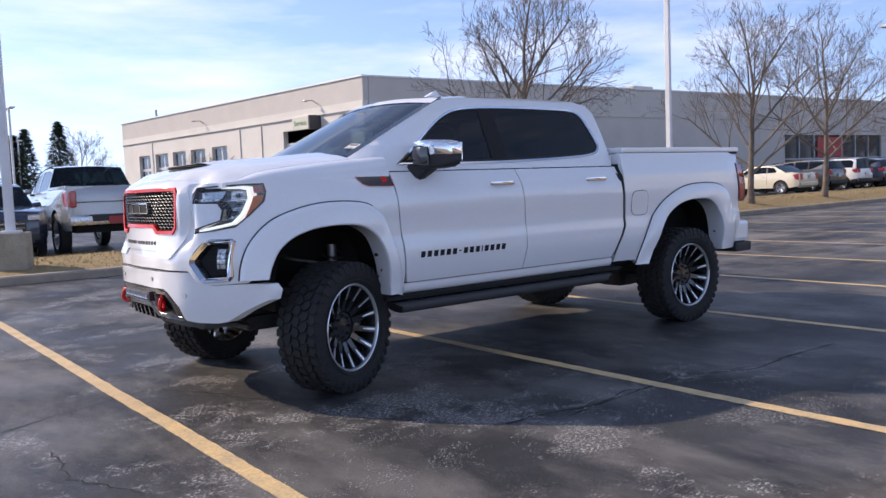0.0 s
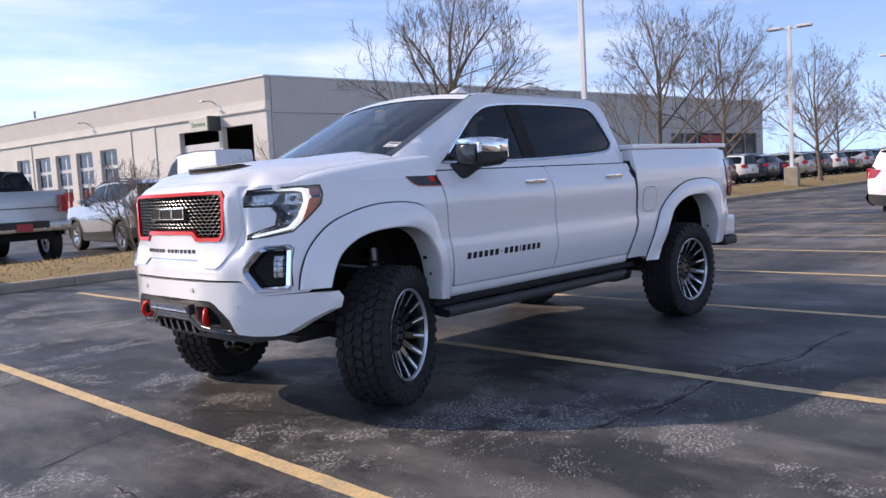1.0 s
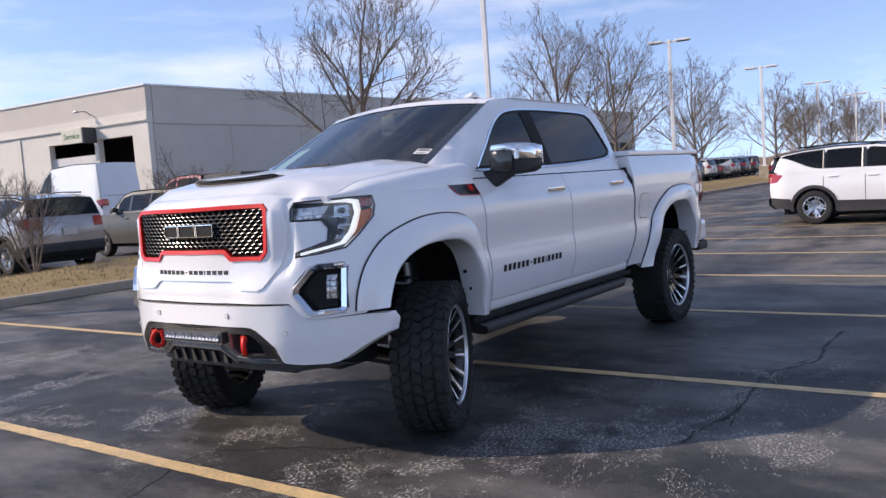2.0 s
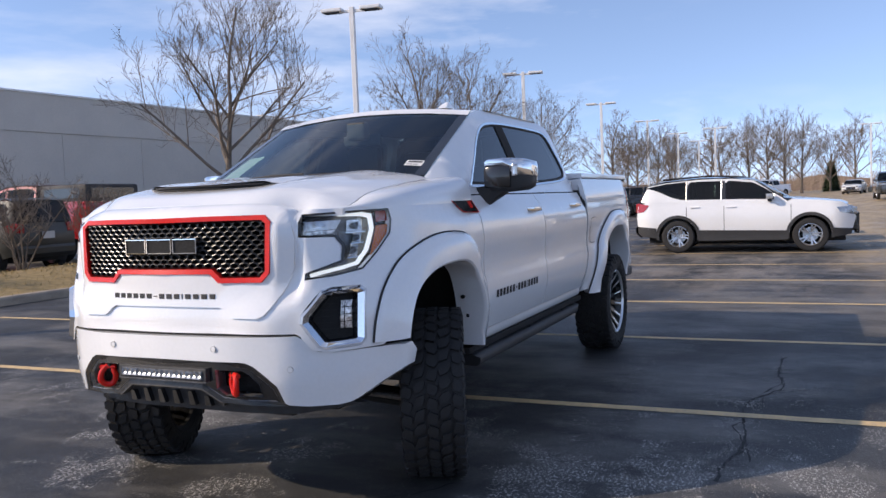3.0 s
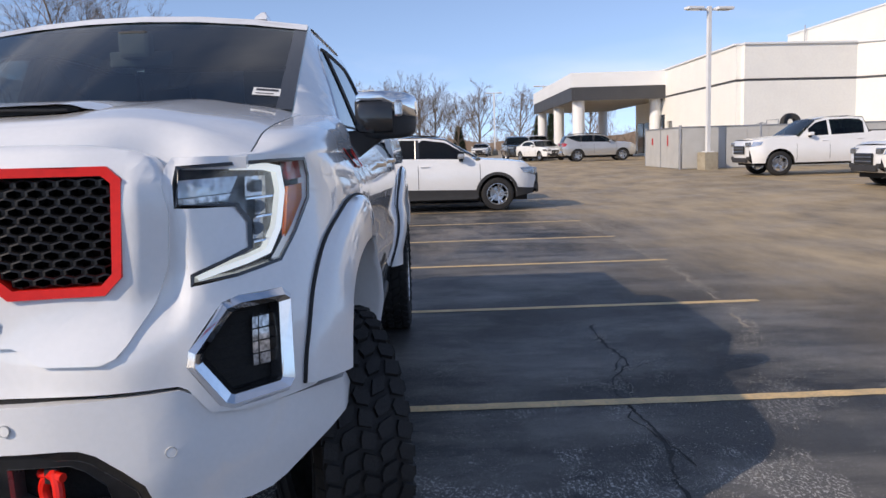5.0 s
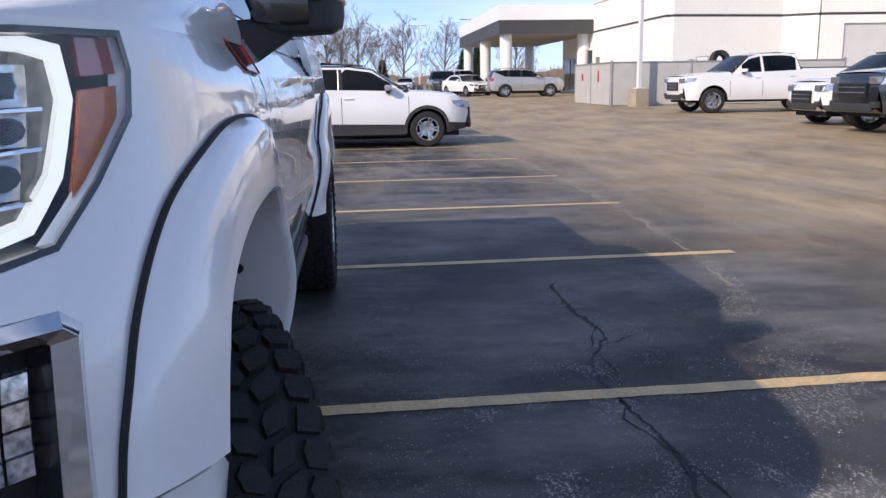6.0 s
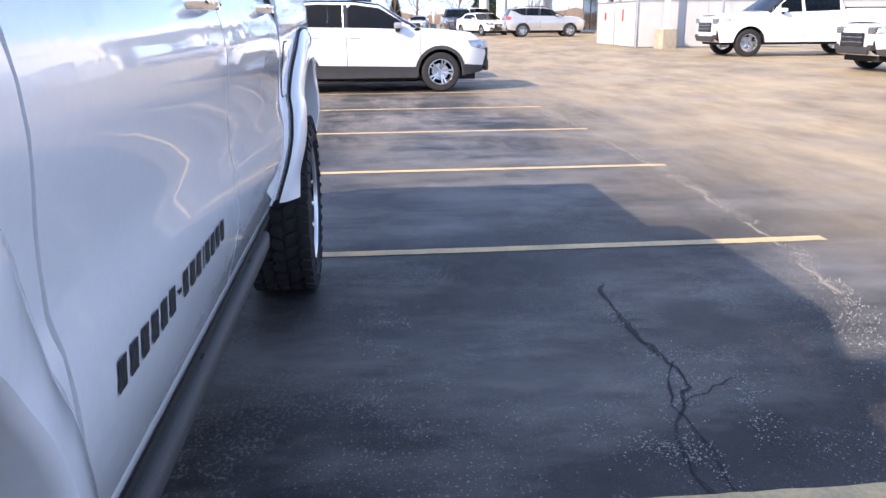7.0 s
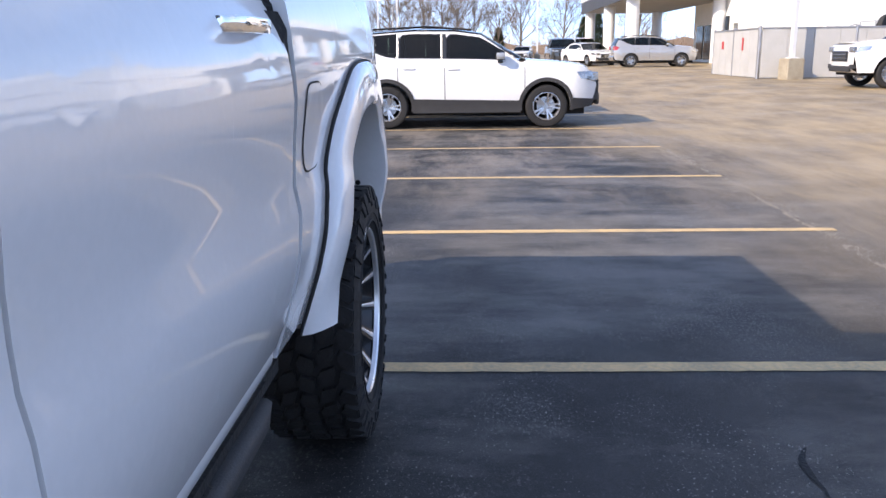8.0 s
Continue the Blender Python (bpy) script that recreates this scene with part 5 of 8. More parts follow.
def bonnet():
    bm = bmesh.new()
    nx, nu = 30, 34
    rows = []
    for i in range(nx + 1):
        row = []
        for k in range(nu + 1):
            u = -0.818 + 1.636 * k / nu
            x0 = A(min(abs(u), 0.6), 1.50) + 0.006 + max(corner_round(u, 1.50), 0.125 * ease(abs(u), 0.60, 0.83))
            x1 = 3.03 + 0.10 * (abs(u) / 0.8) ** 2
            t = i / nx
            x = x0 + (x1 - x0) * t
            w = min(t / 0.11, 1.0)
            z = hood_lip(abs(u)) + (hood_z(x, u) - hood_lip(abs(u))) * math.sin(w * math.pi / 2) ** 0.8
            row.append(bm.verts.new(P(x, u, z)))
        rows.append(row)
    for a, b in zip(rows, rows[1:]):
        for k in range(nu):
            bm.faces.new((a[k], a[k + 1], b[k + 1], b[k]))
    rim = [e for e in bm.edges if len(e.link_faces) == 1]
    made = bmesh.ops.extrude_edge_only(bm, edges=rim)["geom"]
    for v in made:
        if isinstance(v, bmesh.types.BMVert):
            v.co.z -= 0.03
    hood = part("bonnet", bm, PAINT, truck, "white bonnet with a wide raised scoop", smooth=True, angle=40)
    # scoop shell
    bm = bmesh.new()
    rows = []
    nx, nu = 20, 28
    for i in range(nx + 1):
        row = []
        for k in range(nu + 1):
            u = -0.41 + 0.82 * k / nu
            lead = 2.205 + 0.12 * (abs(u) / 0.41) ** 2.2
            x = lead + (2.98 - lead) * i / nx
            rise = 0.029 * (1 - ease(abs(u), 0.33, 0.41)) * (1 - ease(x, 2.35, 2.95))
            row.append(bm.verts.new(P(x, u, hood_z(x, u) + rise - 0.001)))
        rows.append(row)
    for a, b in zip(rows, rows[1:]):
        for k in range(nu):
            bm.faces.new((a[k], a[k + 1], b[k + 1], b[k]))
    scoop = part("hood_scoop", bm, PAINT, hood, "raised white scoop with a dark slot", smooth=True, angle=50)
    bm = bmesh.new()
    lo, hi = [], []
    for k in range(25):
        u = -0.365 + 0.73 * k / 24
        x = 2.216 + 0.12 * (abs(u) / 0.41) ** 2.2
        lo.append(bm.verts.new(P(x, u, hood_z(x, u) + 0.004)))
        hi.append(bm.verts.new(P(x + 0.006, u, hood_z(x, u) + 0.029 * (1 - ease(abs(u), 0.33, 0.41)) - 0.006)))
    for k in range(24):
        bm.faces.new((lo[k], lo[k + 1], hi[k + 1], hi[k]))
    part("scoop_slot", bm, LINER, scoop)
    bm = bmesh.new()
    add_tube(bm, [P(2.212 + 0.12 * (abs(u) / 0.41) ** 2.2, u, hood_z(2.25, u) + 0.017) for u in [-0.34 + 0.04 * k for k in range(18)]], 0.004, 6)
    part("slot_bar", bm, MATTE_BLACK, scoop)


bonnet()


def door_panel(name, outline, s, label=""):
    return part(name, sheet([closed_path(outline, 0.09)], side_place(s), XS, ZS, 0.035, lambda x, z: Vector((0, s, 0)), s < 0), PAINT, truck, label, smooth=True, angle=45)


def handle(s, x, z, parent):
    u = side_u(x, z)
    bm = bmesh.new()
    pts = [(x - 0.118, u - 0.004), (x - 0.10, u + 0.022), (x - 0.05, u + 0.036), (x + 0.05, u + 0.036), (x + 0.10, u + 0.024), (x + 0.118, u - 0.004)]
    rings = []
    for xx, uu in rounded(pts, 3):
        rings.append([bm.verts.new(P(xx, uu + du, z + dz, s)) for du, dz in ((0.006, 0.012), (0.008, 0.0), (0.004, -0.014), (-0.010, -0.015), (-0.012, 0.0), (-0.008, 0.013))])
    for a, b in zip(rings, rings[1:]):
        for k in range(6):
            bm.faces.new((a[k], a[(k + 1) % 6], b[(k + 1) % 6], b[k]))
    bm.faces.new(rings[0]), bm.faces.new(rings[-1])
    bmesh.ops.recalc_face_normals(bm, faces=bm.faces)
    h = part("door_handle", bm, CHROME, parent, "chrome pull handle", smooth=True, angle=50)
    bm = bmesh.new()
    bmesh.ops.create_uvsphere(bm, u_segments=14, v_segments=8, radius=1.0)
    for v in bm.verts:
        v.co = P(x + v.co.x * 0.075, side_u(x, z) + 0.0015 + v.co.y * 0.004, z - 0.012 + v.co.z * 0.032, s)
    part("handle_cup", bm, PAINT, parent, smooth=True)


for s in (1, -1):
    fd = door_panel("front_door", [(3.362, 1.50), (3.385, 1.25), (3.415, 1.0), (3.432, 0.80), (3.45, 0.713), (4.525, 0.713), (4.553, 0.88), (4.558, 1.05), (4.538, 1.25), (4.512, 1.50)], s)
    rd = door_panel("rear_door", [(4.521, 1.50), (4.547, 1.25), (4.567, 1.05), (4.562, 0.88), (4.534, 0.713), (5.555, 0.713), (5.60, 0.80), (5.65, 0.90), (5.688, 0.98), (5.693, 1.10), (5.675, 1.30), (5.665, 1.50)], s)
    handle(s, 4.335, 1.395, fd)
    handle(s, 5.372, 1.40, rd)
    # dark joint strips behind the gaps
    for xa, xb in ((3.33, 3.48), (4.48, 4.60), (5.50, 5.74)):
        part("door_jamb", sheet([closed_path([(xa, 0.73), (xb, 0.73), (xb, 1.52), (xa, 1.52)], 0.1)], side_place(s, -0.03), [], ZS, 0, None, s < 0), LINER, truck)
    sill = bmesh.new()
    prof = [(0.940, 0.706), (0.966, 0.705), (0.975, 0.698), (0.977, 0.680), (0.972, 0.656), (0.960, 0.638), (0.942, 0.628), (0.910, 0.622)]
    ends = [[sill.verts.new(P(3.43 + 2.15 * k / 12, u, z, s)) for u, z in prof] for k in range(13)]
    for a, b in zip(ends, ends[1:]):
        for k in range(len(prof) - 1):
            sill.faces.new((a[k], a[k + 1], b[k + 1], b[k]))
    bmesh.ops.recalc_face_normals(sill, faces=sill.faces)
    part("rocker", sill, PAINT, truck, "rounded white sill under the doors", smooth=True)
    part("sill_gap", box(3.44 - TX, 5.56 - TX, min(-s * 0.90, -s * 0.962), max(-s * 0.90, -s * 0.930), 0.606, 0.626), LINER, truck)
    part("rocker_underside", box(3.30 - TX, 5.72 - TX, min(-s * 0.60, -s * 0.95), max(-s * 0.60, -s * 0.925), 0.585, 0.618), LINER, truck)
    bm = bmesh.new()
    prof = [(0.78, 0.505), (0.78, 0.560), (0.86, 0.566), (0.930, 0.568), (0.950, 0.565), (0.962, 0.556), (0.968, 0.540), (0.966, 0.512), (0.956, 0.496), (0.938, 0.488), (0.86, 0.490)]
    ends = [[bm.verts.new(P(x + (0.0 if z > 0.55 else dx), u, z, s)) for u, z in prof] for x, dx in ((3.37, 0.05), (5.60, -0.05))]
    for i in range(len(prof)):
        j = (i + 1) % len(prof)
        bm.faces.new((ends[0][i], ends[0][j], ends[1][j], ends[1][i]))
    bm.faces.new(ends[0]), bm.faces.new(ends[1])
    bmesh.ops.recalc_face_normals(bm, faces=bm.faces)
    rb = part("running_board", bm, BOARD, truck, "black running board", smooth=True, angle=50)
    for x in (3.6, 4.4, 5.2):
        part("board_bracket", tube([P(x, 0.94, 0.55, s), P(x, 0.70, 0.66, s)], 0.025, 8), CHASSIS, rb)
    # plain marks along the foot of the front door
    words = bmesh.new()
    for u, v, w, h in mark_strokes(0.815, 0.044, 0.0088):
        vs = []
        for xx, zz in ((u, v), (u + w, v), (u + w, v + h), (u, v + h)):
            vs.append(words.verts.new(P(3.545 + xx + zz * 0.2, side_u(3.545 + xx, 0.883 + zz) + 0.0025, 0.883 + zz, s)))
        words.faces.new(vs)
    bmesh.ops.recalc_face_normals(words, faces=words.faces)
    part("door_lettering", words, LINER, fd, "row of black marks")
    # fender badge
    BADGE = [(3.075, 1.478), (3.11, 1.492), (3.345, 1.492), (3.362, 1.402), (3.16, 1.408), (3.12, 1.428)]
    bd = part("fender_badge", sheet([closed_path(BADGE, 0.05)], side_place(s, 0.006), XS, [1.44, 1.46], 0.02, lambda x, z: Vector((0, s, 0)), s < 0), GLOSS_BLACK, truck, "black vent badge with a red edge")
    part("badge_rim", ring_sheet(closed_path(BADGE, 0.05), inset(closed_path(BADGE, 0.05), 0.003), side_place(s, 0.009), None, 0.01, lambda x, z: Vector((0, s, 0))), RED_TRIM, bd)
    part("badge_mark", sheet([[(3.275, 1.43), (3.315, 1.43), (3.318, 1.468), (3.275, 1.468)]], side_place(s, 0.0085), [], [], 0.004, lambda x, z: Vector((0, s, 0)), s < 0), RED_TRIM, bd)


# wheel-arch flares
def flare(s, outer, inner, label):
    bm = bmesh.new()
    n = len(outer)
    rows = []
    for i in range(n):
        (xo, zo), (xi, zi) = outer[i], inner[i]
        row = []
        for t, out in ((0.0, 0.004), (0.03, 0.022), (0.12, 0.034), (0.35, 0.046), (0.7, 0.056), (0.93, 0.058), (0.99, 0.050), (1.0, 0.036)):
            x, z = xo + (xi - xo) * t, zo + (zi - zo) * t
            row.append(bm.verts.new(P(x, min(side_u(xo, zo), 1.03) * (1 - t) + max(side_u(xi, zi), 1.0) * t + out, z, s)))
        row.append(bm.verts.new(P(xi, 0.985, zi, s)))
        row.append(bm.verts.new(P(xi, 0.90, zi, s)))
        rows.append(row)
    for a, b in zip(rows, rows[1:]):
        for k in range(len(a) - 1):
            bm.faces.new((a[k], a[k + 1], b[k + 1], b[k]) if s > 0 else (b[k], b[k + 1], a[k + 1], a[k]))
    fl = part("wheel_flare", bm, PAINT, truck, label, smooth=True, angle=40)
    bm = bmesh.new()
    add_tube(bm, [P(x, min(side_u(x, z), 1.03) + 0.006, z, s) for x, z in outer[: int(n * 0.62)]] if outer is FLARE_F_OUT else [P(x, side_u(x, z) + 0.006, z, s) for x, z in outer[: int(n * 0.66)]], 0.0055, 6)
    part("flare_gasket", bm, RUBBER, fl, "black rubber gasket")
    i = int(n * 0.86)
    x, z = inner[i]
    bm = bmesh.new()
    add_ring_solid(bm, [(0.0, 0.0), (0.011, 0.0)], "x", 12)
    part("flare_hole", bm, LINER, fl, move=P(x - 0.0015, 0.965, z, s))
    return fl


for s in (1, -1):
    flare(s, FLARE_F_OUT, FLARE_F_IN, "broad white front wheel flare")
    flare(s, FLARE_R_OUT, FLARE_R_IN, "broad white rear wheel flare")

# bed sides, tonneau, tail
for s in (1, -1):
    outline = [(5.705, 1.615), (5.698, 1.50), (5.709, 1.30), (5.726, 1.10), (5.721, 0.975), (5.682, 0.895), (5.630, 0.795), (5.61, 0.72), (5.60, 0.665), (5.86, 0.66)]
    outline = lerp_path(outline, 0.1) + list(MID_R) + lerp_path([(7.36, 0.66), (7.40, 0.68), (7.46, 0.95), (7.44, 1.13), (7.38, 1.50), (7.44, 1.52), (7.47, 1.615)], 0.1)
    outline += [(7.4 - 0.1 * k, 1.615) for k in range(17)]
    bed = part("bed_side", sheet([outline], side_place(s), XS, ZS, 0.04, lambda x, z: Vector((0, s, 0)), s < 0), PAINT, truck, smooth=True, angle=45)
    FUEL = rounded([(5.795, 1.23), (5.815, 1.265), (5.85, 1.28), (5.905, 1.282), (5.965, 1.28), (6.0, 1.265), (6.015, 1.23), (6.017, 1.17), (6.015, 1.11), (6.0, 1.075), (5.965, 1.06), (5.905, 1.058), (5.85, 1.06), (5.815, 1.075), (5.795, 1.11), (5.793, 1.17), (5.795, 1.23)], 3)[:-1]
    if s > 0:
        part("fuel_joint", ring_sheet(FUEL, inset(FUEL, 0.006), side_place(s, 0.0015)), LINER, bed)
        part("fuel_door", sheet([inset(FUEL, 0.005)], side_place(s, 0.003), [5.85, 5.9, 5.95], [1.1, 1.15, 1.2, 1.25]), PAINT, bed, smooth=True)
    TAIL = [(7.395, 1.50), (7.47, 1.515), (7.535, 1.50), (7.575, 1.15), (7.545, 1.115), (7.46, 1.14)]
    tl = part("tail_lamp", sheet([closed_path(TAIL, 0.06)], side_place(s, 0.004), [7.42, 7.46, 7.5, 7.54], [1.2, 1.28, 1.36, 1.44], 0.10, lambda x, z: Vector((0, s, 0)), s < 0), RED_LENS, truck, "red tall tail lamp", smooth=True)
    part("lamp_trim", ring_sheet(closed_path(TAIL, 0.06), inset(closed_path(TAIL, 0.06), 0.012), side_place(s, 0.008)), GLOSS_BLACK, tl)
    # gap between cab and bed
    part("bed_gap", sheet([closed_path([(5.60, 0.68), (5.76, 0.68), (5.76, 1.44), (5.60, 1.44)], 0.1)], side_place(s, -0.008), [], ZS, 0, None, s < 0), LINER, truck)

part("bed_front", box(5.712 - TX, 5.735 - TX, -0.955, 0.955, 0.70, 1.612, 0.006), PAINT, truck)
part("tonneau_cover", box(5.73 - TX, 7.47 - TX, -0.985, 0.985, 1.618, 1.665, 0.014), PAINT, truck, "flat white hard bed cover")
part("cover_seal", box(5.74 - TX, 7.46 - TX, -0.97, 0.97, 1.60, 1.617), RUBBER, truck)
tg = part("tailgate", box(7.43 - TX, 7.545 - TX, -0.80, 0.80, 0.86, 1.60, 0.03), PAINT, truck, "white tailgate")
part("tailgate_handle", box(7.546 - TX, 7.56 - TX, -0.12, 0.12, 1.36, 1.44, 0.005), GLOSS_BLACK, tg)
rbmp = part("rear_bumper", box(7.42 - TX, 7.66 - TX, -0.93, 0.93, 0.66, 0.86, 0.05), PAINT, truck, "white rear bumper with a black step")
for s in (1, -1):
    part("bumper_step", box(7.40 - TX, 7.68 - TX, min(-s * 0.62, -s * 0.99), max(-s * 0.62, -s * 0.99), 0.60, 0.70, 0.03), MATTE_BLACK, rbmp)
    part("bumper_corner", box(7.37 - TX, 7.62 - TX, min(-s * 0.86, -s * 1.0), max(-s * 0.86, -s * 1.0), 0.705, 0.92, 0.04), PAINT, rbmp)
part("hitch", box(7.55 - TX, 7.74 - TX, -0.05, 0.05, 0.52, 0.62, 0.008), CHASSIS, rbmp)


# cab: pillars, roof, glass
def ws_x(z):
    return 3.12 + (z - 1.607) / 0.44 * 0.83


def ws_u(z):
    return 0.785 - 0.05 * (z - 1.607) / 0.44


def cab_u(x, z):
    base = side_low(z)
    t = min(max((x - ws_x(z)) / 0.30, 0.0), 1.0)
    return ws_u(z) + (base - ws_u(z)) * math.sin(t * math.pi / 2) if x < ws_x(z) + 0.30 else base - 0.04 * ease(x, 5.55, 5.78)


WIN = rounded([(3.445, 1.556), (3.58, 1.556), (4.0, 1.556), (4.4, 1.560), (4.8, 1.572), (5.2, 1.590), (5.40, 1.606), (5.50, 1.632), (5.545, 1.685), (5.53, 1.75), (5.49, 1.86), (5.45, 1.945), (5.40, 1.985), (5.30, 2.005), (4.9, 2.012), (4.45, 2.008), (4.14, 1.985), (3.98, 1.935), (3.825, 1.84), (3.665, 1.715), (3.51, 1.595), (3.445, 1.556)], 3)[:-1]


def cab_side(s):
    place = lambda x, z: P(x, cab_u(x, z), z, s)
    inn = lambda x, z: Vector((0, s, 0))
    outer = [(3.365, 1.508), (3.30, 1.53), (3.15, 1.59), (3.13, 1.61), (3.3, 1.702), (3.5, 1.809), (3.7, 1.915), (3.86, 2.0), (3.95, 2.045), (4.08, 2.072), (4.25, 2.082), (4.7, 2.09), (5.2, 2.09), (5.42, 2.08), (5.56, 2.05), (5.625, 1.98), (5.65, 1.85), (5.672, 1.70), (5.68, 1.61), (5.675, 1.56), (5.667, 1.508)]
    cab = part("cab_side", sheet([closed_path(outer, 0.1), WIN], place, XS, [1.45 + 0.05 * i for i in range(14)], 0.06, inn, s < 0), PAINT, truck, "white cab pillars and roof rail", smooth=True, angle=40)
    part("window_trim", ring_sheet(inset(WIN, -0.006), inset(WIN, 0.010), lambda x, z: place(x, z) + Vector((0, -s * 0.006, 0)), lambda x, z: place(x, z) + Vector((0, -s * 0.002, 0)), 0.03, inn), CHROME, cab, "thin bright window trim")
    part("window_seal", ring_sheet(inset(WIN, 0.010), inset(WIN, 0.030), lambda x, z: place(x, z) + Vector((0, -s * 0.002, 0)), lambda x, z: place(x, z) + Vector((0, s * 0.012, 0))), RUBBER, cab)
    glass_in = lambda x, z: place(x, z) + Vector((0, s * 0.010, 0))
    pane_z = [1.6, 1.65, 1.7, 1.75, 1.8, 1.85, 1.9, 1.95]
    part("front_window", sheet([inset(WIN, 0.02)], glass_in, XS, pane_z, 0, None, s < 0, (3.0, 4.345)), FRONT_TINT, cab, "lightly tinted front door glass", smooth=True)
    part("rear_window", sheet([inset(WIN, 0.02)], glass_in, XS, pane_z, 0, None, s < 0, (4.47, 6.0)), TINT, cab, "dark rear door glass", smooth=True)
    part("b_pillar", sheet([closed_path([(4.335, 1.575), (4.485, 1.578), (4.47, 1.995), (4.32, 1.99)], 0.1)], lambda x, z: place(x, z) + Vector((0, s * 0.004, 0)), [4.4], pane_z, 0.03, inn, s < 0), LINER, cab)


for s in (1, -1):
    cab_side(s)


def roof_and_screen():
    # roof
    bm = bmesh.new()
    rows = []
    for i in range(25):
        x = 3.93 + (5.64 - 3.93) * i / 24
        row = []
        for k in range(21):
            a = -1 + 2 * k / 20
            edge_u = 0.742 - 0.045 * ease(x, 5.3, 5.64) - 0.03 * (1 - ease(x, 3.93, 4.3)) - 0.03 * ease(x, 3.95, 4.2)
            edge_z = 2.045 + 0.04 * ease(x, 3.93, 4.3) - 0.05 * ease(x, 5.35, 5.66)
            bulge = 0.045 * (1 - abs(a) ** 2.6)
            xx = x - (0.05 * (1 - a * a) if i == 0 else 0.05 * (1 - a * a) * (1 - i / 24))
            row.append(bm.verts.new(P(xx, a * edge_u, edge_z + bulge)))
        rows.append(row)
    for a, b in zip(rows, rows[1:]):
        for k in range(20):
            bm.faces.new((a[k], a[k + 1], b[k + 1], b[k]))
    roof = part("roof", bm, PAINT, truck, "white cab roof", smooth=True)
    bm = bmesh.new()
    fin = [(4.02, 2.10), (4.05, 2.118), (4.09, 2.142), (4.115, 2.15), (4.125, 2.143), (4.14, 2.115), (4.17, 2.105)]
    top = [[bm.verts.new(P(x, 0.50 + du * (1.0 if z < 2.12 else 0.35), z)) for x, z in fin] for du in (-0.028, 0.028)]
    for k in range(len(fin) - 1):
        bm.faces.new((top[0][k], top[0][k + 1], top[1][k + 1], top[1][k]))
    bm.faces.new(top[0]), bm.faces.new(top[1])
    bmesh.ops.recalc_face_normals(bm, faces=bm.faces)
    part("antenna_fin", bm, PAINT, roof, "white shark-fin antenna")
    # windscreen
    bm = bmesh.new()
    rows = []
    for i in range(19):
        t = i / 18
        z_edge = 1.600 + (2.052 - 1.600) * t
        row = []
        for k in range(25):
            a = -1 + 2 * k / 24
            u = a * (ws_u(z_edge) + 0.004)
            x = ws_x(z_edge) - (0.115 - 0.05 * t) * (1 - a * a)
            z = z_edge + (0.035 + 0.012 * t) * (1 - a * a)
            row.append(bm.verts.new(P(x + 0.004, u, z)))
        rows.append(row)
    screen = rows
    for a, b in zip(rows, rows[1:]):
        for k in range(24):
            bm.faces.new((a[k], a[k + 1], b[k + 1], b[k]))
    ws = part("windscreen", bm, WINDSHIELD, truck, "green-tinted windscreen", smooth=True)
    ws.visible_shadow = False

    def on_screen(a, t, off=-0.006):
        z_edge = 1.600 + (2.052 - 1.600) * t
        return P(ws_x(z_edge) - (0.115 - 0.05 * t) * (1 - a * a) + 0.004 + off, a * ws_u(z_edge), z_edge + (0.035 + 0.012 * t) * (1 - a * a) + abs(off) * 0.5)

    def decal(name, a0, a1, t0, t1, mt, off, parent, label="", skew=0.0):
        bm = bmesh.new()
        grid = [[bm.verts.new(on_screen(a0 + (a1 - a0) * i / 6 + skew * (k / 4), t0 + (t1 - t0) * k / 4, off)) for i in range(7)] for k in range(5)]
        for k in range(4):
            for i in range(6):
                bm.faces.new((grid[k][i], grid[k][i + 1], grid[k + 1][i + 1], grid[k + 1][i]))
        return part(name, bm, mt, parent, label)

    d = decal("price_sticker", 0.80, 0.93, 0.165, 0.235, PAPER, -0.004, ws, "small white sticker with dark print")
    decal("print_bar", 0.815, 0.92, 0.205, 0.225, PRINT, -0.0055, d)
    decal("print_bar", 0.815, 0.90, 0.178, 0.185, PRINT, -0.0055, d)
    d = decal("window_sheet", -0.86, -0.66, 0.06, 0.42, PAPER_GREEN, 0.004, ws, "pale green paper sheet behind the glass")
    for k in range(5):
        decal("print_bar", -0.84, -0.70, 0.10 + 0.06 * k, 0.115 + 0.06 * k, PAPER, 0.0025, d)
    decal("frit_band", -1.0, 1.0, 0.90, 0.94, GLOSS_BLACK, 0.003, ws)
    decal("roof_header", -1.0, 1.0, 0.935, 1.01, PAINT, -0.007, roof, "white roof edge over the windscreen")
    decal("frit_band", -1.0, 1.0, 0.0, 0.05, GLOSS_BLACK, 0.003, ws)
    decal("frit_band", 0.925, 1.0, 0.05, 0.955, GLOSS_BLACK, -0.003, ws)
    decal("frit_band", -1.0, -0.925, 0.05, 0.955, GLOSS_BLACK, -0.003, ws)
    part("mirror_mount", box(3.72 - TX, 3.80 - TX, -0.07, 0.07, 1.90, 2.02, 0.02), MATTE_BLACK, ws)
    part("inner_mirror", box(3.80 - TX, 3.83 - TX, -0.14, 0.14, 1.87, 1.94, 0.01), MATTE_BLACK, ws)
    # cowl and wipers
    bm = bmesh.new()
    rows = []
    for i in range(4):
        row = []
        for k in range(25):
            a = -1 + 2 * k / 24
            u = a * 0.80
            x = 3.0 + 0.10 * a * a + (0.16 - 0.03 * (1 - a * a)) * i / 3
            row.append(bm.verts.new(P(x, u, 1.595 + 0.045 * (1 - a * a) - 0.006 * i)))
        rows.append(row)
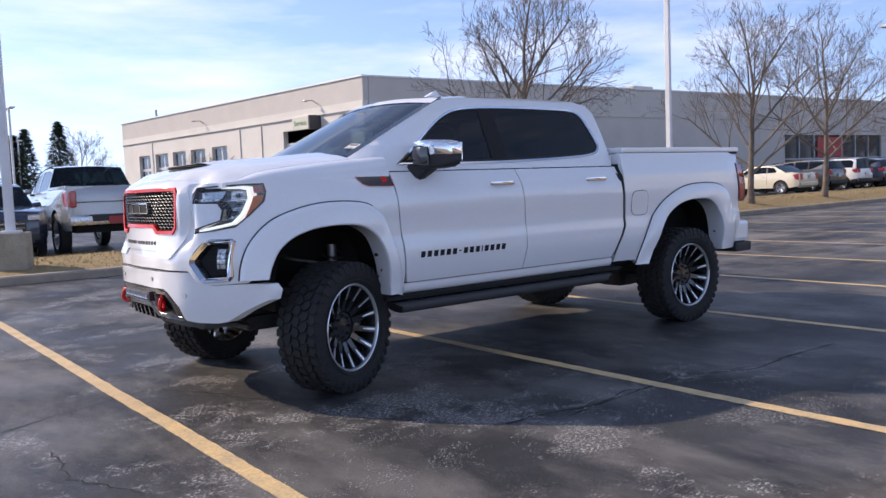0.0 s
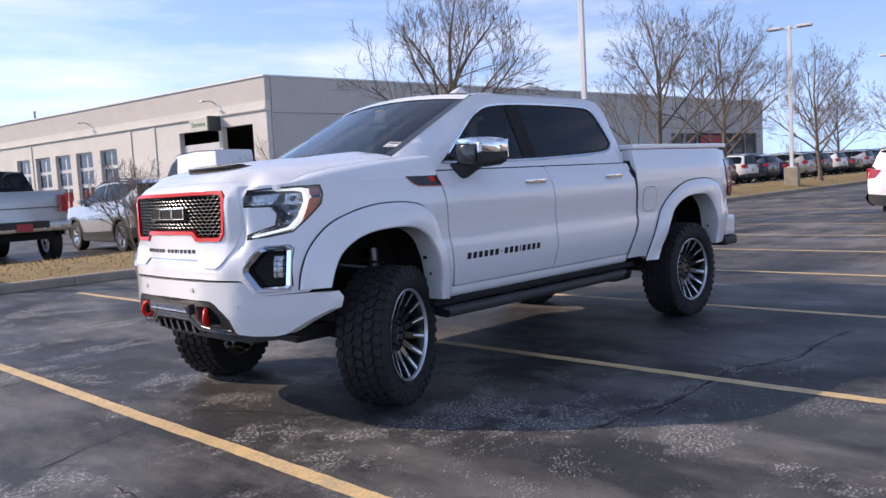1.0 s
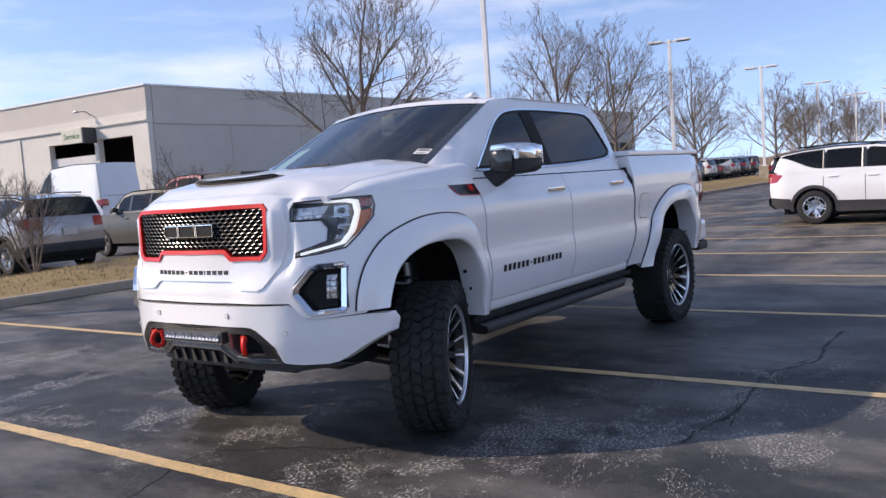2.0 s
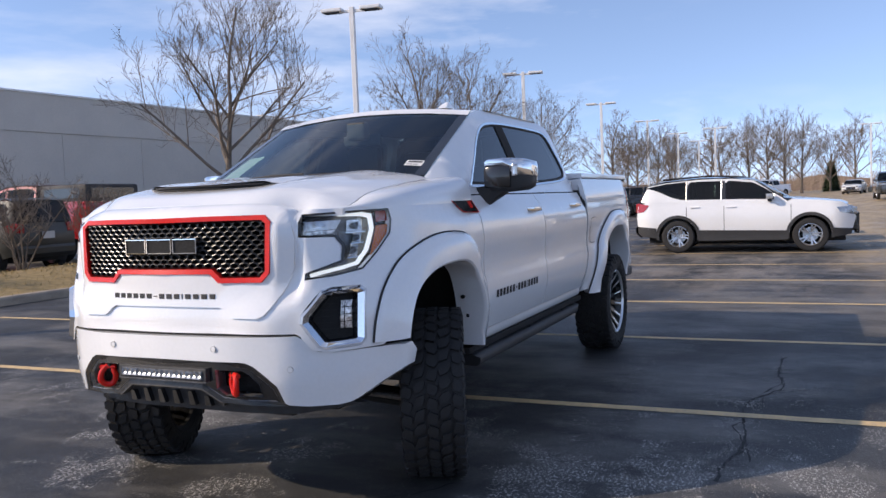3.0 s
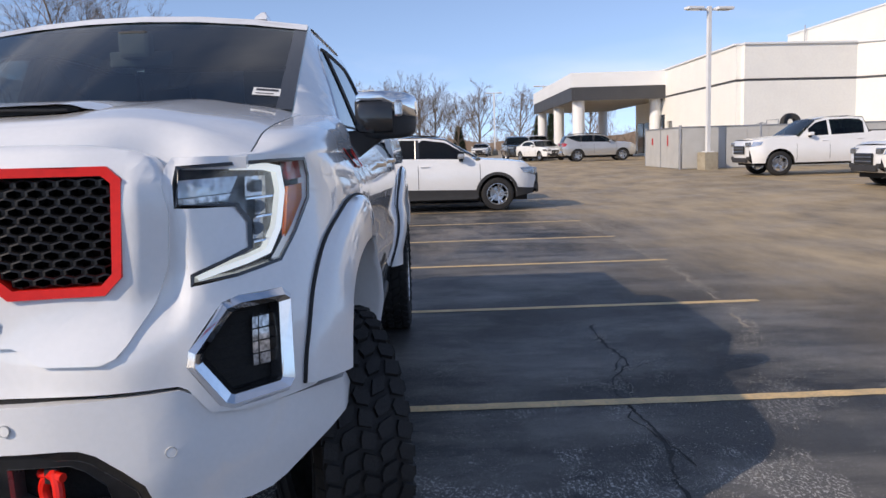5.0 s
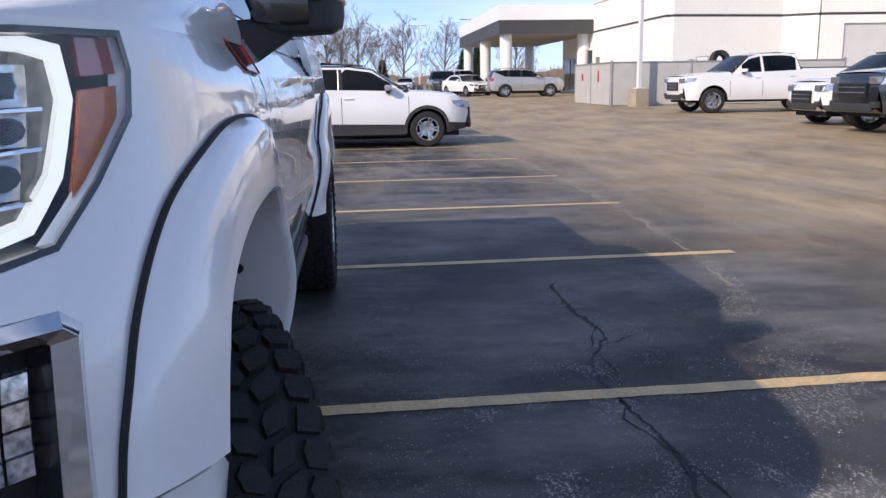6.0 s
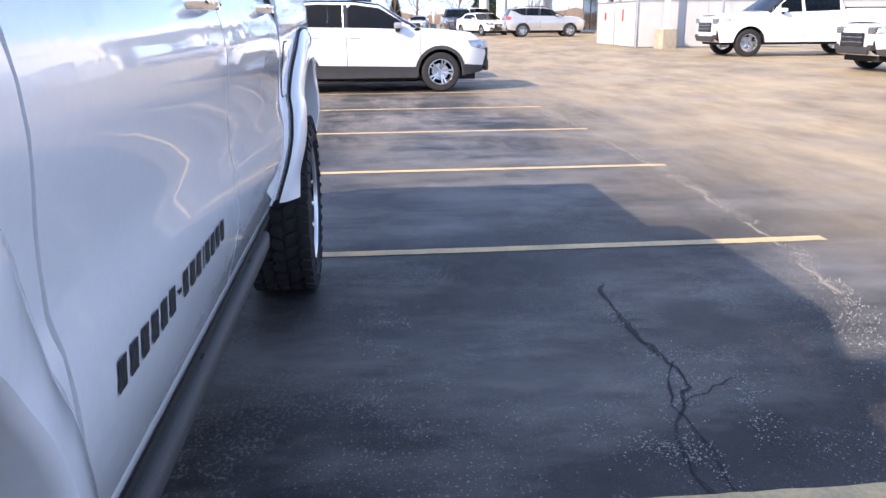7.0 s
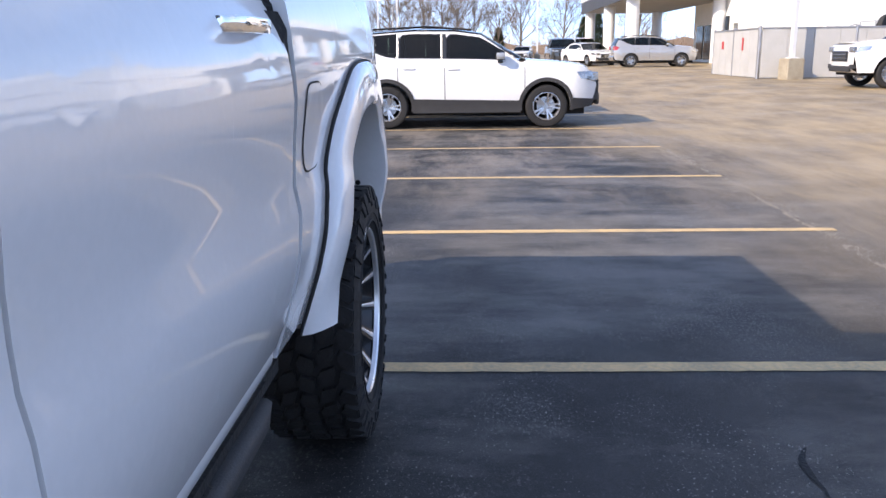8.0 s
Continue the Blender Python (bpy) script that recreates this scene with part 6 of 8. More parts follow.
    for a, b in zip(rows, rows[1:]):
        for k in range(24):
            bm.faces.new((a[k], a[k + 1], b[k + 1], b[k]))
    cowl = part("cowl", bm, MATTE_BLACK, truck, smooth=True)
    for s0 in (-0.55, 0.15):
        part("wiper", tube([on_screen(s0, 0.02, -0.02), on_screen(s0 + 0.35, 0.05, -0.014), on_screen(s0 + 0.62, 0.05, -0.012)], 0.008, 6), MATTE_BLACK, cowl)
    # rear screen and cab back
    bm = bmesh.new()
    grid = [[bm.verts.new(P(5.60 + 0.07 * (1 - k / 4), (0.68 + 0.12 * (1 - k / 4)) * (-1 + 2 * i / 8), 1.60 + 0.44 * k / 4)) for i in range(9)] for k in range(5)]
    for k in range(4):
        for i in range(8):
            bm.faces.new((grid[k][i], grid[k][i + 1], grid[k + 1][i + 1], grid[k + 1][i]))
    part("rear_screen", bm, TINT, truck, "dark rear glass", smooth=True)
    part("rear_header", box(5.57 - TX, 5.60 - TX, -0.62, 0.62, 2.025, 2.095, 0.006), MATTE_BLACK, truck, "dark trim over the rear glass")
    part("cab_back", box(5.66 - TX, 5.70 - TX, -0.90, 0.90, 0.70, 1.60), PAINT, truck)


roof_and_screen()


def door_mirror(s):
    arm = bmesh.new()
    lo = [(3.50, 0.905, 1.545), (3.64, 0.905, 1.545), (3.63, 0.96, 1.425), (3.56, 0.962, 1.415)]
    hi = [(3.60, 1.09, 1.565), (3.72, 1.09, 1.565), (3.70, 1.09, 1.515), (3.62, 1.09, 1.515)]
    a, b = [arm.verts.new(P(*p, s)) for p in lo], [arm.verts.new(P(*p, s)) for p in hi]
    for k in range(4):
        arm.faces.new((a[k], a[(k + 1) % 4], b[(k + 1) % 4], b[k]))
    arm.faces.new(a), arm.faces.new(b)
    bmesh.ops.recalc_face_normals(arm, faces=arm.faces)
    bmesh.ops.bevel(arm, geom=arm.edges[:], offset=0.012, segments=2, affect="EDGES")
    mir = part("door_mirror", arm, MATTE_BLACK, truck, "large chrome-capped door mirror", smooth=True, angle=50)

    def shell(prof, mt, name, label=""):
        bm = bmesh.new()
        rings = []
        for u, xa, xb, za, zb in prof:
            ring = []
            for k in range(16):
                t = 2 * math.pi * k / 16
                c, d = math.cos(t), math.sin(t)
                e = 0.27
                cx, cz = math.copysign(abs(c) ** e, c), math.copysign(abs(d) ** e, d)
                ring.append(bm.verts.new(P((xa + xb) / 2 + cx * (xb - xa) / 2, u, (za + zb) / 2 + cz * (zb - za) / 2, s)))
            rings.append(ring)
        for p, q in zip(rings, rings[1:]):
            for k in range(16):
                bm.faces.new((p[k], p[(k + 1) % 16], q[(k + 1) % 16], q[k]))
        bm.faces.new(rings[0]), bm.faces.new(rings[-1])
        bmesh.ops.recalc_face_normals(bm, faces=bm.faces)
        return part(name, bm, mt, mir, label, smooth=True, angle=50)

    shell([(0.975, 3.57, 3.67, 1.535, 1.675), (0.99, 3.555, 3.715, 1.523, 1.69), (1.09, 3.57, 3.76, 1.512, 1.702), (1.19, 3.61, 3.78, 1.52, 1.70), (1.225, 3.67, 3.785, 1.54, 1.685), (1.232, 3.70, 3.78, 1.57, 1.66)], MATTE_BLACK, "mirror_housing")
    shell([(0.985, 3.548, 3.67, 1.668, 1.70), (1.0, 3.545, 3.725, 1.672, 1.712), (1.09, 3.558, 3.77, 1.672, 1.718), (1.135, 3.572, 3.782, 1.625, 1.717), (1.19, 3.60, 3.792, 1.605, 1.712), (1.232, 3.66, 3.795, 1.602, 1.695), (1.240, 3.70, 3.785, 1.61, 1.67)], CHROME, "mirror_cap", "polished chrome mirror cap")
    shell([(0.98, 3.545, 3.66, 1.548, 1.660), (0.995, 3.537, 3.67, 1.54, 1.674), (1.08, 3.548, 3.67, 1.535, 1.676), (1.135, 3.566, 3.67, 1.54, 1.672)], GLOSS_BLACK, "mirror_face", "dark front face")
    part("mirror_glass", box(3.792 - TX, 3.798 - TX, min(-s * 1.02, -s * 1.23), max(-s * 1.02, -s * 1.23), 1.57, 1.695, 0.001), CHROME, mir)
    part("turn_lamp", box(3.572 - TX, 3.63 - TX, min(-s * 1.142, -s * 1.178), max(-s * 1.142, -s * 1.178), 1.605, 1.678, 0.012), LAMP_BOWL, mir, "clear lamp in the mirror cap")


for s in (1, -1):
    door_mirror(s)


# wheels
def tyre_mesh():
    bm = bmesh.new()
    R, W = 0.448, 0.155
    prof = [(0.288, -0.115), (0.292, -0.135), (0.318, -0.150), (0.36, -0.158), (0.405, -0.155), (0.425, -0.148), (0.432, -0.13), (0.434, 0.0), (0.432, 0.13), (0.425, 0.148), (0.405, 0.155), (0.36, 0.158), (0.318, 0.150), (0.292, 0.135), (0.288, 0.115)]
    add_ring_solid(bm, prof, "y", 72)
    # tread blocks: chunky staggered lugs with sipes
    n = 40
    rng = random.Random(3)
    for row, (y0, y1, off, tall) in enumerate(((-0.150, -0.098, 0.0, 0.445), (-0.090, -0.035, 0.5, 0.448), (-0.027, 0.027, 0.2, 0.449), (0.035, 0.090, 0.7, 0.448), (0.098, 0.150, 0.35, 0.445))):
        for k in range(n):
            a0 = 2 * math.pi * (k + off) / n
            da = 2 * math.pi / n * 0.80
            sk = (0.25 if row % 2 else -0.25) * 2 * math.pi / n
            jag = 0.006 * rng.uniform(-1, 1)
            quad = [(a0, y0 + jag), (a0 + da * 0.55, y0 - jag), (a0 + da + sk * 0.2, y0 + 0.012), (a0 + da + sk, y1 - jag), (a0 + da * 0.4 + sk, y1 + jag), (a0 + sk, y1 - 0.010)]
            lo = [bm.verts.new((0.430 * math.cos(a), y, 0.430 * math.sin(a))) for a, y in quad]
            ca, cy = sum(a for a, y in quad) / 6, sum(y for a, y in quad) / 6
            hi = [bm.verts.new((tall * math.cos(a + (ca - a) * 0.10), y + (cy - y) * 0.08, tall * math.sin(a + (ca - a) * 0.10))) for a, y in quad]
            bm.faces.new(hi)
            for i in range(6):
                j = (i + 1) % 6
                bm.faces.new((lo[i], lo[j], hi[j], hi[i]))
    # shoulder lugs down the sidewall
    for sd in (-1, 1):
        for k in range(n):
            a0 = 2 * math.pi * (k + (0.0 if sd < 0 else 0.35)) / n
            da = 2 * math.pi / n * (0.62 if k % 2 else 0.5)
            deep = 0.372 if k % 2 else 0.392
            lo = [bm.verts.new((r * math.cos(a), sd * y, r * math.sin(a))) for a, r, y in ((a0, 0.436, 0.140), (a0 + da, 0.436, 0.140), (a0 + da * 0.85, deep, 0.157), (a0 + da * 0.15, deep, 0.157))]
            hi = [bm.verts.new((r * math.cos(a), sd * y, r * math.sin(a))) for a, r, y in ((a0 + 0.005, 0.442, 0.152), (a0 + da - 0.005, 0.442, 0.152), (a0 + da * 0.82, deep + 0.004, 0.164), (a0 + da * 0.18, deep + 0.004, 0.164))]
            bm.faces.new(hi)
            for i in range(4):
                j = (i + 1) % 4
                bm.faces.new((lo[i], lo[j], hi[j], hi[i]))
    for sd in (-1, 1):
        for r in (0.352, 0.322):
            add_ring_solid(bm, [(r - 0.004, 0.153 * sd), (r - 0.002, 0.1585 * sd), (r + 0.002, 0.1585 * sd), (r + 0.004, 0.154 * sd)], "y", 48)
    bmesh.ops.recalc_face_normals(bm, faces=bm.faces)
    return bm


def wheel(x, s):
    hub = part("wheel", tube([(0, -0.05, 0), (0, 0.02, 0)], 0.10, 24), RIM_BLACK, truck, "black alloy wheel with bright milled spokes", smooth=True)
    # steered left: the right front wheel swings forward round its pin
    ahead = 0.15 if x < 4 and s < 0 else 0.0
    hub.location = P(x - ahead, 0.905 - 0.12 * ahead if x < 4 else 0.922, 0.458, s)
    hub.scale = (1 / 1.033, 1.0, 1.0)
    hub.rotation_euler = (0, 0, (0 if s > 0 else math.pi) + (radians(24) if x < 4 else 0))
    part("tyre", tyre_mesh(), RUBBER, hub, "chunky all-terrain tyre", smooth=True, angle=30)
    bm = bmesh.new()
    add_ring_solid(bm, [(0.262, -0.135), (0.262, -0.128), (0.250, -0.118), (0.238, -0.07), (0.236, 0.06), (0.262, 0.13)], "y", 64)
    part("rim_barrel", bm, RIM_BLACK, hub, smooth=True)
    bm = bmesh.new()
    add_ring_solid(bm, [(0.264, -0.128), (0.264, -0.142), (0.259, -0.146), (0.253, -0.140), (0.250, -0.126)], "y", 72)
    part("rim_lip", bm, MACHINED, hub, "bright rim lip", smooth=True, angle=25)
    bm = bmesh.new()
    add_ring_solid(bm, [(0.0, -0.02), (0.055, -0.02), (0.058, -0.01)], "y", 32)
    add_ring_solid(bm, [(0.045, -0.008), (0.050, -0.05), (0.0, -0.056)], "y", 24)
    part("hub_cap", bm, RIM_BLACK, hub, smooth=True)
    for k in range(8):
        a = 2 * math.pi * k / 8
        part("lug_nut", tube([(0.075 * math.cos(a), -0.05, 0.075 * math.sin(a)), (0.075 * math.cos(a), -0.066, 0.075 * math.sin(a))], 0.010, 6), RIM_BLACK, hub)
    for k in range(14):
        a = 2 * math.pi * (k + 0.5) / 14
        bm, face = bmesh.new(), bmesh.new()
        R3 = Matrix.Rotation(-a, 3, "Y")
        # radial spoke: dished towards the hub
        sec = [(0.095, -0.055, 0.020), (0.15, -0.075, 0.017), (0.20, -0.100, 0.016), (0.246, -0.124, 0.020)]
        rings = []
        for r, y, w in sec:
            rings.append([bm.verts.new(R3 @ Vector(p)) for p in ((r, y, -w), (r, y, w), (r, y + 0.05, w * 1.15), (r, y + 0.05, -w * 1.15))])
        for p, q in zip(rings, rings[1:]):
            for i in range(4):
                bm.faces.new((p[i], p[(i + 1) % 4], q[(i + 1) % 4], q[i]))
        bmesh.ops.recalc_face_normals(bm, faces=bm.faces)
        sp = part("spoke", bm, RIM_BLACK, hub)
        fr = []
        for r, y, w in ((0.165, -0.0845, 0.0025), (0.18, -0.0925, 0.0045), (0.20, -0.1025, 0.006), (0.244, -0.1255, 0.0085)):
            fr.append([face.verts.new(R3 @ Vector(p)) for p in ((r, y, -w), (r, y - 0.0015, 0), (r, y, w))])
        for p, q in zip(fr, fr[1:]):
            for i in range(2):
                face.faces.new((p[i], p[i + 1], q[i + 1], q[i]))
        part("spoke_face", face, MACHINED, hub, "milled bright spoke face")
    bm = bmesh.new()
    add_ring_solid(bm, [(0.0, 0.02), (0.17, 0.02), (0.17, 0.045), (0.0, 0.045)], "y", 32)
    part("brake_disc", bm, CAST, hub, smooth=True, angle=30)
    # the rim is a wide one: spread its pieces to the tyre's bead
    for piece in hub.children:
        if not piece.name.startswith(("tyre", "lug_nut")):
            for v in piece.data.vertices:
                v.co.x, v.co.z = v.co.x * 1.125, v.co.z * 1.125
    return hub


for wx in (2.927, 6.565):
    for s in (1, -1):
        wheel(wx, s)
    # wheel wells
for x0, x1, ztop in ((2.47, 3.36, 1.22), (5.92, 7.30, 1.25)):
    for s in (1, -1):
        bm = bmesh.new()
        n = 16
        a, b = [], []
        for k in range(n + 1):
            t = math.pi * k / n
            x, z = (x0 + x1) / 2 - math.cos(t) * (x1 - x0) / 2, 0.62 + (ztop - 0.62) * math.sin(t) ** 0.7
            a.append(bm.verts.new(P(x, 0.95, z, s)))
            b.append(bm.verts.new(P(x, 0.52, z, s)))
        for k in range(n):
            bm.faces.new((a[k], a[k + 1], b[k + 1], b[k]))
        bm.faces.new(b)
        part("wheel_well", bm, LINER, truck, smooth=True)

# chassis
for s in (1, -1):
    part("frame_rail", box(2.15 - TX, 7.5 - TX, -s * 0.50 - 0.05, -s * 0.50 + 0.05, 0.56, 0.72, 0.01), CHASSIS, truck)
    sh = part("shock_absorber", tube([P(3.05, 0.66, 0.42, s), P(3.08, 0.60, 1.0, s)], [0.035, 0.035], 12), CAST, truck, smooth=True)
    coil = []
    for k in range(90):
        t = k / 89
        coil.append(P(3.05 + 0.03 * t + 0.065 * math.cos(t * 44), 0.66 - 0.06 * t + 0.065 * math.sin(t * 44), 0.55 + 0.4 * t, s))
    part("coil_spring", tube(coil, 0.009, 6), CHASSIS, sh)
    part("control_arm", tube([P(3.12, 0.78, 0.36, s), P(2.92, 0.42, 0.46, s)], 0.032, 8), CHASSIS, truck)
    part("control_arm", tube([P(2.78, 0.42, 0.46, s), P(3.0, 0.78, 0.36, s)], 0.032, 8), CHASSIS, truck)
    part("tie_rod", tube([P(2.78, 0.78, 0.45, s), P(2.74, 0.2, 0.50, s)], 0.018, 8), CAST, truck)
    part("brake_hose", tube([P(2.62, 0.52, 0.98, s), P(2.72, 0.72, 0.93, s), P(2.86, 0.80, 0.90, s)], 0.010, 6), CAST, truck)
    part("leaf_spring", box(6.1 - TX, 7.35 - TX, -s * 0.56 - 0.035, -s * 0.56 + 0.035, 0.50, 0.56, 0.008), CHASSIS, truck)
part("front_crossmember", box(2.42 - TX, 2.75 - TX, -0.62, 0.62, 0.46, 0.56, 0.02), CHASSIS, truck)
part("front_skid", box(2.15 - TX, 2.5 - TX, -0.55, 0.55, 0.50, 0.54, 0.01), CHASSIS, truck)
part("front_differential", box(2.85 - TX, 3.25 - TX, -0.20, 0.16, 0.40, 0.66, 0.06), CHASSIS, truck)
part("axle_tube", tube([P(6.745, -0.85, 0.442), P(6.745, 0.85, 0.442)], 0.05, 12), CHASSIS, truck)
part("rear_differential", box(6.58 - TX, 6.92 - TX, -0.19, 0.19, 0.27, 0.62, 0.08), CHASSIS, truck)
part("drive_shaft", tube([P(4.3, 0, 0.62), P(6.6, 0, 0.47)], 0.045, 10), CHASSIS, truck)
part("gearbox", box(3.6 - TX, 4.5 - TX, -0.25, 0.25, 0.55, 0.80, 0.06), CHASSIS, truck)
part("exhaust_pipe", tube([P(4.4, -0.4, 0.60), P(5.8, -0.42, 0.60), P(7.2, -0.62, 0.62)], 0.04, 10), CAST, truck)
part("underbody", box(2.4 - TX, 7.4 - TX, -0.50, 0.50, 0.70, 0.76), LINER, truck)
part("fuel_tank", box(4.7 - TX, 5.8 - TX, -0.42 - 0.42 + 0.4, 0.0, 0.52, 0.70, 0.05), CHASSIS, truck)
part("engine_bay", box(2.4 - TX, 3.2 - TX, -0.52, 0.52, 0.76, 1.3), LINER, truck)

# cabin
cabin = part("cabin_floor", box(3.35 - TX, 5.64 - TX, -0.90, 0.90, 0.80, 0.84), SEAT, truck)
bm = bmesh.new()
add_box(bm, 3.20 - TX, 3.62 - TX, -0.80, 0.80, 1.25, 1.575, 0.05)
dash = part("dashboard", bm, DASH, truck, "black dashboard", smooth=True)
part("instrument_hood", box(3.42 - TX, 3.62 - TX, -0.58, -0.20, 1.56, 1.63, 0.03), DASH, dash)
part("centre_screen", box(3.60 - TX, 3.63 - TX, -0.12, 0.14, 1.42, 1.56, 0.01), GLOSS_BLACK, dash)
bm = bmesh.new()
ring = [Vector((0.0, 0.19 * math.cos(t), 0.19 * math.sin(t))) for t in (2 * math.pi * k / 28 for k in range(29))]
add_tube(bm, ring, 0.016, 8, False)
add_box(bm, -0.01, 0.03, -0.18, 0.18, -0.02, 0.02, 0.008)
add_box(bm, -0.01, 0.04, -0.07, 0.07, -0.07, 0.05, 0.02)
bmesh.ops.rotate(bm, cent=(0, 0, 0), matrix=Matrix.Rotation(radians(-24), 3, "Y"), verts=bm.verts)
part("steering_wheel", bm, SEAT, dash, "black steering wheel", smooth=True, move=(3.78 - TX, -0.40, 1.44))
for x, y, wd in ((4.15, -0.42, 0.26), (4.15, 0.42, 0.26), (5.15, -0.45, 0.28), (5.15, 0.45, 0.28)):
    st = part("seat", box(x - 0.30 - TX, x + 0.22 - TX, y - wd, y + wd, 0.98, 1.14, 0.06), SEAT, truck, "black leather seat", smooth=True)
    bm = bmesh.new()
    add_box(bm, -0.07, 0.07, -wd, wd, 0.0, 0.66, 0.06)
    bmesh.ops.rotate(bm, cent=(0, 0, 0), matrix=Matrix.Rotation(radians(14), 3, "Y"), verts=bm.verts)
    part("backrest", bm, SEAT, st, smooth=True, move=(x + 0.22 - TX, y, 1.08))
    bm = bmesh.new()
    add_box(bm, -0.05, 0.05, -0.14, 0.14, 0.0, 0.20, 0.045)
    part("headrest", bm, SEAT, st, smooth=True, move=(x + 0.40 - TX, y, 1.72))
part("headliner", box(3.98 - TX, 5.58 - TX, -0.66, 0.66, 2.055, 2.07), DASH, truck)
for s in (1, -1):
    part("flare_plug", tube([P(3.222, 0.952, 0.928, s), P(3.25, 0.952, 0.928, s)], 0.011, 10), LINER, truck)

# ---- other vehicles ----
CAR_GLASS = glass_material("car_glass", (0.08, 0.11, 0.11), 0.0, 5.0, 0.035)
CLADDING = mat("black_cladding", (0.028, 0.028, 0.03), (0.04, 0.04, 0.042), 6.0, 0.65, bump=0.2, bscale=160)
ALLOY = mat("silver_alloy", (0.62, 0.63, 0.65), (0.52, 0.53, 0.55), 6.0, 0.28, metal=0.9)
PLATE = mat("plain_plate", (0.6, 0.6, 0.58), (0.5, 0.5, 0.48), 12.0, 0.5)
PLATE_RED = mat("red_plate", (0.45, 0.05, 0.05), (0.36, 0.04, 0.04), 12.0, 0.5)


def car_paint(name, c, metal=0.0, rough=0.25):
    return mat(name, c, tuple(v * 0.9 for v in c), 1.0, rough, metal=metal, coat=1.0, rvar=0.03)


CAR_WHITE = car_paint("white_enamel", (0.80, 0.80, 0.80))
CAR_SILVER = car_paint("silver_metallic", (0.42, 0.425, 0.43), 0.4)
CAR_GREY = car_paint("dark_grey_metallic", (0.07, 0.075, 0.08), 0.4)
CAR_BLACK = car_paint("black_enamel", (0.012, 0.013, 0.016))
CAR_NAVY = car_paint("navy_enamel", (0.015, 0.025, 0.055))
CAR_CREAM = car_paint("cream_enamel", (0.72, 0.66, 0.50))
CAR_RED = car_paint("red_enamel", (0.42, 0.02, 0.025))
CAR_OLIVE = mat("faded_olive", (0.026, 0.026, 0.021), (0.038, 0.037, 0.031), 1.0, 0.45, coat=0.25)
CAR_TAN = car_paint("tan_metallic", (0.42, 0.38, 0.33), 0.4)

# each body: length, width, front and rear axle from the nose, wheel radius, sill; then the outline of bonnet, screen, roof and tail
KINDS = {
    "suv": dict(L=4.63, W=1.84, fa=0.93, ra=3.66, r=0.36, sill=0.29, nose=[(0.0, 0.42), (0.0, 0.70), (0.06, 0.86), (0.18, 0.98)], hood=[(0.30, 1.04), (0.75, 1.09), (1.20, 1.12)], cowl=(1.28, 1.13), roof=[(2.05, 1.585), (2.5, 1.645), (3.2, 1.655), (3.9, 1.61), (4.34, 1.54)], tail=[(4.56, 1.17)], deck=[(4.60, 1.05), (4.63, 0.80), (4.60, 0.50), (4.50, 0.38)], belt=(1.08, 1.16), pillars=(2.68, 3.44), rear_win=4.36),
    "sedan": dict(L=5.0, W=1.88, fa=0.95, ra=4.0, r=0.34, sill=0.24, nose=[(0.0, 0.40), (0.0, 0.66), (0.04, 0.80), (0.12, 0.88)], hood=[(0.4, 0.95), (0.9, 0.99), (1.4, 1.01)], cowl=(1.5, 1.02), roof=[(2.2, 1.40), (2.6, 1.47), (3.2, 1.475), (3.6, 1.43)], tail=[(4.25, 1.10)], deck=[(4.6, 1.09), (4.95, 1.04), (5.0, 0.80), (4.97, 0.50), (4.9, 0.36)], belt=(0.98, 1.06), pillars=(2.5, 3.25), rear_win=3.75),
    "jeep": dict(L=4.24, W=1.80, fa=0.85, ra=3.42, r=0.345, sill=0.32, nose=[(0.0, 0.45), (0.0, 0.80), (0.03, 0.98), (0.10, 1.04)], hood=[(0.3, 1.08), (0.8, 1.11), (1.1, 1.12)], cowl=(1.18, 1.13), roof=[(1.75, 1.62), (2.1, 1.685), (3.0, 1.69), (3.8, 1.67), (4.05, 1.63)], tail=[(4.18, 1.12)], deck=[(4.22, 1.0), (4.24, 0.75), (4.22, 0.5), (4.15, 0.40)], belt=(1.10, 1.15), pillars=(2.15, 3.0), rear_win=3.95),
    "pickup": dict(L=5.85, W=2.03, fa=0.98, ra=4.70, r=0.40, sill=0.42, nose=[(0.0, 0.50), (0.0, 0.90), (0.03, 1.10), (0.10, 1.17)], hood=[(0.35, 1.21), (0.9, 1.26), (1.4, 1.29)], cowl=(1.50, 1.30), roof=[(2.20, 1.80), (2.6, 1.885), (3.3, 1.90), (3.75, 1.86)], tail=[(3.92, 1.38)], deck=[(5.76, 1.38), (5.80, 1.30), (5.82, 0.75), (5.80, 0.60)], belt=(1.22, 1.30), pillars=(2.62, 3.76), rear_win=3.74, bed=(3.98, 5.74)),
    "van": dict(L=5.9, W=2.0, fa=0.95, ra=4.6, r=0.36, sill=0.32, nose=[(0.0, 0.45), (0.0, 0.85), (0.06, 1.05), (0.15, 1.12)], hood=[(0.4, 1.22), (0.8, 1.35)], cowl=(0.95, 1.40), roof=[(1.75, 2.35), (2.3, 2.62), (4.0, 2.68), (5.6, 2.62)], tail=[(5.82, 1.5)], deck=[(5.88, 1.0), (5.9, 0.7), (5.85, 0.45)], belt=(1.35, 1.42), pillars=(2.3, 2.45), rear_win=2.42),
}


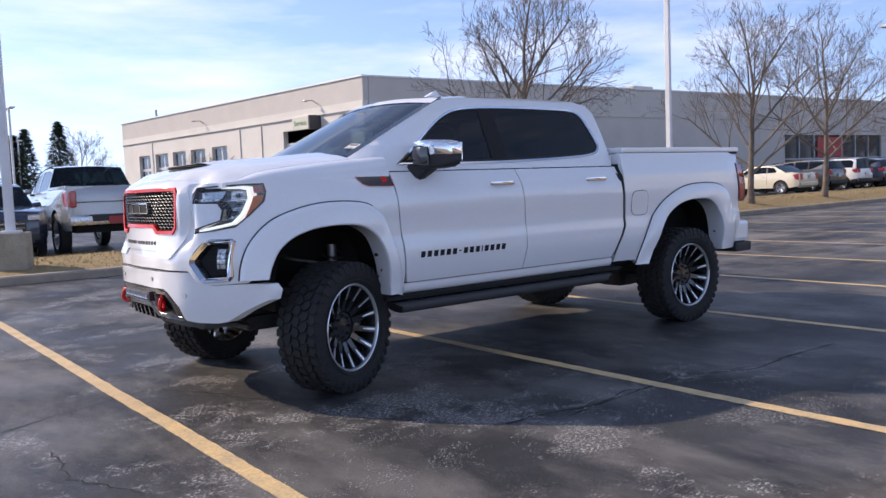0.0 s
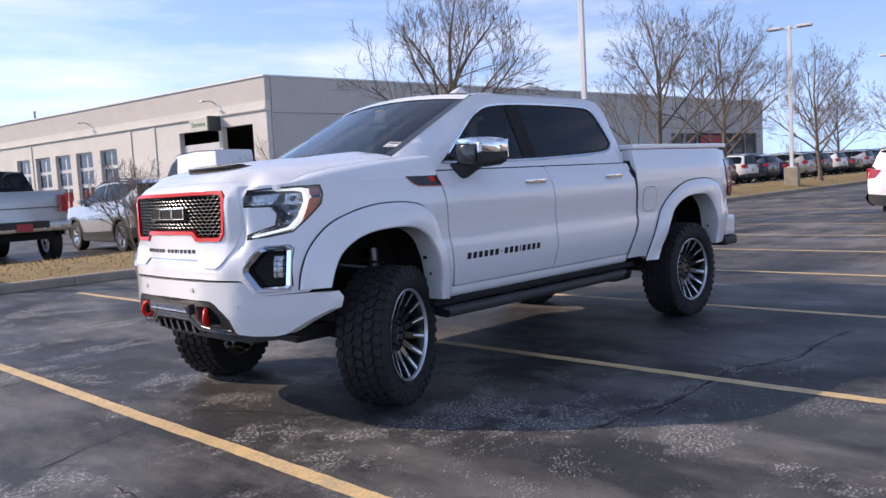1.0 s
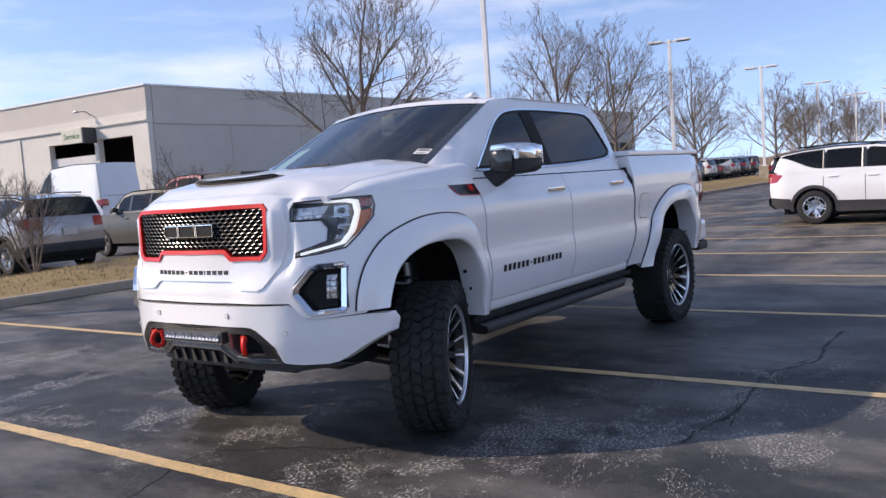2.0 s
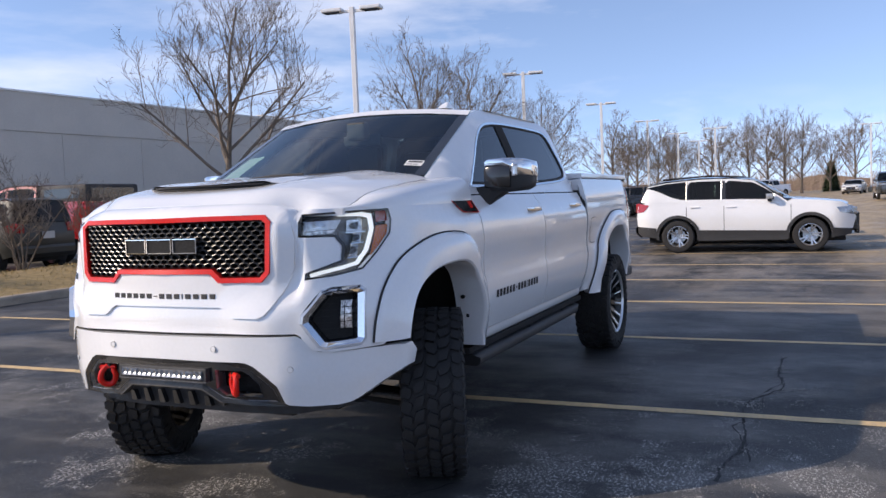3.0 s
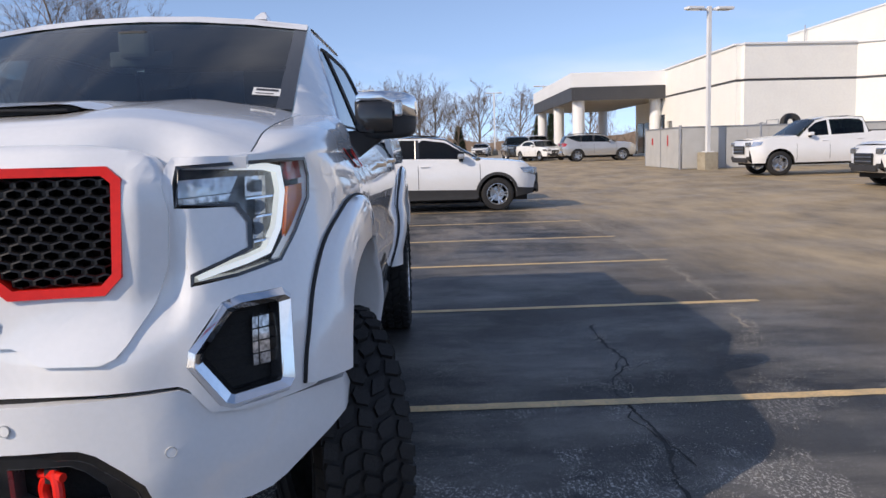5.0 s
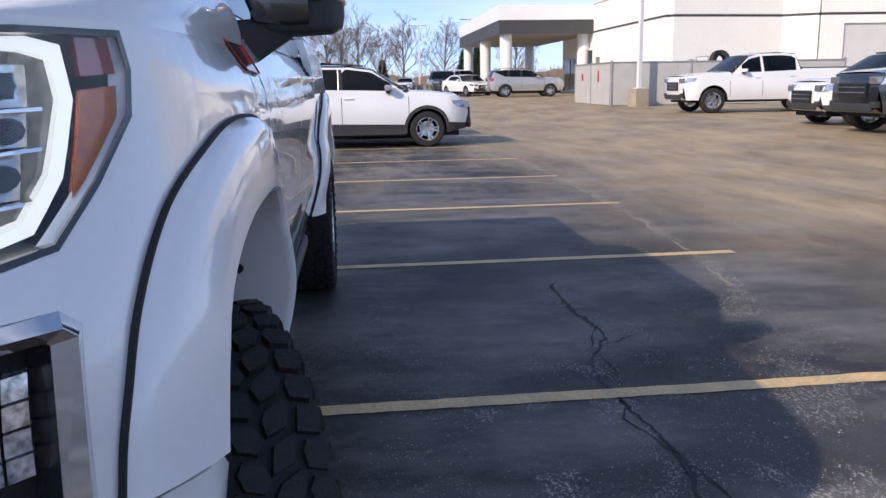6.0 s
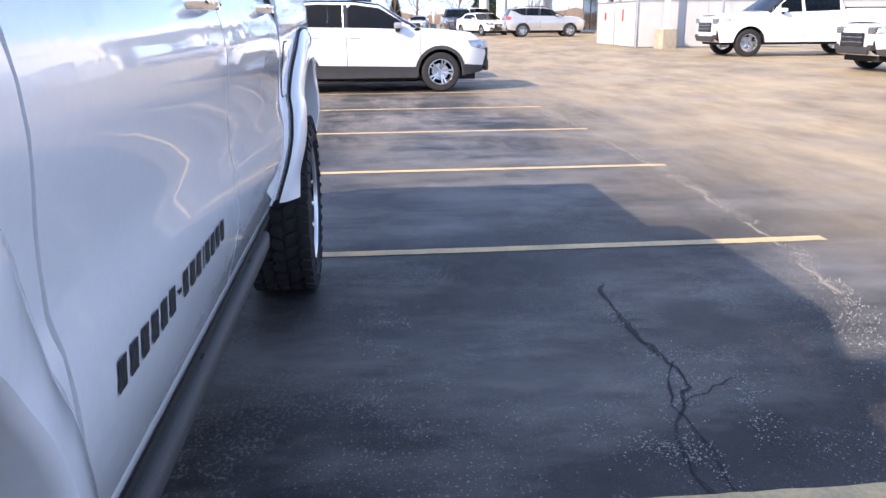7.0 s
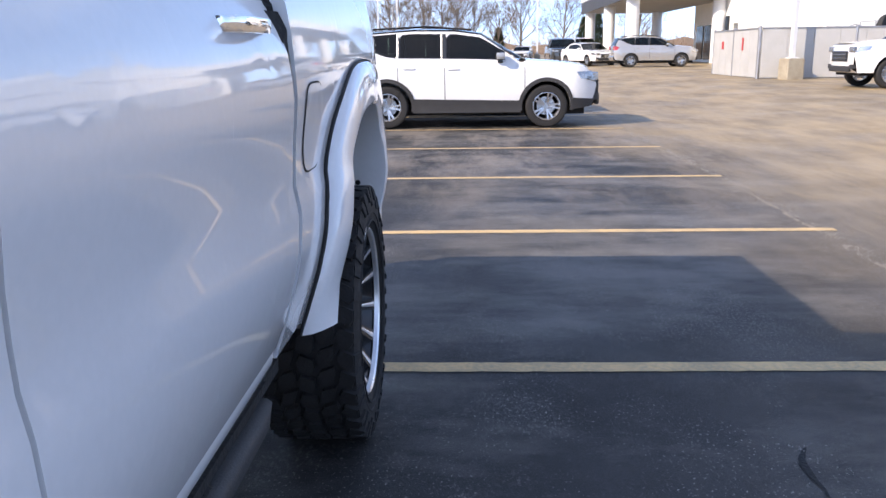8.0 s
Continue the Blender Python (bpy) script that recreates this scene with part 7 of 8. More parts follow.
def car_wheel(parent, x, y, r, side, rim, spokes=5):
    hub = part("wheel", tube([(0, -0.02, 0), (0, 0.06, 0)], r * 0.16, 16), rim, parent, smooth=True, angle=40)
    hub.location = (x, y, r)
    hub.rotation_euler = (0, 0, 0 if side < 0 else math.pi)
    bm = bmesh.new()
    k = r / 0.345
    add_ring_solid(bm, [(0.225 * k, -0.09), (0.23 * k, -0.105), (0.29 * k, -0.112), (0.325 * k, -0.105), (0.343 * k, -0.085), (0.345 * k, 0.0), (0.343 * k, 0.085), (0.325 * k, 0.105), (0.225 * k, 0.10)], "y", 40)
    part("tyre", bm, RUBBER, hub, smooth=True)
    bm = bmesh.new()
    add_ring_solid(bm, [(0.226 * k, -0.10), (0.218 * k, -0.102), (0.208 * k, -0.085), (0.205 * k, 0.08)], "y", 40)
    add_ring_solid(bm, [(0.0, 0.03), (0.15 * k, 0.03), (0.15 * k, 0.05)], "y", 24)
    part("rim", bm, rim, hub, smooth=True, angle=40)
    for j in range(spokes):
        for d in (-0.13, 0.13):
            a = 2 * math.pi * j / spokes + d
            a2 = 2 * math.pi * j / spokes + d * 1.35
            bm = bmesh.new()
            sec = [(0.05 * k, a, -0.055, 0.016), (0.13 * k, (a + a2) / 2, -0.075, 0.014), (0.212 * k, a2, -0.088, 0.018)]
            rings = []
            for rr, an, yy, w in sec:
                c, sn = math.cos(an), math.sin(an)
                rings.append([bm.verts.new((rr * c - q * sn, yy + dy, rr * sn + q * c)) for q, dy in ((-w, 0.0), (w, 0.0), (w, 0.03), (-w, 0.03))])
            for p, q in zip(rings, rings[1:]):
                for i in range(4):
                    bm.faces.new((p[i], p[(i + 1) % 4], q[(i + 1) % 4], q[i]))
            bmesh.ops.recalc_face_normals(bm, faces=bm.faces)
            part("spoke", bm, rim, hub)
    return hub


def vehicle(name, m, kind, paint, label, clad=False, rim=None, roof_mat=None, cover=None, plate=None, group="parked cars", grow=1.0, tall=1.0, lift=0.0):
    K = KINDS[kind]
    L, W = K["L"], K["W"] / 2
    thing = empty(name, m @ Matrix.Diagonal((grow, grow, grow * tall, 1)), label, {"suv": "car", "sedan": "car", "jeep": "car", "pickup": "truck", "van": "van"}[kind], group)
    rim = rim or ALLOY
    roof_z = max(z for x, z in K["roof"])
    belt_f = smooth_curve([(K["cowl"][0], K["belt"][0]), (L * 0.5, sum(K["belt"]) / 2), (K["roof"][-1][0] + 0.3, K["belt"][1])])

    def width(x, z):
        u = W * (0.955 + 0.045 * ease(z, K["sill"], 0.62)) if z < 0.7 else W
        b = belt_f(x)
        u -= 0.05 * ease(z, 0.8, b)
        if z > b:
            u -= (z - b) * (0.36 if kind != "van" else 0.09)
        u -= 0.26 * W * max(0.0, (0.55 - x) / 0.55) ** 2.2 + 0.14 * W * max(0.0, (x - L + 0.45) / 0.45) ** 2.2
        return u

    def V(x, y, z):
        bow = 0.10 * (abs(y) / W) ** 2 * (max(0.0, 1 - x / 0.6) - 0.7 * max(0.0, 1 - (L - x) / 0.5))
        return Vector((L / 2 - x - bow, y, z))

    place = lambda s, out=0.0: (lambda x, z: V(x, s * (width(x, z) + out), z))
    inn = lambda s: (lambda x, z: Vector((0, -s, 0)))
    xs, zs = [0.12 * i for i in range(1, int(L / 0.12))], [0.3 + 0.12 * i for i in range(18)]
    ra, R = K["r"], K["r"] + (0.06 if kind != "pickup" else 0.09)

    def arch(ax, sgn=1):
        return [(ax + R * math.cos(t), ra + R * math.sin(t)) for t in (math.pi * (k / 14) for k in range(15))]

    sill = K["sill"]
    cut = [(x, max(z, sill)) for x, z in arch(K["fa"])]
    cut2 = [(x, max(z, sill)) for x, z in arch(K["ra"])]
    top = K["nose"][1:] + K["hood"] + [K["cowl"]]
    shoulder = [(x, belt_f(x) - 0.005) for x in [K["cowl"][0] + 0.1 + 0.3 * i for i in range(40)] if x < (K["bed"][0] if "bed" in K else K["roof"][-1][0] + 0.22)]
    back = K["deck"] if kind != "pickup" else [(K["bed"][0], K["deck"][0][1])] + K["deck"]
    if kind == "sedan":
        back = [(4.25, 1.08)] + K["deck"]
    lowest = [(L - 0.12, 0.40), (K["ra"] + R, sill)]
    outline = [(0.10, K["nose"][0][1] - 0.08)] + top + shoulder + back + lowest[:1]
    outline = [p for i, p in enumerate(outline) if i == 0 or p != outline[i - 1]]
    full = outline + [(x, z) for x, z in cut2] + [(x, z) for x, z in cut]
    # walk: nose up over the top to the tail, then back along the sill through both arches
    for s in (1, -1):
        part("body_side", sheet([full[::-1]], place(s), xs, zs, 0.02, inn(s), s > 0), paint, thing, smooth=True, angle=45)
        if clad:
            for ax in (K["fa"], K["ra"]):
                a_out = [(ax + (R + 0.065) * math.cos(t), ra + (R + 0.065) * math.sin(t)) for t in (math.pi * (k / 16) for k in range(-1, 18))]
                a_in = [(ax + R * math.cos(t), ra + R * math.sin(t)) for t in (math.pi * (k / 16) for k in range(-1, 18))]
                bm = bmesh.new()
                o = [bm.verts.new(place(s, 0.014)(x, max(z, sill))) for x, z in a_out]
                i_ = [bm.verts.new(place(s, 0.014)(x, max(z, sill))) for x, z in a_in]
                b_ = [bm.verts.new(place(s, -0.06)(x, max(z, sill))) for x, z in a_in]
                for p, q in ((o, i_), (i_, b_)):
                    for k in range(len(p) - 1):
                        bm.faces.new((p[k], p[k + 1], q[k + 1], q[k]))
                part("arch_cladding", bm, CLADDING, thing, "black wheel-arch cladding", smooth=True, angle=40)
            part("sill_cladding", sheet([closed_path([(K["fa"] + R + 0.02, sill - 0.03), (K["ra"] - R - 0.02, sill - 0.03), (K["ra"] - R - 0.02, 0.50), (K["fa"] + R + 0.05, 0.46)], 0.2)], place(s, 0.012), xs, [0.36, 0.42], 0.03, inn(s), s > 0), CLADDING, thing, "black lower door cladding", smooth=True)
            part("sill_cladding", sheet([closed_path([(K["ra"] + R + 0.04, sill + 0.04), (L - 0.14, 0.37), (L - 0.03, 0.44), (L - 0.02, 0.60), (K["ra"] + R + 0.055, 0.56)], 0.12)], place(s, 0.010), xs, [0.42, 0.5], 0.03, inn(s), s > 0), CLADDING, thing, smooth=True)
            part("sill_cladding", sheet([closed_path([(0.10, 0.35), (K["fa"] - R - 0.04, sill + 0.01), (K["fa"] - R - 0.055, 0.50), (0.04, 0.47)], 0.12)], place(s, 0.010), xs, [0.42], 0.03, inn(s), s > 0), CLADDING, thing, smooth=True)
        # door joints and handles
        for xp in (K["pillars"][0] - 0.02, K["pillars"][1] + 0.02, K["cowl"][0] + 0.02):
            bm = bmesh.new()
            pts = [place(s, 0.0012)(xp, z) for z in [0.46 + 0.08 * k for k in range(8)] if z < belt_f(xp)]
            pts2 = [place(s, 0.0012)(xp + 0.012, z) for z in [0.46 + 0.08 * k for k in range(8)] if z < belt_f(xp)]
            va, vb = [bm.verts.new(p) for p in pts], [bm.verts.new(p) for p in pts2]
            for k in range(len(va) - 1):
                bm.faces.new((va[k], va[k + 1], vb[k + 1], vb[k]))
            part("door_joint", bm, LINER, thing)
        for xp in (K["pillars"][0] - 0.16, K["pillars"][1] - 0.16):
            z = belt_f(xp) - 0.13
            a = place(s, 0.0)(xp, z)
            part("door_handle", box(a.x - 0.10, a.x + 0.10, a.y - 0.028, a.y + 0.028, z - 0.014, z + 0.014, 0.01), paint, thing)
        # glasshouse
        cx, cz = K["cowl"]
        roofline = [(x, z - 0.03) for x, z in K["roof"]]
        rw = K["rear_win"]
        end = K["tail"][0]
        gh = [(cx + 0.08, belt_f(cx) + 0.0)] + roofline + [(end[0] - 0.04, max(end[1], belt_f(end[0])) + 0.0)]
        gh += [(end[0] - 0.1, belt_f(end[0]) - 0.02)] + [(x, belt_f(x) - 0.02) for x in [end[0] - 0.3 - 0.3 * i for i in range(20)] if x > cx + 0.2]

        def roof_at(x):
            pts = [(cx, cz)] + K["roof"] + K["tail"]
            for (xa, za), (xb, zb) in zip(pts, pts[1:]):
                if xa <= x <= xb:
                    return za + (zb - za) * (x - xa) / (xb - xa)
            return pts[-1][1]

        holes = []
        spans = [(cx + 0.42, K["pillars"][0])] if kind == "van" else [(cx + 0.42, rw)]
        if kind == "suv":
            spans = [(cx + 0.36, K["pillars"][0] - 0.035), (K["pillars"][0] + 0.035, K["pillars"][1]), (K["pillars"][1] + 0.025, rw)]
        for a, b in spans:
            if b - a < 0.25:
                continue
            lo = [(a + (b - a) * k / 14, belt_f(a + (b - a) * k / 14) + 0.04) for k in range(15)]
            hi = [(b - (b - a) * k / 14, max(min(roof_at(b - (b - a) * k / 14), roof_z) - ((0.095 if k else 0.16) if kind != "suv" else (0.07 if k else 0.13)), belt_f(a) + 0.07)) for k in range(15)]
            if kind == "suv" and b == rw:
                lo = [(x, z + 0.26 * ease(x, a, b) ** 1.2) for x, z in lo]
                hi = [(x, max(z + (0.02 if i else 0.08), lo[14 - i][1] + 0.012)) for i, (x, z) in enumerate(hi)]
            holes.append(lo + hi)
        frame_bm = sheet([gh[::-1]] + holes, place(s), xs, zs, 0.02, inn(s), s > 0)
        part("pillar_frame", frame_bm, paint if kind in ("pickup", "van") else paint, thing, smooth=True, angle=45)
        for h in holes:
            part("side_window", sheet([h], place(s, -0.006), xs, zs, 0, None, s > 0), CAR_GLASS, thing, smooth=True).visible_shadow = False
            if kind == "suv" and h is not holes[0]:
                a0 = h[0][0]
                gap = 0.07 if h is holes[1] else 0.025
                part("window_pillar", sheet([[(a0 - gap, belt_f(a0) + 0.04), (a0, belt_f(a0) + 0.04), (a0, roof_at(a0) - 0.07), (a0 - gap, roof_at(a0 - gap) - 0.07)]], place(s, 0.002), [], zs, 0.02, inn(s), s > 0), GLOSS_BLACK, thing)
            part("window_edge", ring_sheet(h, inset(h, 0.016), place(s, 0.003), place(s, -0.004)), GLOSS_BLACK, thing)
            for xp in K["pillars"]:
                if kind in ("van", "suv") or xp > rw - 0.2:
                    continue
                zt = min(roof_at(xp), roof_z) - 0.09
                part("window_pillar", sheet([[(xp - 0.045, belt_f(xp) + 0.03), (xp + 0.045, belt_f(xp) + 0.03), (xp + 0.02, zt), (xp - 0.055, zt)]], place(s, 0.002), [], [zs_ for zs_ in zs], 0.03, inn(s), s > 0), paint if kind == "pickup" else GLOSS_BLACK, thing)
        # mirror
        xm = cx + 0.45
        a = place(s, 0.0)(xm, belt_f(xm) + 0.05)
        mb = part("door_mirror", box(a.x - 0.07, a.x + 0.08, min(a.y + s * 0.03, a.y + s * 0.21), max(a.y + s * 0.03, a.y + s * 0.21), a.z + 0.0, a.z + 0.115, 0.035), CAR_SILVER if kind == "suv" else paint, thing, smooth=True, angle=40)
        part("mirror_arm", box(a.x - 0.04, a.x + 0.05, min(a.y - s * 0.03, a.y + s * 0.08), max(a.y - s * 0.03, a.y + s * 0.08), a.z - 0.06, a.z, 0.01), GLOSS_BLACK, mb)
        for ax in (K["fa"], K["ra"]):
            car_wheel(thing, L / 2 - ax, s * (W - 0.125), ra, s, rim)
            bm = bmesh.new()
            av = [bm.verts.new(V(x, s * (W - 0.03), z)) for x, z in arch(ax)]
            bv = [bm.verts.new(V(x, s * (W - 0.42), z)) for x, z in arch(ax)]
            for k in range(len(av) - 1):
                bm.faces.new((av[k], av[k + 1], bv[k + 1], bv[k]))
            bm.faces.new(bv)
            part("wheel_well", bm, LINER, thing)

    def strip(nm, pts, mt, crown=0.03, inset_w=0.0, lab="", sub=4, cast=True):
        bm = bmesh.new()
        rows = []
        dense = lerp_path(pts, 0.15)
        for x, z in dense:
            w = width(x, z) - inset_w
            rows.append([bm.verts.new(V(x, w * (-1 + 2 * k / 14), z + crown * (1 - (-1 + 2 * k / 14) ** 2))) for k in range(15)])
        for a, b in zip(rows, rows[1:]):
            for k in range(14):
                bm.faces.new((a[k], b[k], b[k + 1], a[k + 1]))
        ob = part(nm, bm, mt, thing, lab, smooth=True, angle=40)
        return ob

    strip("front_face", [(0.10, K["nose"][0][1] - 0.08)] + K["nose"], paint, 0.0)
    strip("bonnet", [K["nose"][-1]] + K["hood"] + [K["cowl"]], paint, 0.035)
    strip("windscreen", [(K["cowl"][0] + 0.02, K["cowl"][1] + 0.01), (K["roof"][0][0], K["roof"][0][1])], CAR_GLASS, 0.03).visible_shadow = False
    strip("roof", K["roof"], roof_mat or paint, 0.03)
    if kind == "pickup":
        strip("rear_screen", [K["roof"][-1], (K["tail"][0][0], K["tail"][0][1] - 0.02)], CAR_GLASS, 0.02)
        bx0, bx1 = K["bed"]
        if cover:
            part("bed_cover", box(L / 2 - bx1, L / 2 - bx0, -W + 0.1, W - 0.1, K["deck"][0][1] - 0.03, K["deck"][0][1] + 0.04, 0.01), cover, thing, "flat bed cover")
        else:
            part("bed_floor", box(L / 2 - bx1, L / 2 - bx0, -W + 0.12, W - 0.12, 0.85, 0.90), LINER, thing)
            for s in (1, -1):
                part("bed_rail", box(L / 2 - bx1, L / 2 - bx0, min(s * (W - 0.16), s * (W - 0.055)), max(s * (W - 0.16), s * (W - 0.055)), K["deck"][0][1] - 0.06, K["deck"][0][1] + 0.012, 0.01), paint, thing)
            part("bed_front", box(L / 2 - bx0 - 0.02, L / 2 - bx0 + 0.03, -W + 0.1, W - 0.1, 0.7, K["deck"][0][1]), paint, thing)
        strip("tailgate", [K["deck"][0], K["deck"][1], K["deck"][2]], paint, 0.0, 0.06)
        part("tailgate_back", box(L / 2 - 5.76, L / 2 - 5.70, -W + 0.08, W - 0.08, 0.7, K["deck"][0][1]), paint, thing)
        part("tailgate_crease", box(L / 2 - 5.845, L / 2 - 5.80, -W + 0.25, W - 0.25, 1.02, 1.035), LINER, thing)
        rb = part("rear_bumper", box(L / 2 - 5.98, L / 2 - 5.70, -W + 0.06, W - 0.06, 0.52, 0.72, 0.04), ALLOY, thing, "bright rear bumper", smooth=True, angle=40)
        part("bumper_step", box(L / 2 - 6.0, L / 2 - 5.74, -0.5, 0.5, 0.60, 0.745, 0.02), CLADDING, rb)
    else:
        strip("rear_screen", [K["roof"][-1], K["tail"][0]], CAR_GLASS if kind != "van" else paint, 0.02)
        strip("tail_panel", K["tail"] + K["deck"], paint, 0.0)
        strip("rear_bumper", [(L - 0.01, 0.62), (L + 0.04, 0.56), (L + 0.03, 0.44), (L - 0.10, 0.34)], CLADDING if clad else paint, 0.0)
    # front: grille, lamps, lower intake
    nz = K["nose"]
    zlo, zhi = nz[1][1] - 0.06, nz[-1][1]
    gr = part("grille", box(L / 2 - 0.01, L / 2 + 0.025, -W * 0.46, W * 0.46, zlo - 0.12, zlo + 0.16, 0.02), GLOSS_BLACK, thing, "black front grille")
    for k in range(5):
        z = zlo - 0.09 + 0.05 * k
        part("grille_bar", box(L / 2 + 0.022, L / 2 + 0.034, -W * 0.43, W * 0.43, z, z + 0.018, 0.004), CHROME if k % 2 else GLOSS_BLACK, gr)
    part("lower_intake", box(L / 2 - 0.06, L / 2 + 0.02, -W * 0.62, W * 0.62, nz[0][1] - 0.06, nz[0][1] + 0.10, 0.03), CLADDING, thing)
    part("underbody", box(-L / 2 + 0.3, L / 2 - 0.25, -W + 0.28, W - 0.28, sill - 0.08, sill + 0.10), LINER, thing)
    zl = zhi - 0.17
    for s in (1, -1):
        lp = [(0.02, zl - 0.05), (0.32, zl + 0.02), (0.40, zl + 0.12), (0.10, zl + 0.13)]
        part("headlamp", sheet([lp], place(s, 0.008), [0.1, 0.2, 0.3], [zl, zl + 0.06], 0.03, inn(s), s > 0), LAMP_BOWL, thing, "clear headlamp", smooth=True)
        part("headlamp_face", box(L / 2 - 0.20, L / 2 - (0.03 if kind != "pickup" else 0.0), min(s * W * 0.50, s * W * 0.76), max(s * W * 0.50, s * W * 0.76), zl - 0.03, zl + 0.11, 0.02), LAMP_BOWL, thing)
        part("fog_lamp", box(L / 2 - 0.12, L / 2 + 0.0, min(s * W * 0.58, s * W * 0.74), max(s * W * 0.58, s * W * 0.74), nz[0][1] + 0.02, nz[0][1] + 0.14, 0.02), CLADDING, thing)
        if kind == "pickup":
            tz0, tz1, tx = 0.92, 1.28, L - 0.10
        elif kind == "sedan":
            tz0, tz1, tx = 0.72, 1.02, L - 0.08
        else:
            tz0, tz1, tx = belt_f(L - 0.3) - 0.24, belt_f(L - 0.3) - 0.02, L - 0.06
        lp = [(tx - 0.26, tz1 - 0.05), (tx, tz1), (tx + 0.04, tz0), (tx - 0.12, tz0 + 0.02)]
        part("tail_lamp", sheet([lp], place(s, 0.008), [tx - 0.18, tx - 0.1], [(tz0 + tz1) / 2], 0.04, inn(s), s > 0), RED_LENS, thing, "red tail lamp", smooth=True)
        part("tail_lamp_face", box(-L / 2 + (0.025 if kind != "pickup" else -0.03), -L / 2 + 0.16, min(s * W * (0.62 if kind != "pickup" else 0.76), s * W * (0.83 if kind != "pickup" else 0.90)), max(s * W * (0.62 if kind != "pickup" else 0.76), s * W * (0.83 if kind != "pickup" else 0.90)), tz0, tz1, 0.03), RED_LENS, thing, "red tail lamp")
        if kind == "suv":
            part("roof_rail", tube([V(2.2, s * (width(2.2, 1.6) - 0.02), 1.64), V(3.0, s * (width(3.0, 1.64) - 0.02), 1.70), V(4.0, s * (width(4.0, 1.62) - 0.02), 1.655)], 0.018, 6), GLOSS_BLACK, thing)
    pz = 0.62 if kind == "pickup" else (0.85 if kind != "van" else 0.8)
    off = 0.155 if kind == "pickup" else 0.035
    part("number_plate", box(-L / 2 - off - 0.008, -L / 2 - off + 0.03, -0.155, 0.155, pz - 0.08, pz + 0.08, 0.004), plate or PLATE, thing, "plain plate")
    # dim cabin
    part("cabin", box(L / 2 - K["roof"][-1][0], L / 2 - K["cowl"][0] - 0.2, -W + 0.22, W - 0.22, 0.5, K["belt"][0] - 0.05, 0.03), SEAT, thing)
    for x in (K["pillars"][0] - 0.05, min(K["pillars"][1] + 0.1, K["rear_win"] - 0.2)):
        for y in (-0.38, 0.38):
            part("seat_back", box(L / 2 - x - 0.12, L / 2 - x + 0.02, y - 0.22, y + 0.22, K["belt"][0] - 0.2, roof_z - 0.38, 0.05), SEAT, thing)
    # a raised body over larger wheels
    if lift:
        for ob in thing.children:
            if ob.name.split(".")[0] == "wheel":
                k = 1 + 0.5 * lift / ra
                ob.scale = (k, 1.15, k)
                ob.location.z *= k
            else:
                ob.location.z += lift
    # the skins face outwards
    skins = ("body_side", "pillar_frame", "roof", "bonnet", "front_face", "tail_panel", "windscreen", "rear_screen", "side_window", "headlamp", "tail_lamp", "sill_cladding", "tailgate", "window_pillar")
    for ob in thing.children:
        base = ob.name.split(".")[0]
        if base in skins or (base == "rear_bumper" and kind != "pickup"):
            ob.data.flip_normals()
    return thing


def stands(side, x, y, way):
    """The pose of a car on the lot, on the side of the strip (north) or of the aisle (south); way: degrees its nose turns from +x."""
    px, py = side(x, y)
    return pose(px, py, ground_z(px, py), 0, 0, way - (1.5 if side is north else 1.0))


L2 = {k: v["L"] / 2 for k, v in KINDS.items()}
# the white crossover behind the pickup, nose to the aisle
vehicle("suv", pose(18.45 + 0.95, 2.02 + L2["suv"], 0.03, 0, 0, -90), "suv", CAR_WHITE, "white compact suv with black lower cladding", clad=True, roof_mat=CAR_BLACK, grow=1.03)
vehicle("suv", stands(south, 45.0 + 0.92, 9.0 + L2["suv"], -90), "suv", CAR_BLACK, "black suv parked across from the grass strip", clad=True)
vehicle("suv", pose(21.25 + 0.95, 2.4 + L2["suv"], 0.03, 0, 0, -90), "suv", CAR_NAVY, "navy suv parked beside the white one", clad=True, grow=1.04)
vehicle("suv", pose(24.0 + 0.95, 2.55 + L2["suv"], 0.045, 0, 0, -90), "suv", CAR_GREY, "dark grey suv at the end of the stalls", clad=True)
# across the aisle, noses to it
vehicle("pickup_truck", stands(south, 26.0 + 1.0, -5.6 - L2["pickup"], 90), "pickup", CAR_WHITE, "white crew-cab pickup with a chrome bumper, parked by the fence", cover=CLADDING, grow=0.97)
vehicle("suv", stands(south, 18.7 + 0.92, -5.95 - L2["suv"], 90), "suv", CAR_WHITE, "white suv with dark grille facing the aisle", clad=True)
vehicle("pickup_truck", stands(south, 15.6 + 1.0, -5.3 - L2["pickup"], 90), "pickup", CAR_BLACK, "black pickup truck facing the aisle")
# under and before the canopy
vehicle("suv", stands(south, 52.0 + 0.92, -3.75 - L2["suv"], -90), "suv", CAR_SILVER, "silver suv beside the canopy columns", grow=1.04)
vehicle("pickup_truck", stands(south, 62.0 + 2.9, -2.0, 180), "pickup", CAR_GREY, "dark grey pickup facing the lot")
vehicle("sedan", stands(south, 60.0, -3.3, 200), "sedan", CAR_WHITE, "white sedan near the canopy columns")
vehicle("pickup_truck", stands(south, 74.0, -4.6, 190), "pickup", CAR_WHITE, "white pickup beyond the canopy columns")
vehicle("sedan", stands(south, 95.0, -0.9, 170), "sedan", CAR_WHITE, "distant white sedan on the drive")
vehicle("pickup_truck", stands(south, 92.0, 7.5, 150), "pickup", CAR_WHITE, "distant white pickup on the drive")
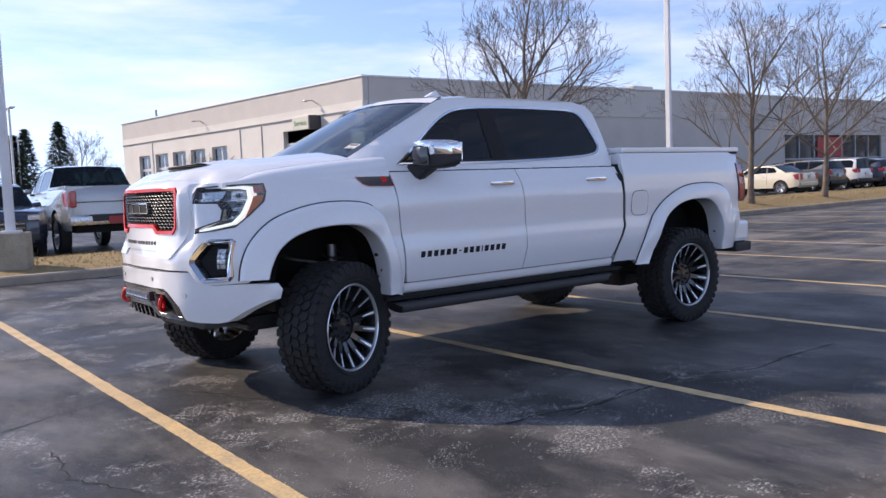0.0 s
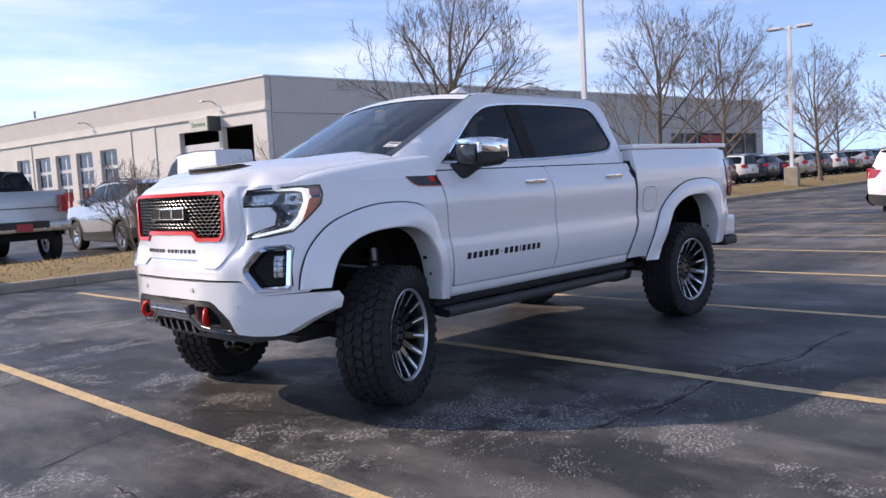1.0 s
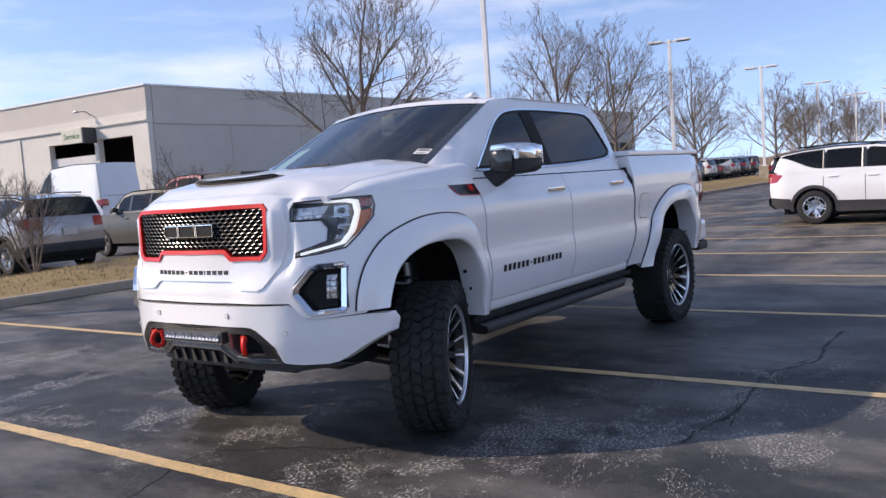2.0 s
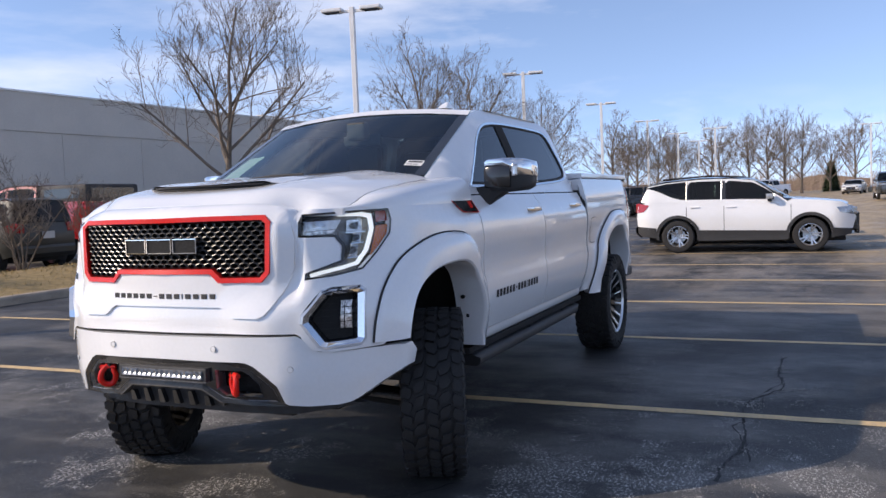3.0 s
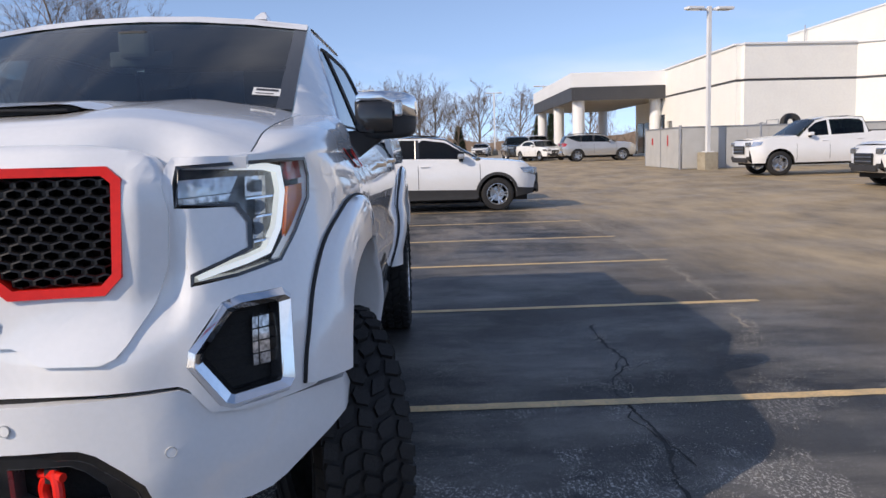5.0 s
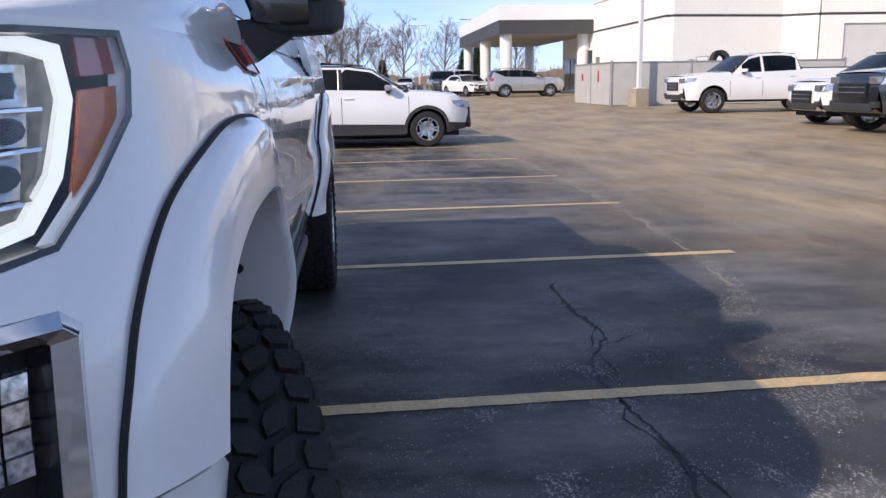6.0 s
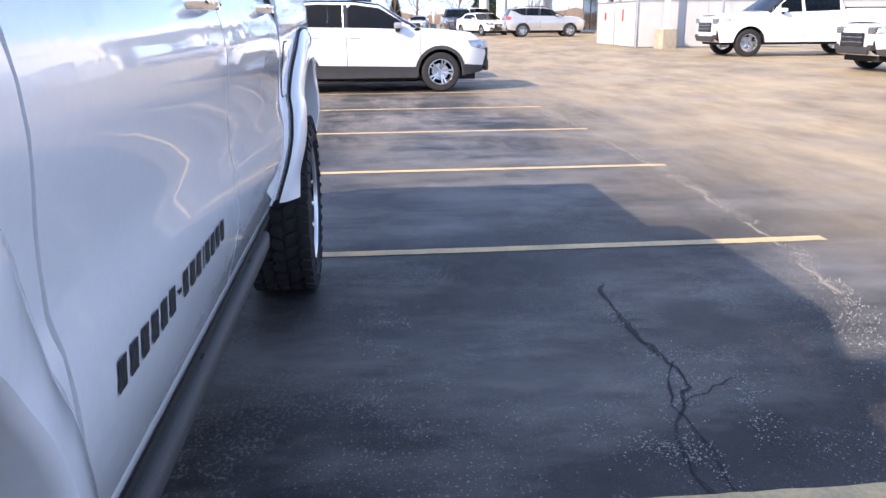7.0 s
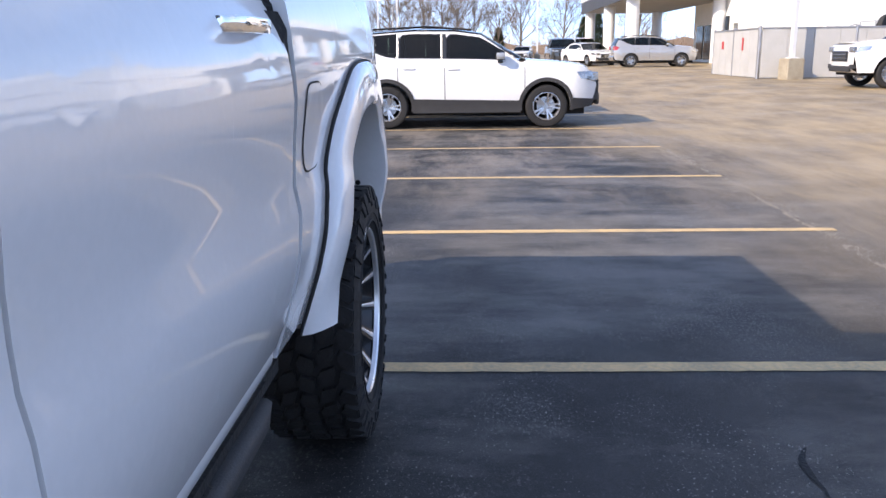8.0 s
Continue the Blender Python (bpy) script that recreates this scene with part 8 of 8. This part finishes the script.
# row beyond the grass strip, tails to it
TAIL_Y = 21.3
vehicle("pickup_truck", stands(north, 3.4, TAIL_Y + L2["pickup"], -90), "pickup", CAR_NAVY, "dark blue older pickup facing the grass strip", rim=CAST)
vehicle("pickup_truck", stands(north, 5.85, TAIL_Y - 0.1 + L2["pickup"] * 1.1, 90), "pickup", CAR_SILVER, "tall silver pickup with red plate and chrome bumper", plate=PLATE_RED, grow=1.1, lift=0.2)
vehicle("suv", stands(north, 9.85, TAIL_Y + 0.3 + L2["suv"] * 1.18, 90), "suv", CAR_SILVER, "pale silver suv with dark lower bumper", clad=True, grow=1.18)
vehicle("suv", stands(north, 14.1, TAIL_Y + 0.4 + L2["jeep"] * 1.15, 90), "jeep", CAR_OLIVE, "old olive-grey boxy suv with dark windows", rim=CAST, grow=1.15)
red = vehicle("pickup_truck", stands(north, 17.3, 22.6 + L2["pickup"] * 1.12, 90), "pickup", CAR_RED, "tall red pickup with a black bed cap", grow=1.12, lift=0.22)
cap_l = L2["pickup"]
cap = part("bed_cap", box(cap_l - 5.74, cap_l - 4.0, -0.90, 0.90, 1.602, 2.06, 0.07), CLADDING, red, "black bed cap with dark windows", smooth=True, angle=40)
for sd in (-1, 1):
    part("cap_window", box(cap_l - 5.50, cap_l - 4.20, min(sd * 0.895, sd * 0.906), max(sd * 0.895, sd * 0.906), 1.70, 1.96, 0.004), DARK_GLASS, cap)
part("cap_window", box(cap_l - 5.752, cap_l - 5.735, -0.72, 0.72, 1.70, 1.96, 0.004), DARK_GLASS, cap)
vehicle("van", stands(north, 19.9, 38.7, 90), "van", CAR_WHITE, "tall white panel van by the bay doors", grow=1.15, tall=1.12)
vehicle("pickup_truck", stands(north, 25.9, 31.6, 90), "pickup", CAR_WHITE, "white pickup in the second row")
row = [("sedan", CAR_CREAM, "cream sedan with its tail to the grass"), ("suv", CAR_GREY, "dark grey suv with its tail to the grass"), ("jeep", CAR_WHITE, "boxy white suv with its tail to the grass"), ("suv", CAR_NAVY, "navy suv with its tail to the grass"), ("sedan", CAR_NAVY, "dark blue sedan with its tail to the grass"), ("suv", CAR_TAN, "tan suv with its tail to the grass"), ("suv", CAR_BLACK, "black suv with its tail to the grass"), ("suv", CAR_WHITE, "white suv with its tail to the grass"), ("sedan", CAR_GREY, "grey sedan with its tail to the grass"), ("suv", CAR_SILVER, "silver suv with its tail to the grass"), ("suv", CAR_NAVY, "navy suv at the row's far end"), ("jeep", CAR_BLACK, "boxy black suv at the row's far end")]
for k, (kd, pt, lb) in enumerate(row):
    x = 38.5 + 2.8 * k
    vehicle({"jeep": "suv"}.get(kd, kd), stands(north, x, TAIL_Y + L2[kd], 90), kd, pt, lb, clad=kd != "sedan" and pt is not CAR_TAN)
for k, pt in enumerate((CAR_GREY, CAR_WHITE, CAR_NAVY, CAR_BLACK, CAR_SILVER, CAR_RED)):
    vehicle("suv", stands(north, 52.0 + 4.2 * k, 31.0, 90), "suv", pt, "parked suv in the second row", clad=True)

# ---- trees and shrubs ----
def limb(rng, start, way, length, r0, r1, bend, n):
    """Points and radii of one wandering limb."""
    pts, rad = [Vector(start)], [r0]
    d = Vector(way).normalized()
    for i in range(n):
        d = (d + Vector((rng.uniform(-1, 1), rng.uniform(-1, 1), rng.uniform(-0.45, 0.85))) * bend).normalized()
        pts.append(pts[-1] + d * length / n)
        rad.append(r0 + (r1 - r0) * (i + 1) / n)
    return pts, rad, d


def grow_branches(bm, rng, start, way, length, r, level, deepest, sides, thin):
    pts, rad, d = limb(rng, start, way, length, r, r * 0.45 if level < deepest else thin * 0.5, 0.11 + 0.035 * level, 4 if level < 3 else 2)
    add_tube(bm, pts, rad, max(3, sides - level), False)
    if level >= deepest:
        return
    n = (5, 6, 5, 4, 3)[min(level, 4)]
    for k in range(n):
        t = 0.28 + 0.72 * (k + rng.uniform(0.1, 0.9)) / n
        i = min(int(t * (len(pts) - 1)), len(pts) - 2)
        f = t * (len(pts) - 1) - i
        p = pts[i].lerp(pts[i + 1], f)
        axis = (pts[i + 1] - pts[i]).normalized()
        side = axis.orthogonal().normalized()
        side.rotate(Matrix.Rotation(rng.uniform(0, 2 * math.pi), 3, axis))
        spread = rng.uniform(0.45, 0.85)
        nd = (axis * (1 - spread * 0.45) + side * spread + Vector((0, 0, 0.20))).normalized()
        rr = max((rad[i] * (1 - f) + rad[i + 1] * f) * rng.uniform(0.45, 0.62), thin)
        grow_branches(bm, rng, p, nd, length * rng.uniform(0.42, 0.66) * (1.15 - 0.35 * t), rr, level + 1, deepest, sides, thin)


def bare_tree(x, y, z, h, seed, label, fork=0.30, deepest=4, wide=1.0, thin=0.0042, name="bare_tree", trunk_r=None):
    rng = random.Random(seed)
    tree = empty(name, pose(x, y, z), label, "tree", "bare trees")
    r = trunk_r or h * 0.017
    bm = bmesh.new()
    lean = Vector((rng.uniform(-0.04, 0.04), rng.uniform(-0.04, 0.04), 1))
    pts, rad, d = limb(rng, (0, 0, -0.1), lean, h * 0.58, r, r * 0.42, 0.035, 7)
    rad[0] = r * 1.35
    add_tube(bm, pts, rad, 10)
    part("trunk", bm, BARK, tree, smooth=True)
    bm = bmesh.new()
    n = 11
    for k in range(n):
        t = fork + (1.0 - fork) * (k + rng.uniform(0.0, 0.6)) / n
        q = t / 1.0 * (len(pts) - 1)
        i = min(int(q), len(pts) - 2)
        p = pts[i].lerp(pts[i + 1], q - i)
        a = k * 2.4 + rng.uniform(-0.4, 0.4)
        tilt = (1.15 - 0.65 * t) * wide
        way = Vector((math.cos(a) * tilt, math.sin(a) * tilt, 0.95 - 0.25 * wide * (1 - t)))
        grow_branches(bm, rng, p, way, h * rng.uniform(0.40, 0.52) * (1.12 - 0.45 * t), r * (0.52 - 0.22 * t), 1, deepest, 8, thin)
    grow_branches(bm, rng, pts[-1], (0.05, 0.02, 1), h * 0.36, r * 0.42, 1, deepest, 8, thin)
    part("crown", bm, TWIG, tree, "open crown of bare twigs")
    return tree


def gz(x, y):
    return island_z(x, y)


for x, y, h, seed, fork, wide in ((15.4, 16.7, 6.6, 11, 0.42, 1.05), (26.3, 16.7, 7.0, 12, 0.26, 1.0), (31.3, 16.7, 6.7, 15, 0.36, 1.4), (41.9, 16.8, 6.4, 14, 0.34, 1.15)):
    bare_tree(*north(x, y), gz(x, y), h, seed, "leafless young street tree with a wide fine crown", fork, 5, wide)
for x, y, h, seed in ((57.5, 16.8, 6.6, 21), (66.0, 16.8, 6.3, 22), (76.0, 17.0, 6.8, 23)):
    bare_tree(*north(x, y), gz(x, y), h, seed, "leafless street tree farther along the grass strip", 0.3, 4, 1.0, 0.008)
# far single trees
for x, y, h, seed in ((118, -1.9, 10.2, 31), (122, 4.5, 10.6, 32), (118, 8.6, 11.0, 33), (126, 11.5, 11.5, 34), (112, 14.0, 9.0, 35), (105, 19.5, 8.5, 36), (100, 24.0, 8.0, 37), (140, -10, 11, 38), (150, -24, 12, 39), (128, 0.8, 9.0, 40), (96, 34, 9, 41), (125, 17, 11, 42), (133, 7, 12, 43), (137, 24, 11, 44)):
    bare_tree(*south(x, y), 0.45, h, seed, "distant leafless tree on the skyline", 0.22, 4, 1.0, 0.013)
bare_tree(30, 118, 0, 11, 51, "distant leafless tree past the service building", 0.25, 4, 1.0, 0.016)
bare_tree(44, 95, 0, 9, 52, "distant leafless tree past the service building", 0.25, 4, 1.0, 0.016)


def shrub(x, y, h, seed, label):
    rng = random.Random(seed)
    bush = empty("shrub", pose(*north(x, y), gz(x, y)), label, "shrub", "bare shrubs")
    stems, twigs = bmesh.new(), bmesh.new()
    for k in range(7):
        a = 2 * math.pi * k / 7 + rng.uniform(-0.3, 0.3)
        way = (math.cos(a) * rng.uniform(0.2, 0.7), math.sin(a) * rng.uniform(0.2, 0.7), 1)
        pts, rad, d = limb(rng, (0.06 * math.cos(a), 0.06 * math.sin(a), -0.05), way, h * rng.uniform(0.6, 0.85), 0.024, 0.010, 0.14, 5)
        add_tube(stems, pts, rad, 6)
        for i in (2, 3, 4, 5):
            for _ in range(2):
                b = rng.uniform(0, 6.28)
                grow_branches(twigs, rng, pts[i], (math.cos(b) * 0.8, math.sin(b) * 0.8, 0.9), h * 0.30, 0.009, 2, 4, 6, 0.004)
    part("stem", stems, BARK, bush, smooth=True)
    part("twig_crown", twigs, TWIG, bush)


for x, y, h, seed in ((7.7, 19.2, 2.1, 62), (11.4, 19.2, 2.1, 63), (13.6, 19.3, 1.9, 65)):
    shrub(x, y, h, seed, "leafless many-stemmed shrub in dry grass")


def spruce(x, y, h, seed):
    rng = random.Random(seed)
    tree = empty("spruce_tree", pose(*north(x, y), 0.3), "dark green spruce in the distance", "tree", "spruces")
    part("trunk", tube([(0, 0, 0), (0, 0, h * 0.97)], [h * 0.02, 0.02], 8), BARK, tree)
    bm = bmesh.new()
    for _ in range(3600):
        t = rng.random() ** 1.25
        z = h * (0.06 + 0.93 * t)
        rmax = h * 0.24 * (1 - t) ** 0.8 + 0.08
        a, rr = rng.uniform(0, 6.283), rmax * rng.uniform(0.35, 1.0)
        c, sn = math.cos(a), math.sin(a)
        ln, wd = rng.uniform(0.3, 0.6), rng.uniform(0.08, 0.2)
        o = Vector((c * rr, sn * rr, z - 0.25 * rr))
        v = [o + Vector((-sn * wd, c * wd, rng.uniform(-0.05, 0.08))), o + Vector((sn * wd, -c * wd, rng.uniform(-0.05, 0.08))), o + Vector((c * ln, sn * ln, -0.22 * ln + rng.uniform(-0.1, 0.1)))]
        bm.faces.new([bm.verts.new(p) for p in v])
    part("crown", bm, SPRUCE, tree, "dense dark needles")


for x, y, h, seed in ((20.6, 100.0, 10.2, 71), (17.3, 101.0, 9.4, 73), (15.5, 97.0, 8.4, 74), (139.0, -14.0, 7.0, 75), (141.0, -12.0, 6.5, 76), (131.0, 2.0, 4.6, 77)):
    spruce(x, y, h, seed)


def far_woods():
    """Belt of bare trees along the horizon: leaning stems and fans of twigs."""
    rng = random.Random(8)
    bm = bmesh.new()

    def clump(x, y, h):
        add_tube(bm, [(x, y, 0), (x + rng.uniform(-0.3, 0.3), y + rng.uniform(-0.3, 0.3), h * 0.7)], [0.12, 0.04], 4, False)
        for _ in range(32):
            z0 = h * rng.uniform(0.08, 0.7)
            a, tilt = rng.uniform(0, 6.283), rng.uniform(0.2, 0.9)
            ln = h * rng.uniform(0.15, 0.42)
            p = Vector((x + rng.uniform(-1.2, 1.2), y + rng.uniform(-1.2, 1.2), z0))
            q = p + Vector((math.cos(a) * tilt, math.sin(a) * tilt, 1.0)).normalized() * ln
            w = Vector((0.03, 0.03, 0))
            bm.faces.new([bm.verts.new(v) for v in (p - w, p + w, q)])
            for _ in range(3):
                b = rng.uniform(0, 6.283)
                m_ = p.lerp(q, rng.uniform(0.3, 0.9))
                e = m_ + Vector((math.cos(b), math.sin(b), rng.uniform(0.2, 1.0))) * ln * 0.45
                bm.faces.new([bm.verts.new(v) for v in (m_ - w * 0.7, m_ + w * 0.7, e)])

    for k in range(330):
        y = -90 + 190 * rng.random()
        clump(150 + 45 * rng.random() + 0.1 * abs(y), y, rng.uniform(2.5, 5.5) if rng.random() < 0.8 else rng.uniform(6, 9.5))
    for k in range(120):
        x = 30 + 130 * rng.random()
        clump(x, 130 + 40 * rng.random(), rng.uniform(5, 11))
    for k in range(90):
        clump(-40 + 70 * rng.random(), 135 + 40 * rng.random(), rng.uniform(4, 9))
    tagged(part("far_woods", bm, WOODS), "grey-brown leafless woods along the horizon", "woods", kind="stuff")
    bm = bmesh.new()
    for (xa, ya), (xb, yb) in (((185, -140), (185, 130)), ((185, 130), (-60, 185))):
        n = 90
        prev = None
        for i in range(n + 1):
            t = i / n
            x, y = xa + (xb - xa) * t, ya + (yb - ya) * t
            h = 3.0 + 1.2 * noise.noise(Vector((x * 0.06, y * 0.06, 1))) + 0.9 * noise.noise(Vector((x * 0.3, y * 0.3, 2)))
            row_ = (bm.verts.new((x, y, -0.5)), bm.verts.new((x, y, h)))
            if prev:
                bm.faces.new((prev[0], row_[0], row_[1], prev[1]))
            prev = row_
    tagged(part("backdrop", bm, WOODS), "brown hedge line on the horizon", "backdrop", kind="structure")


far_woods()
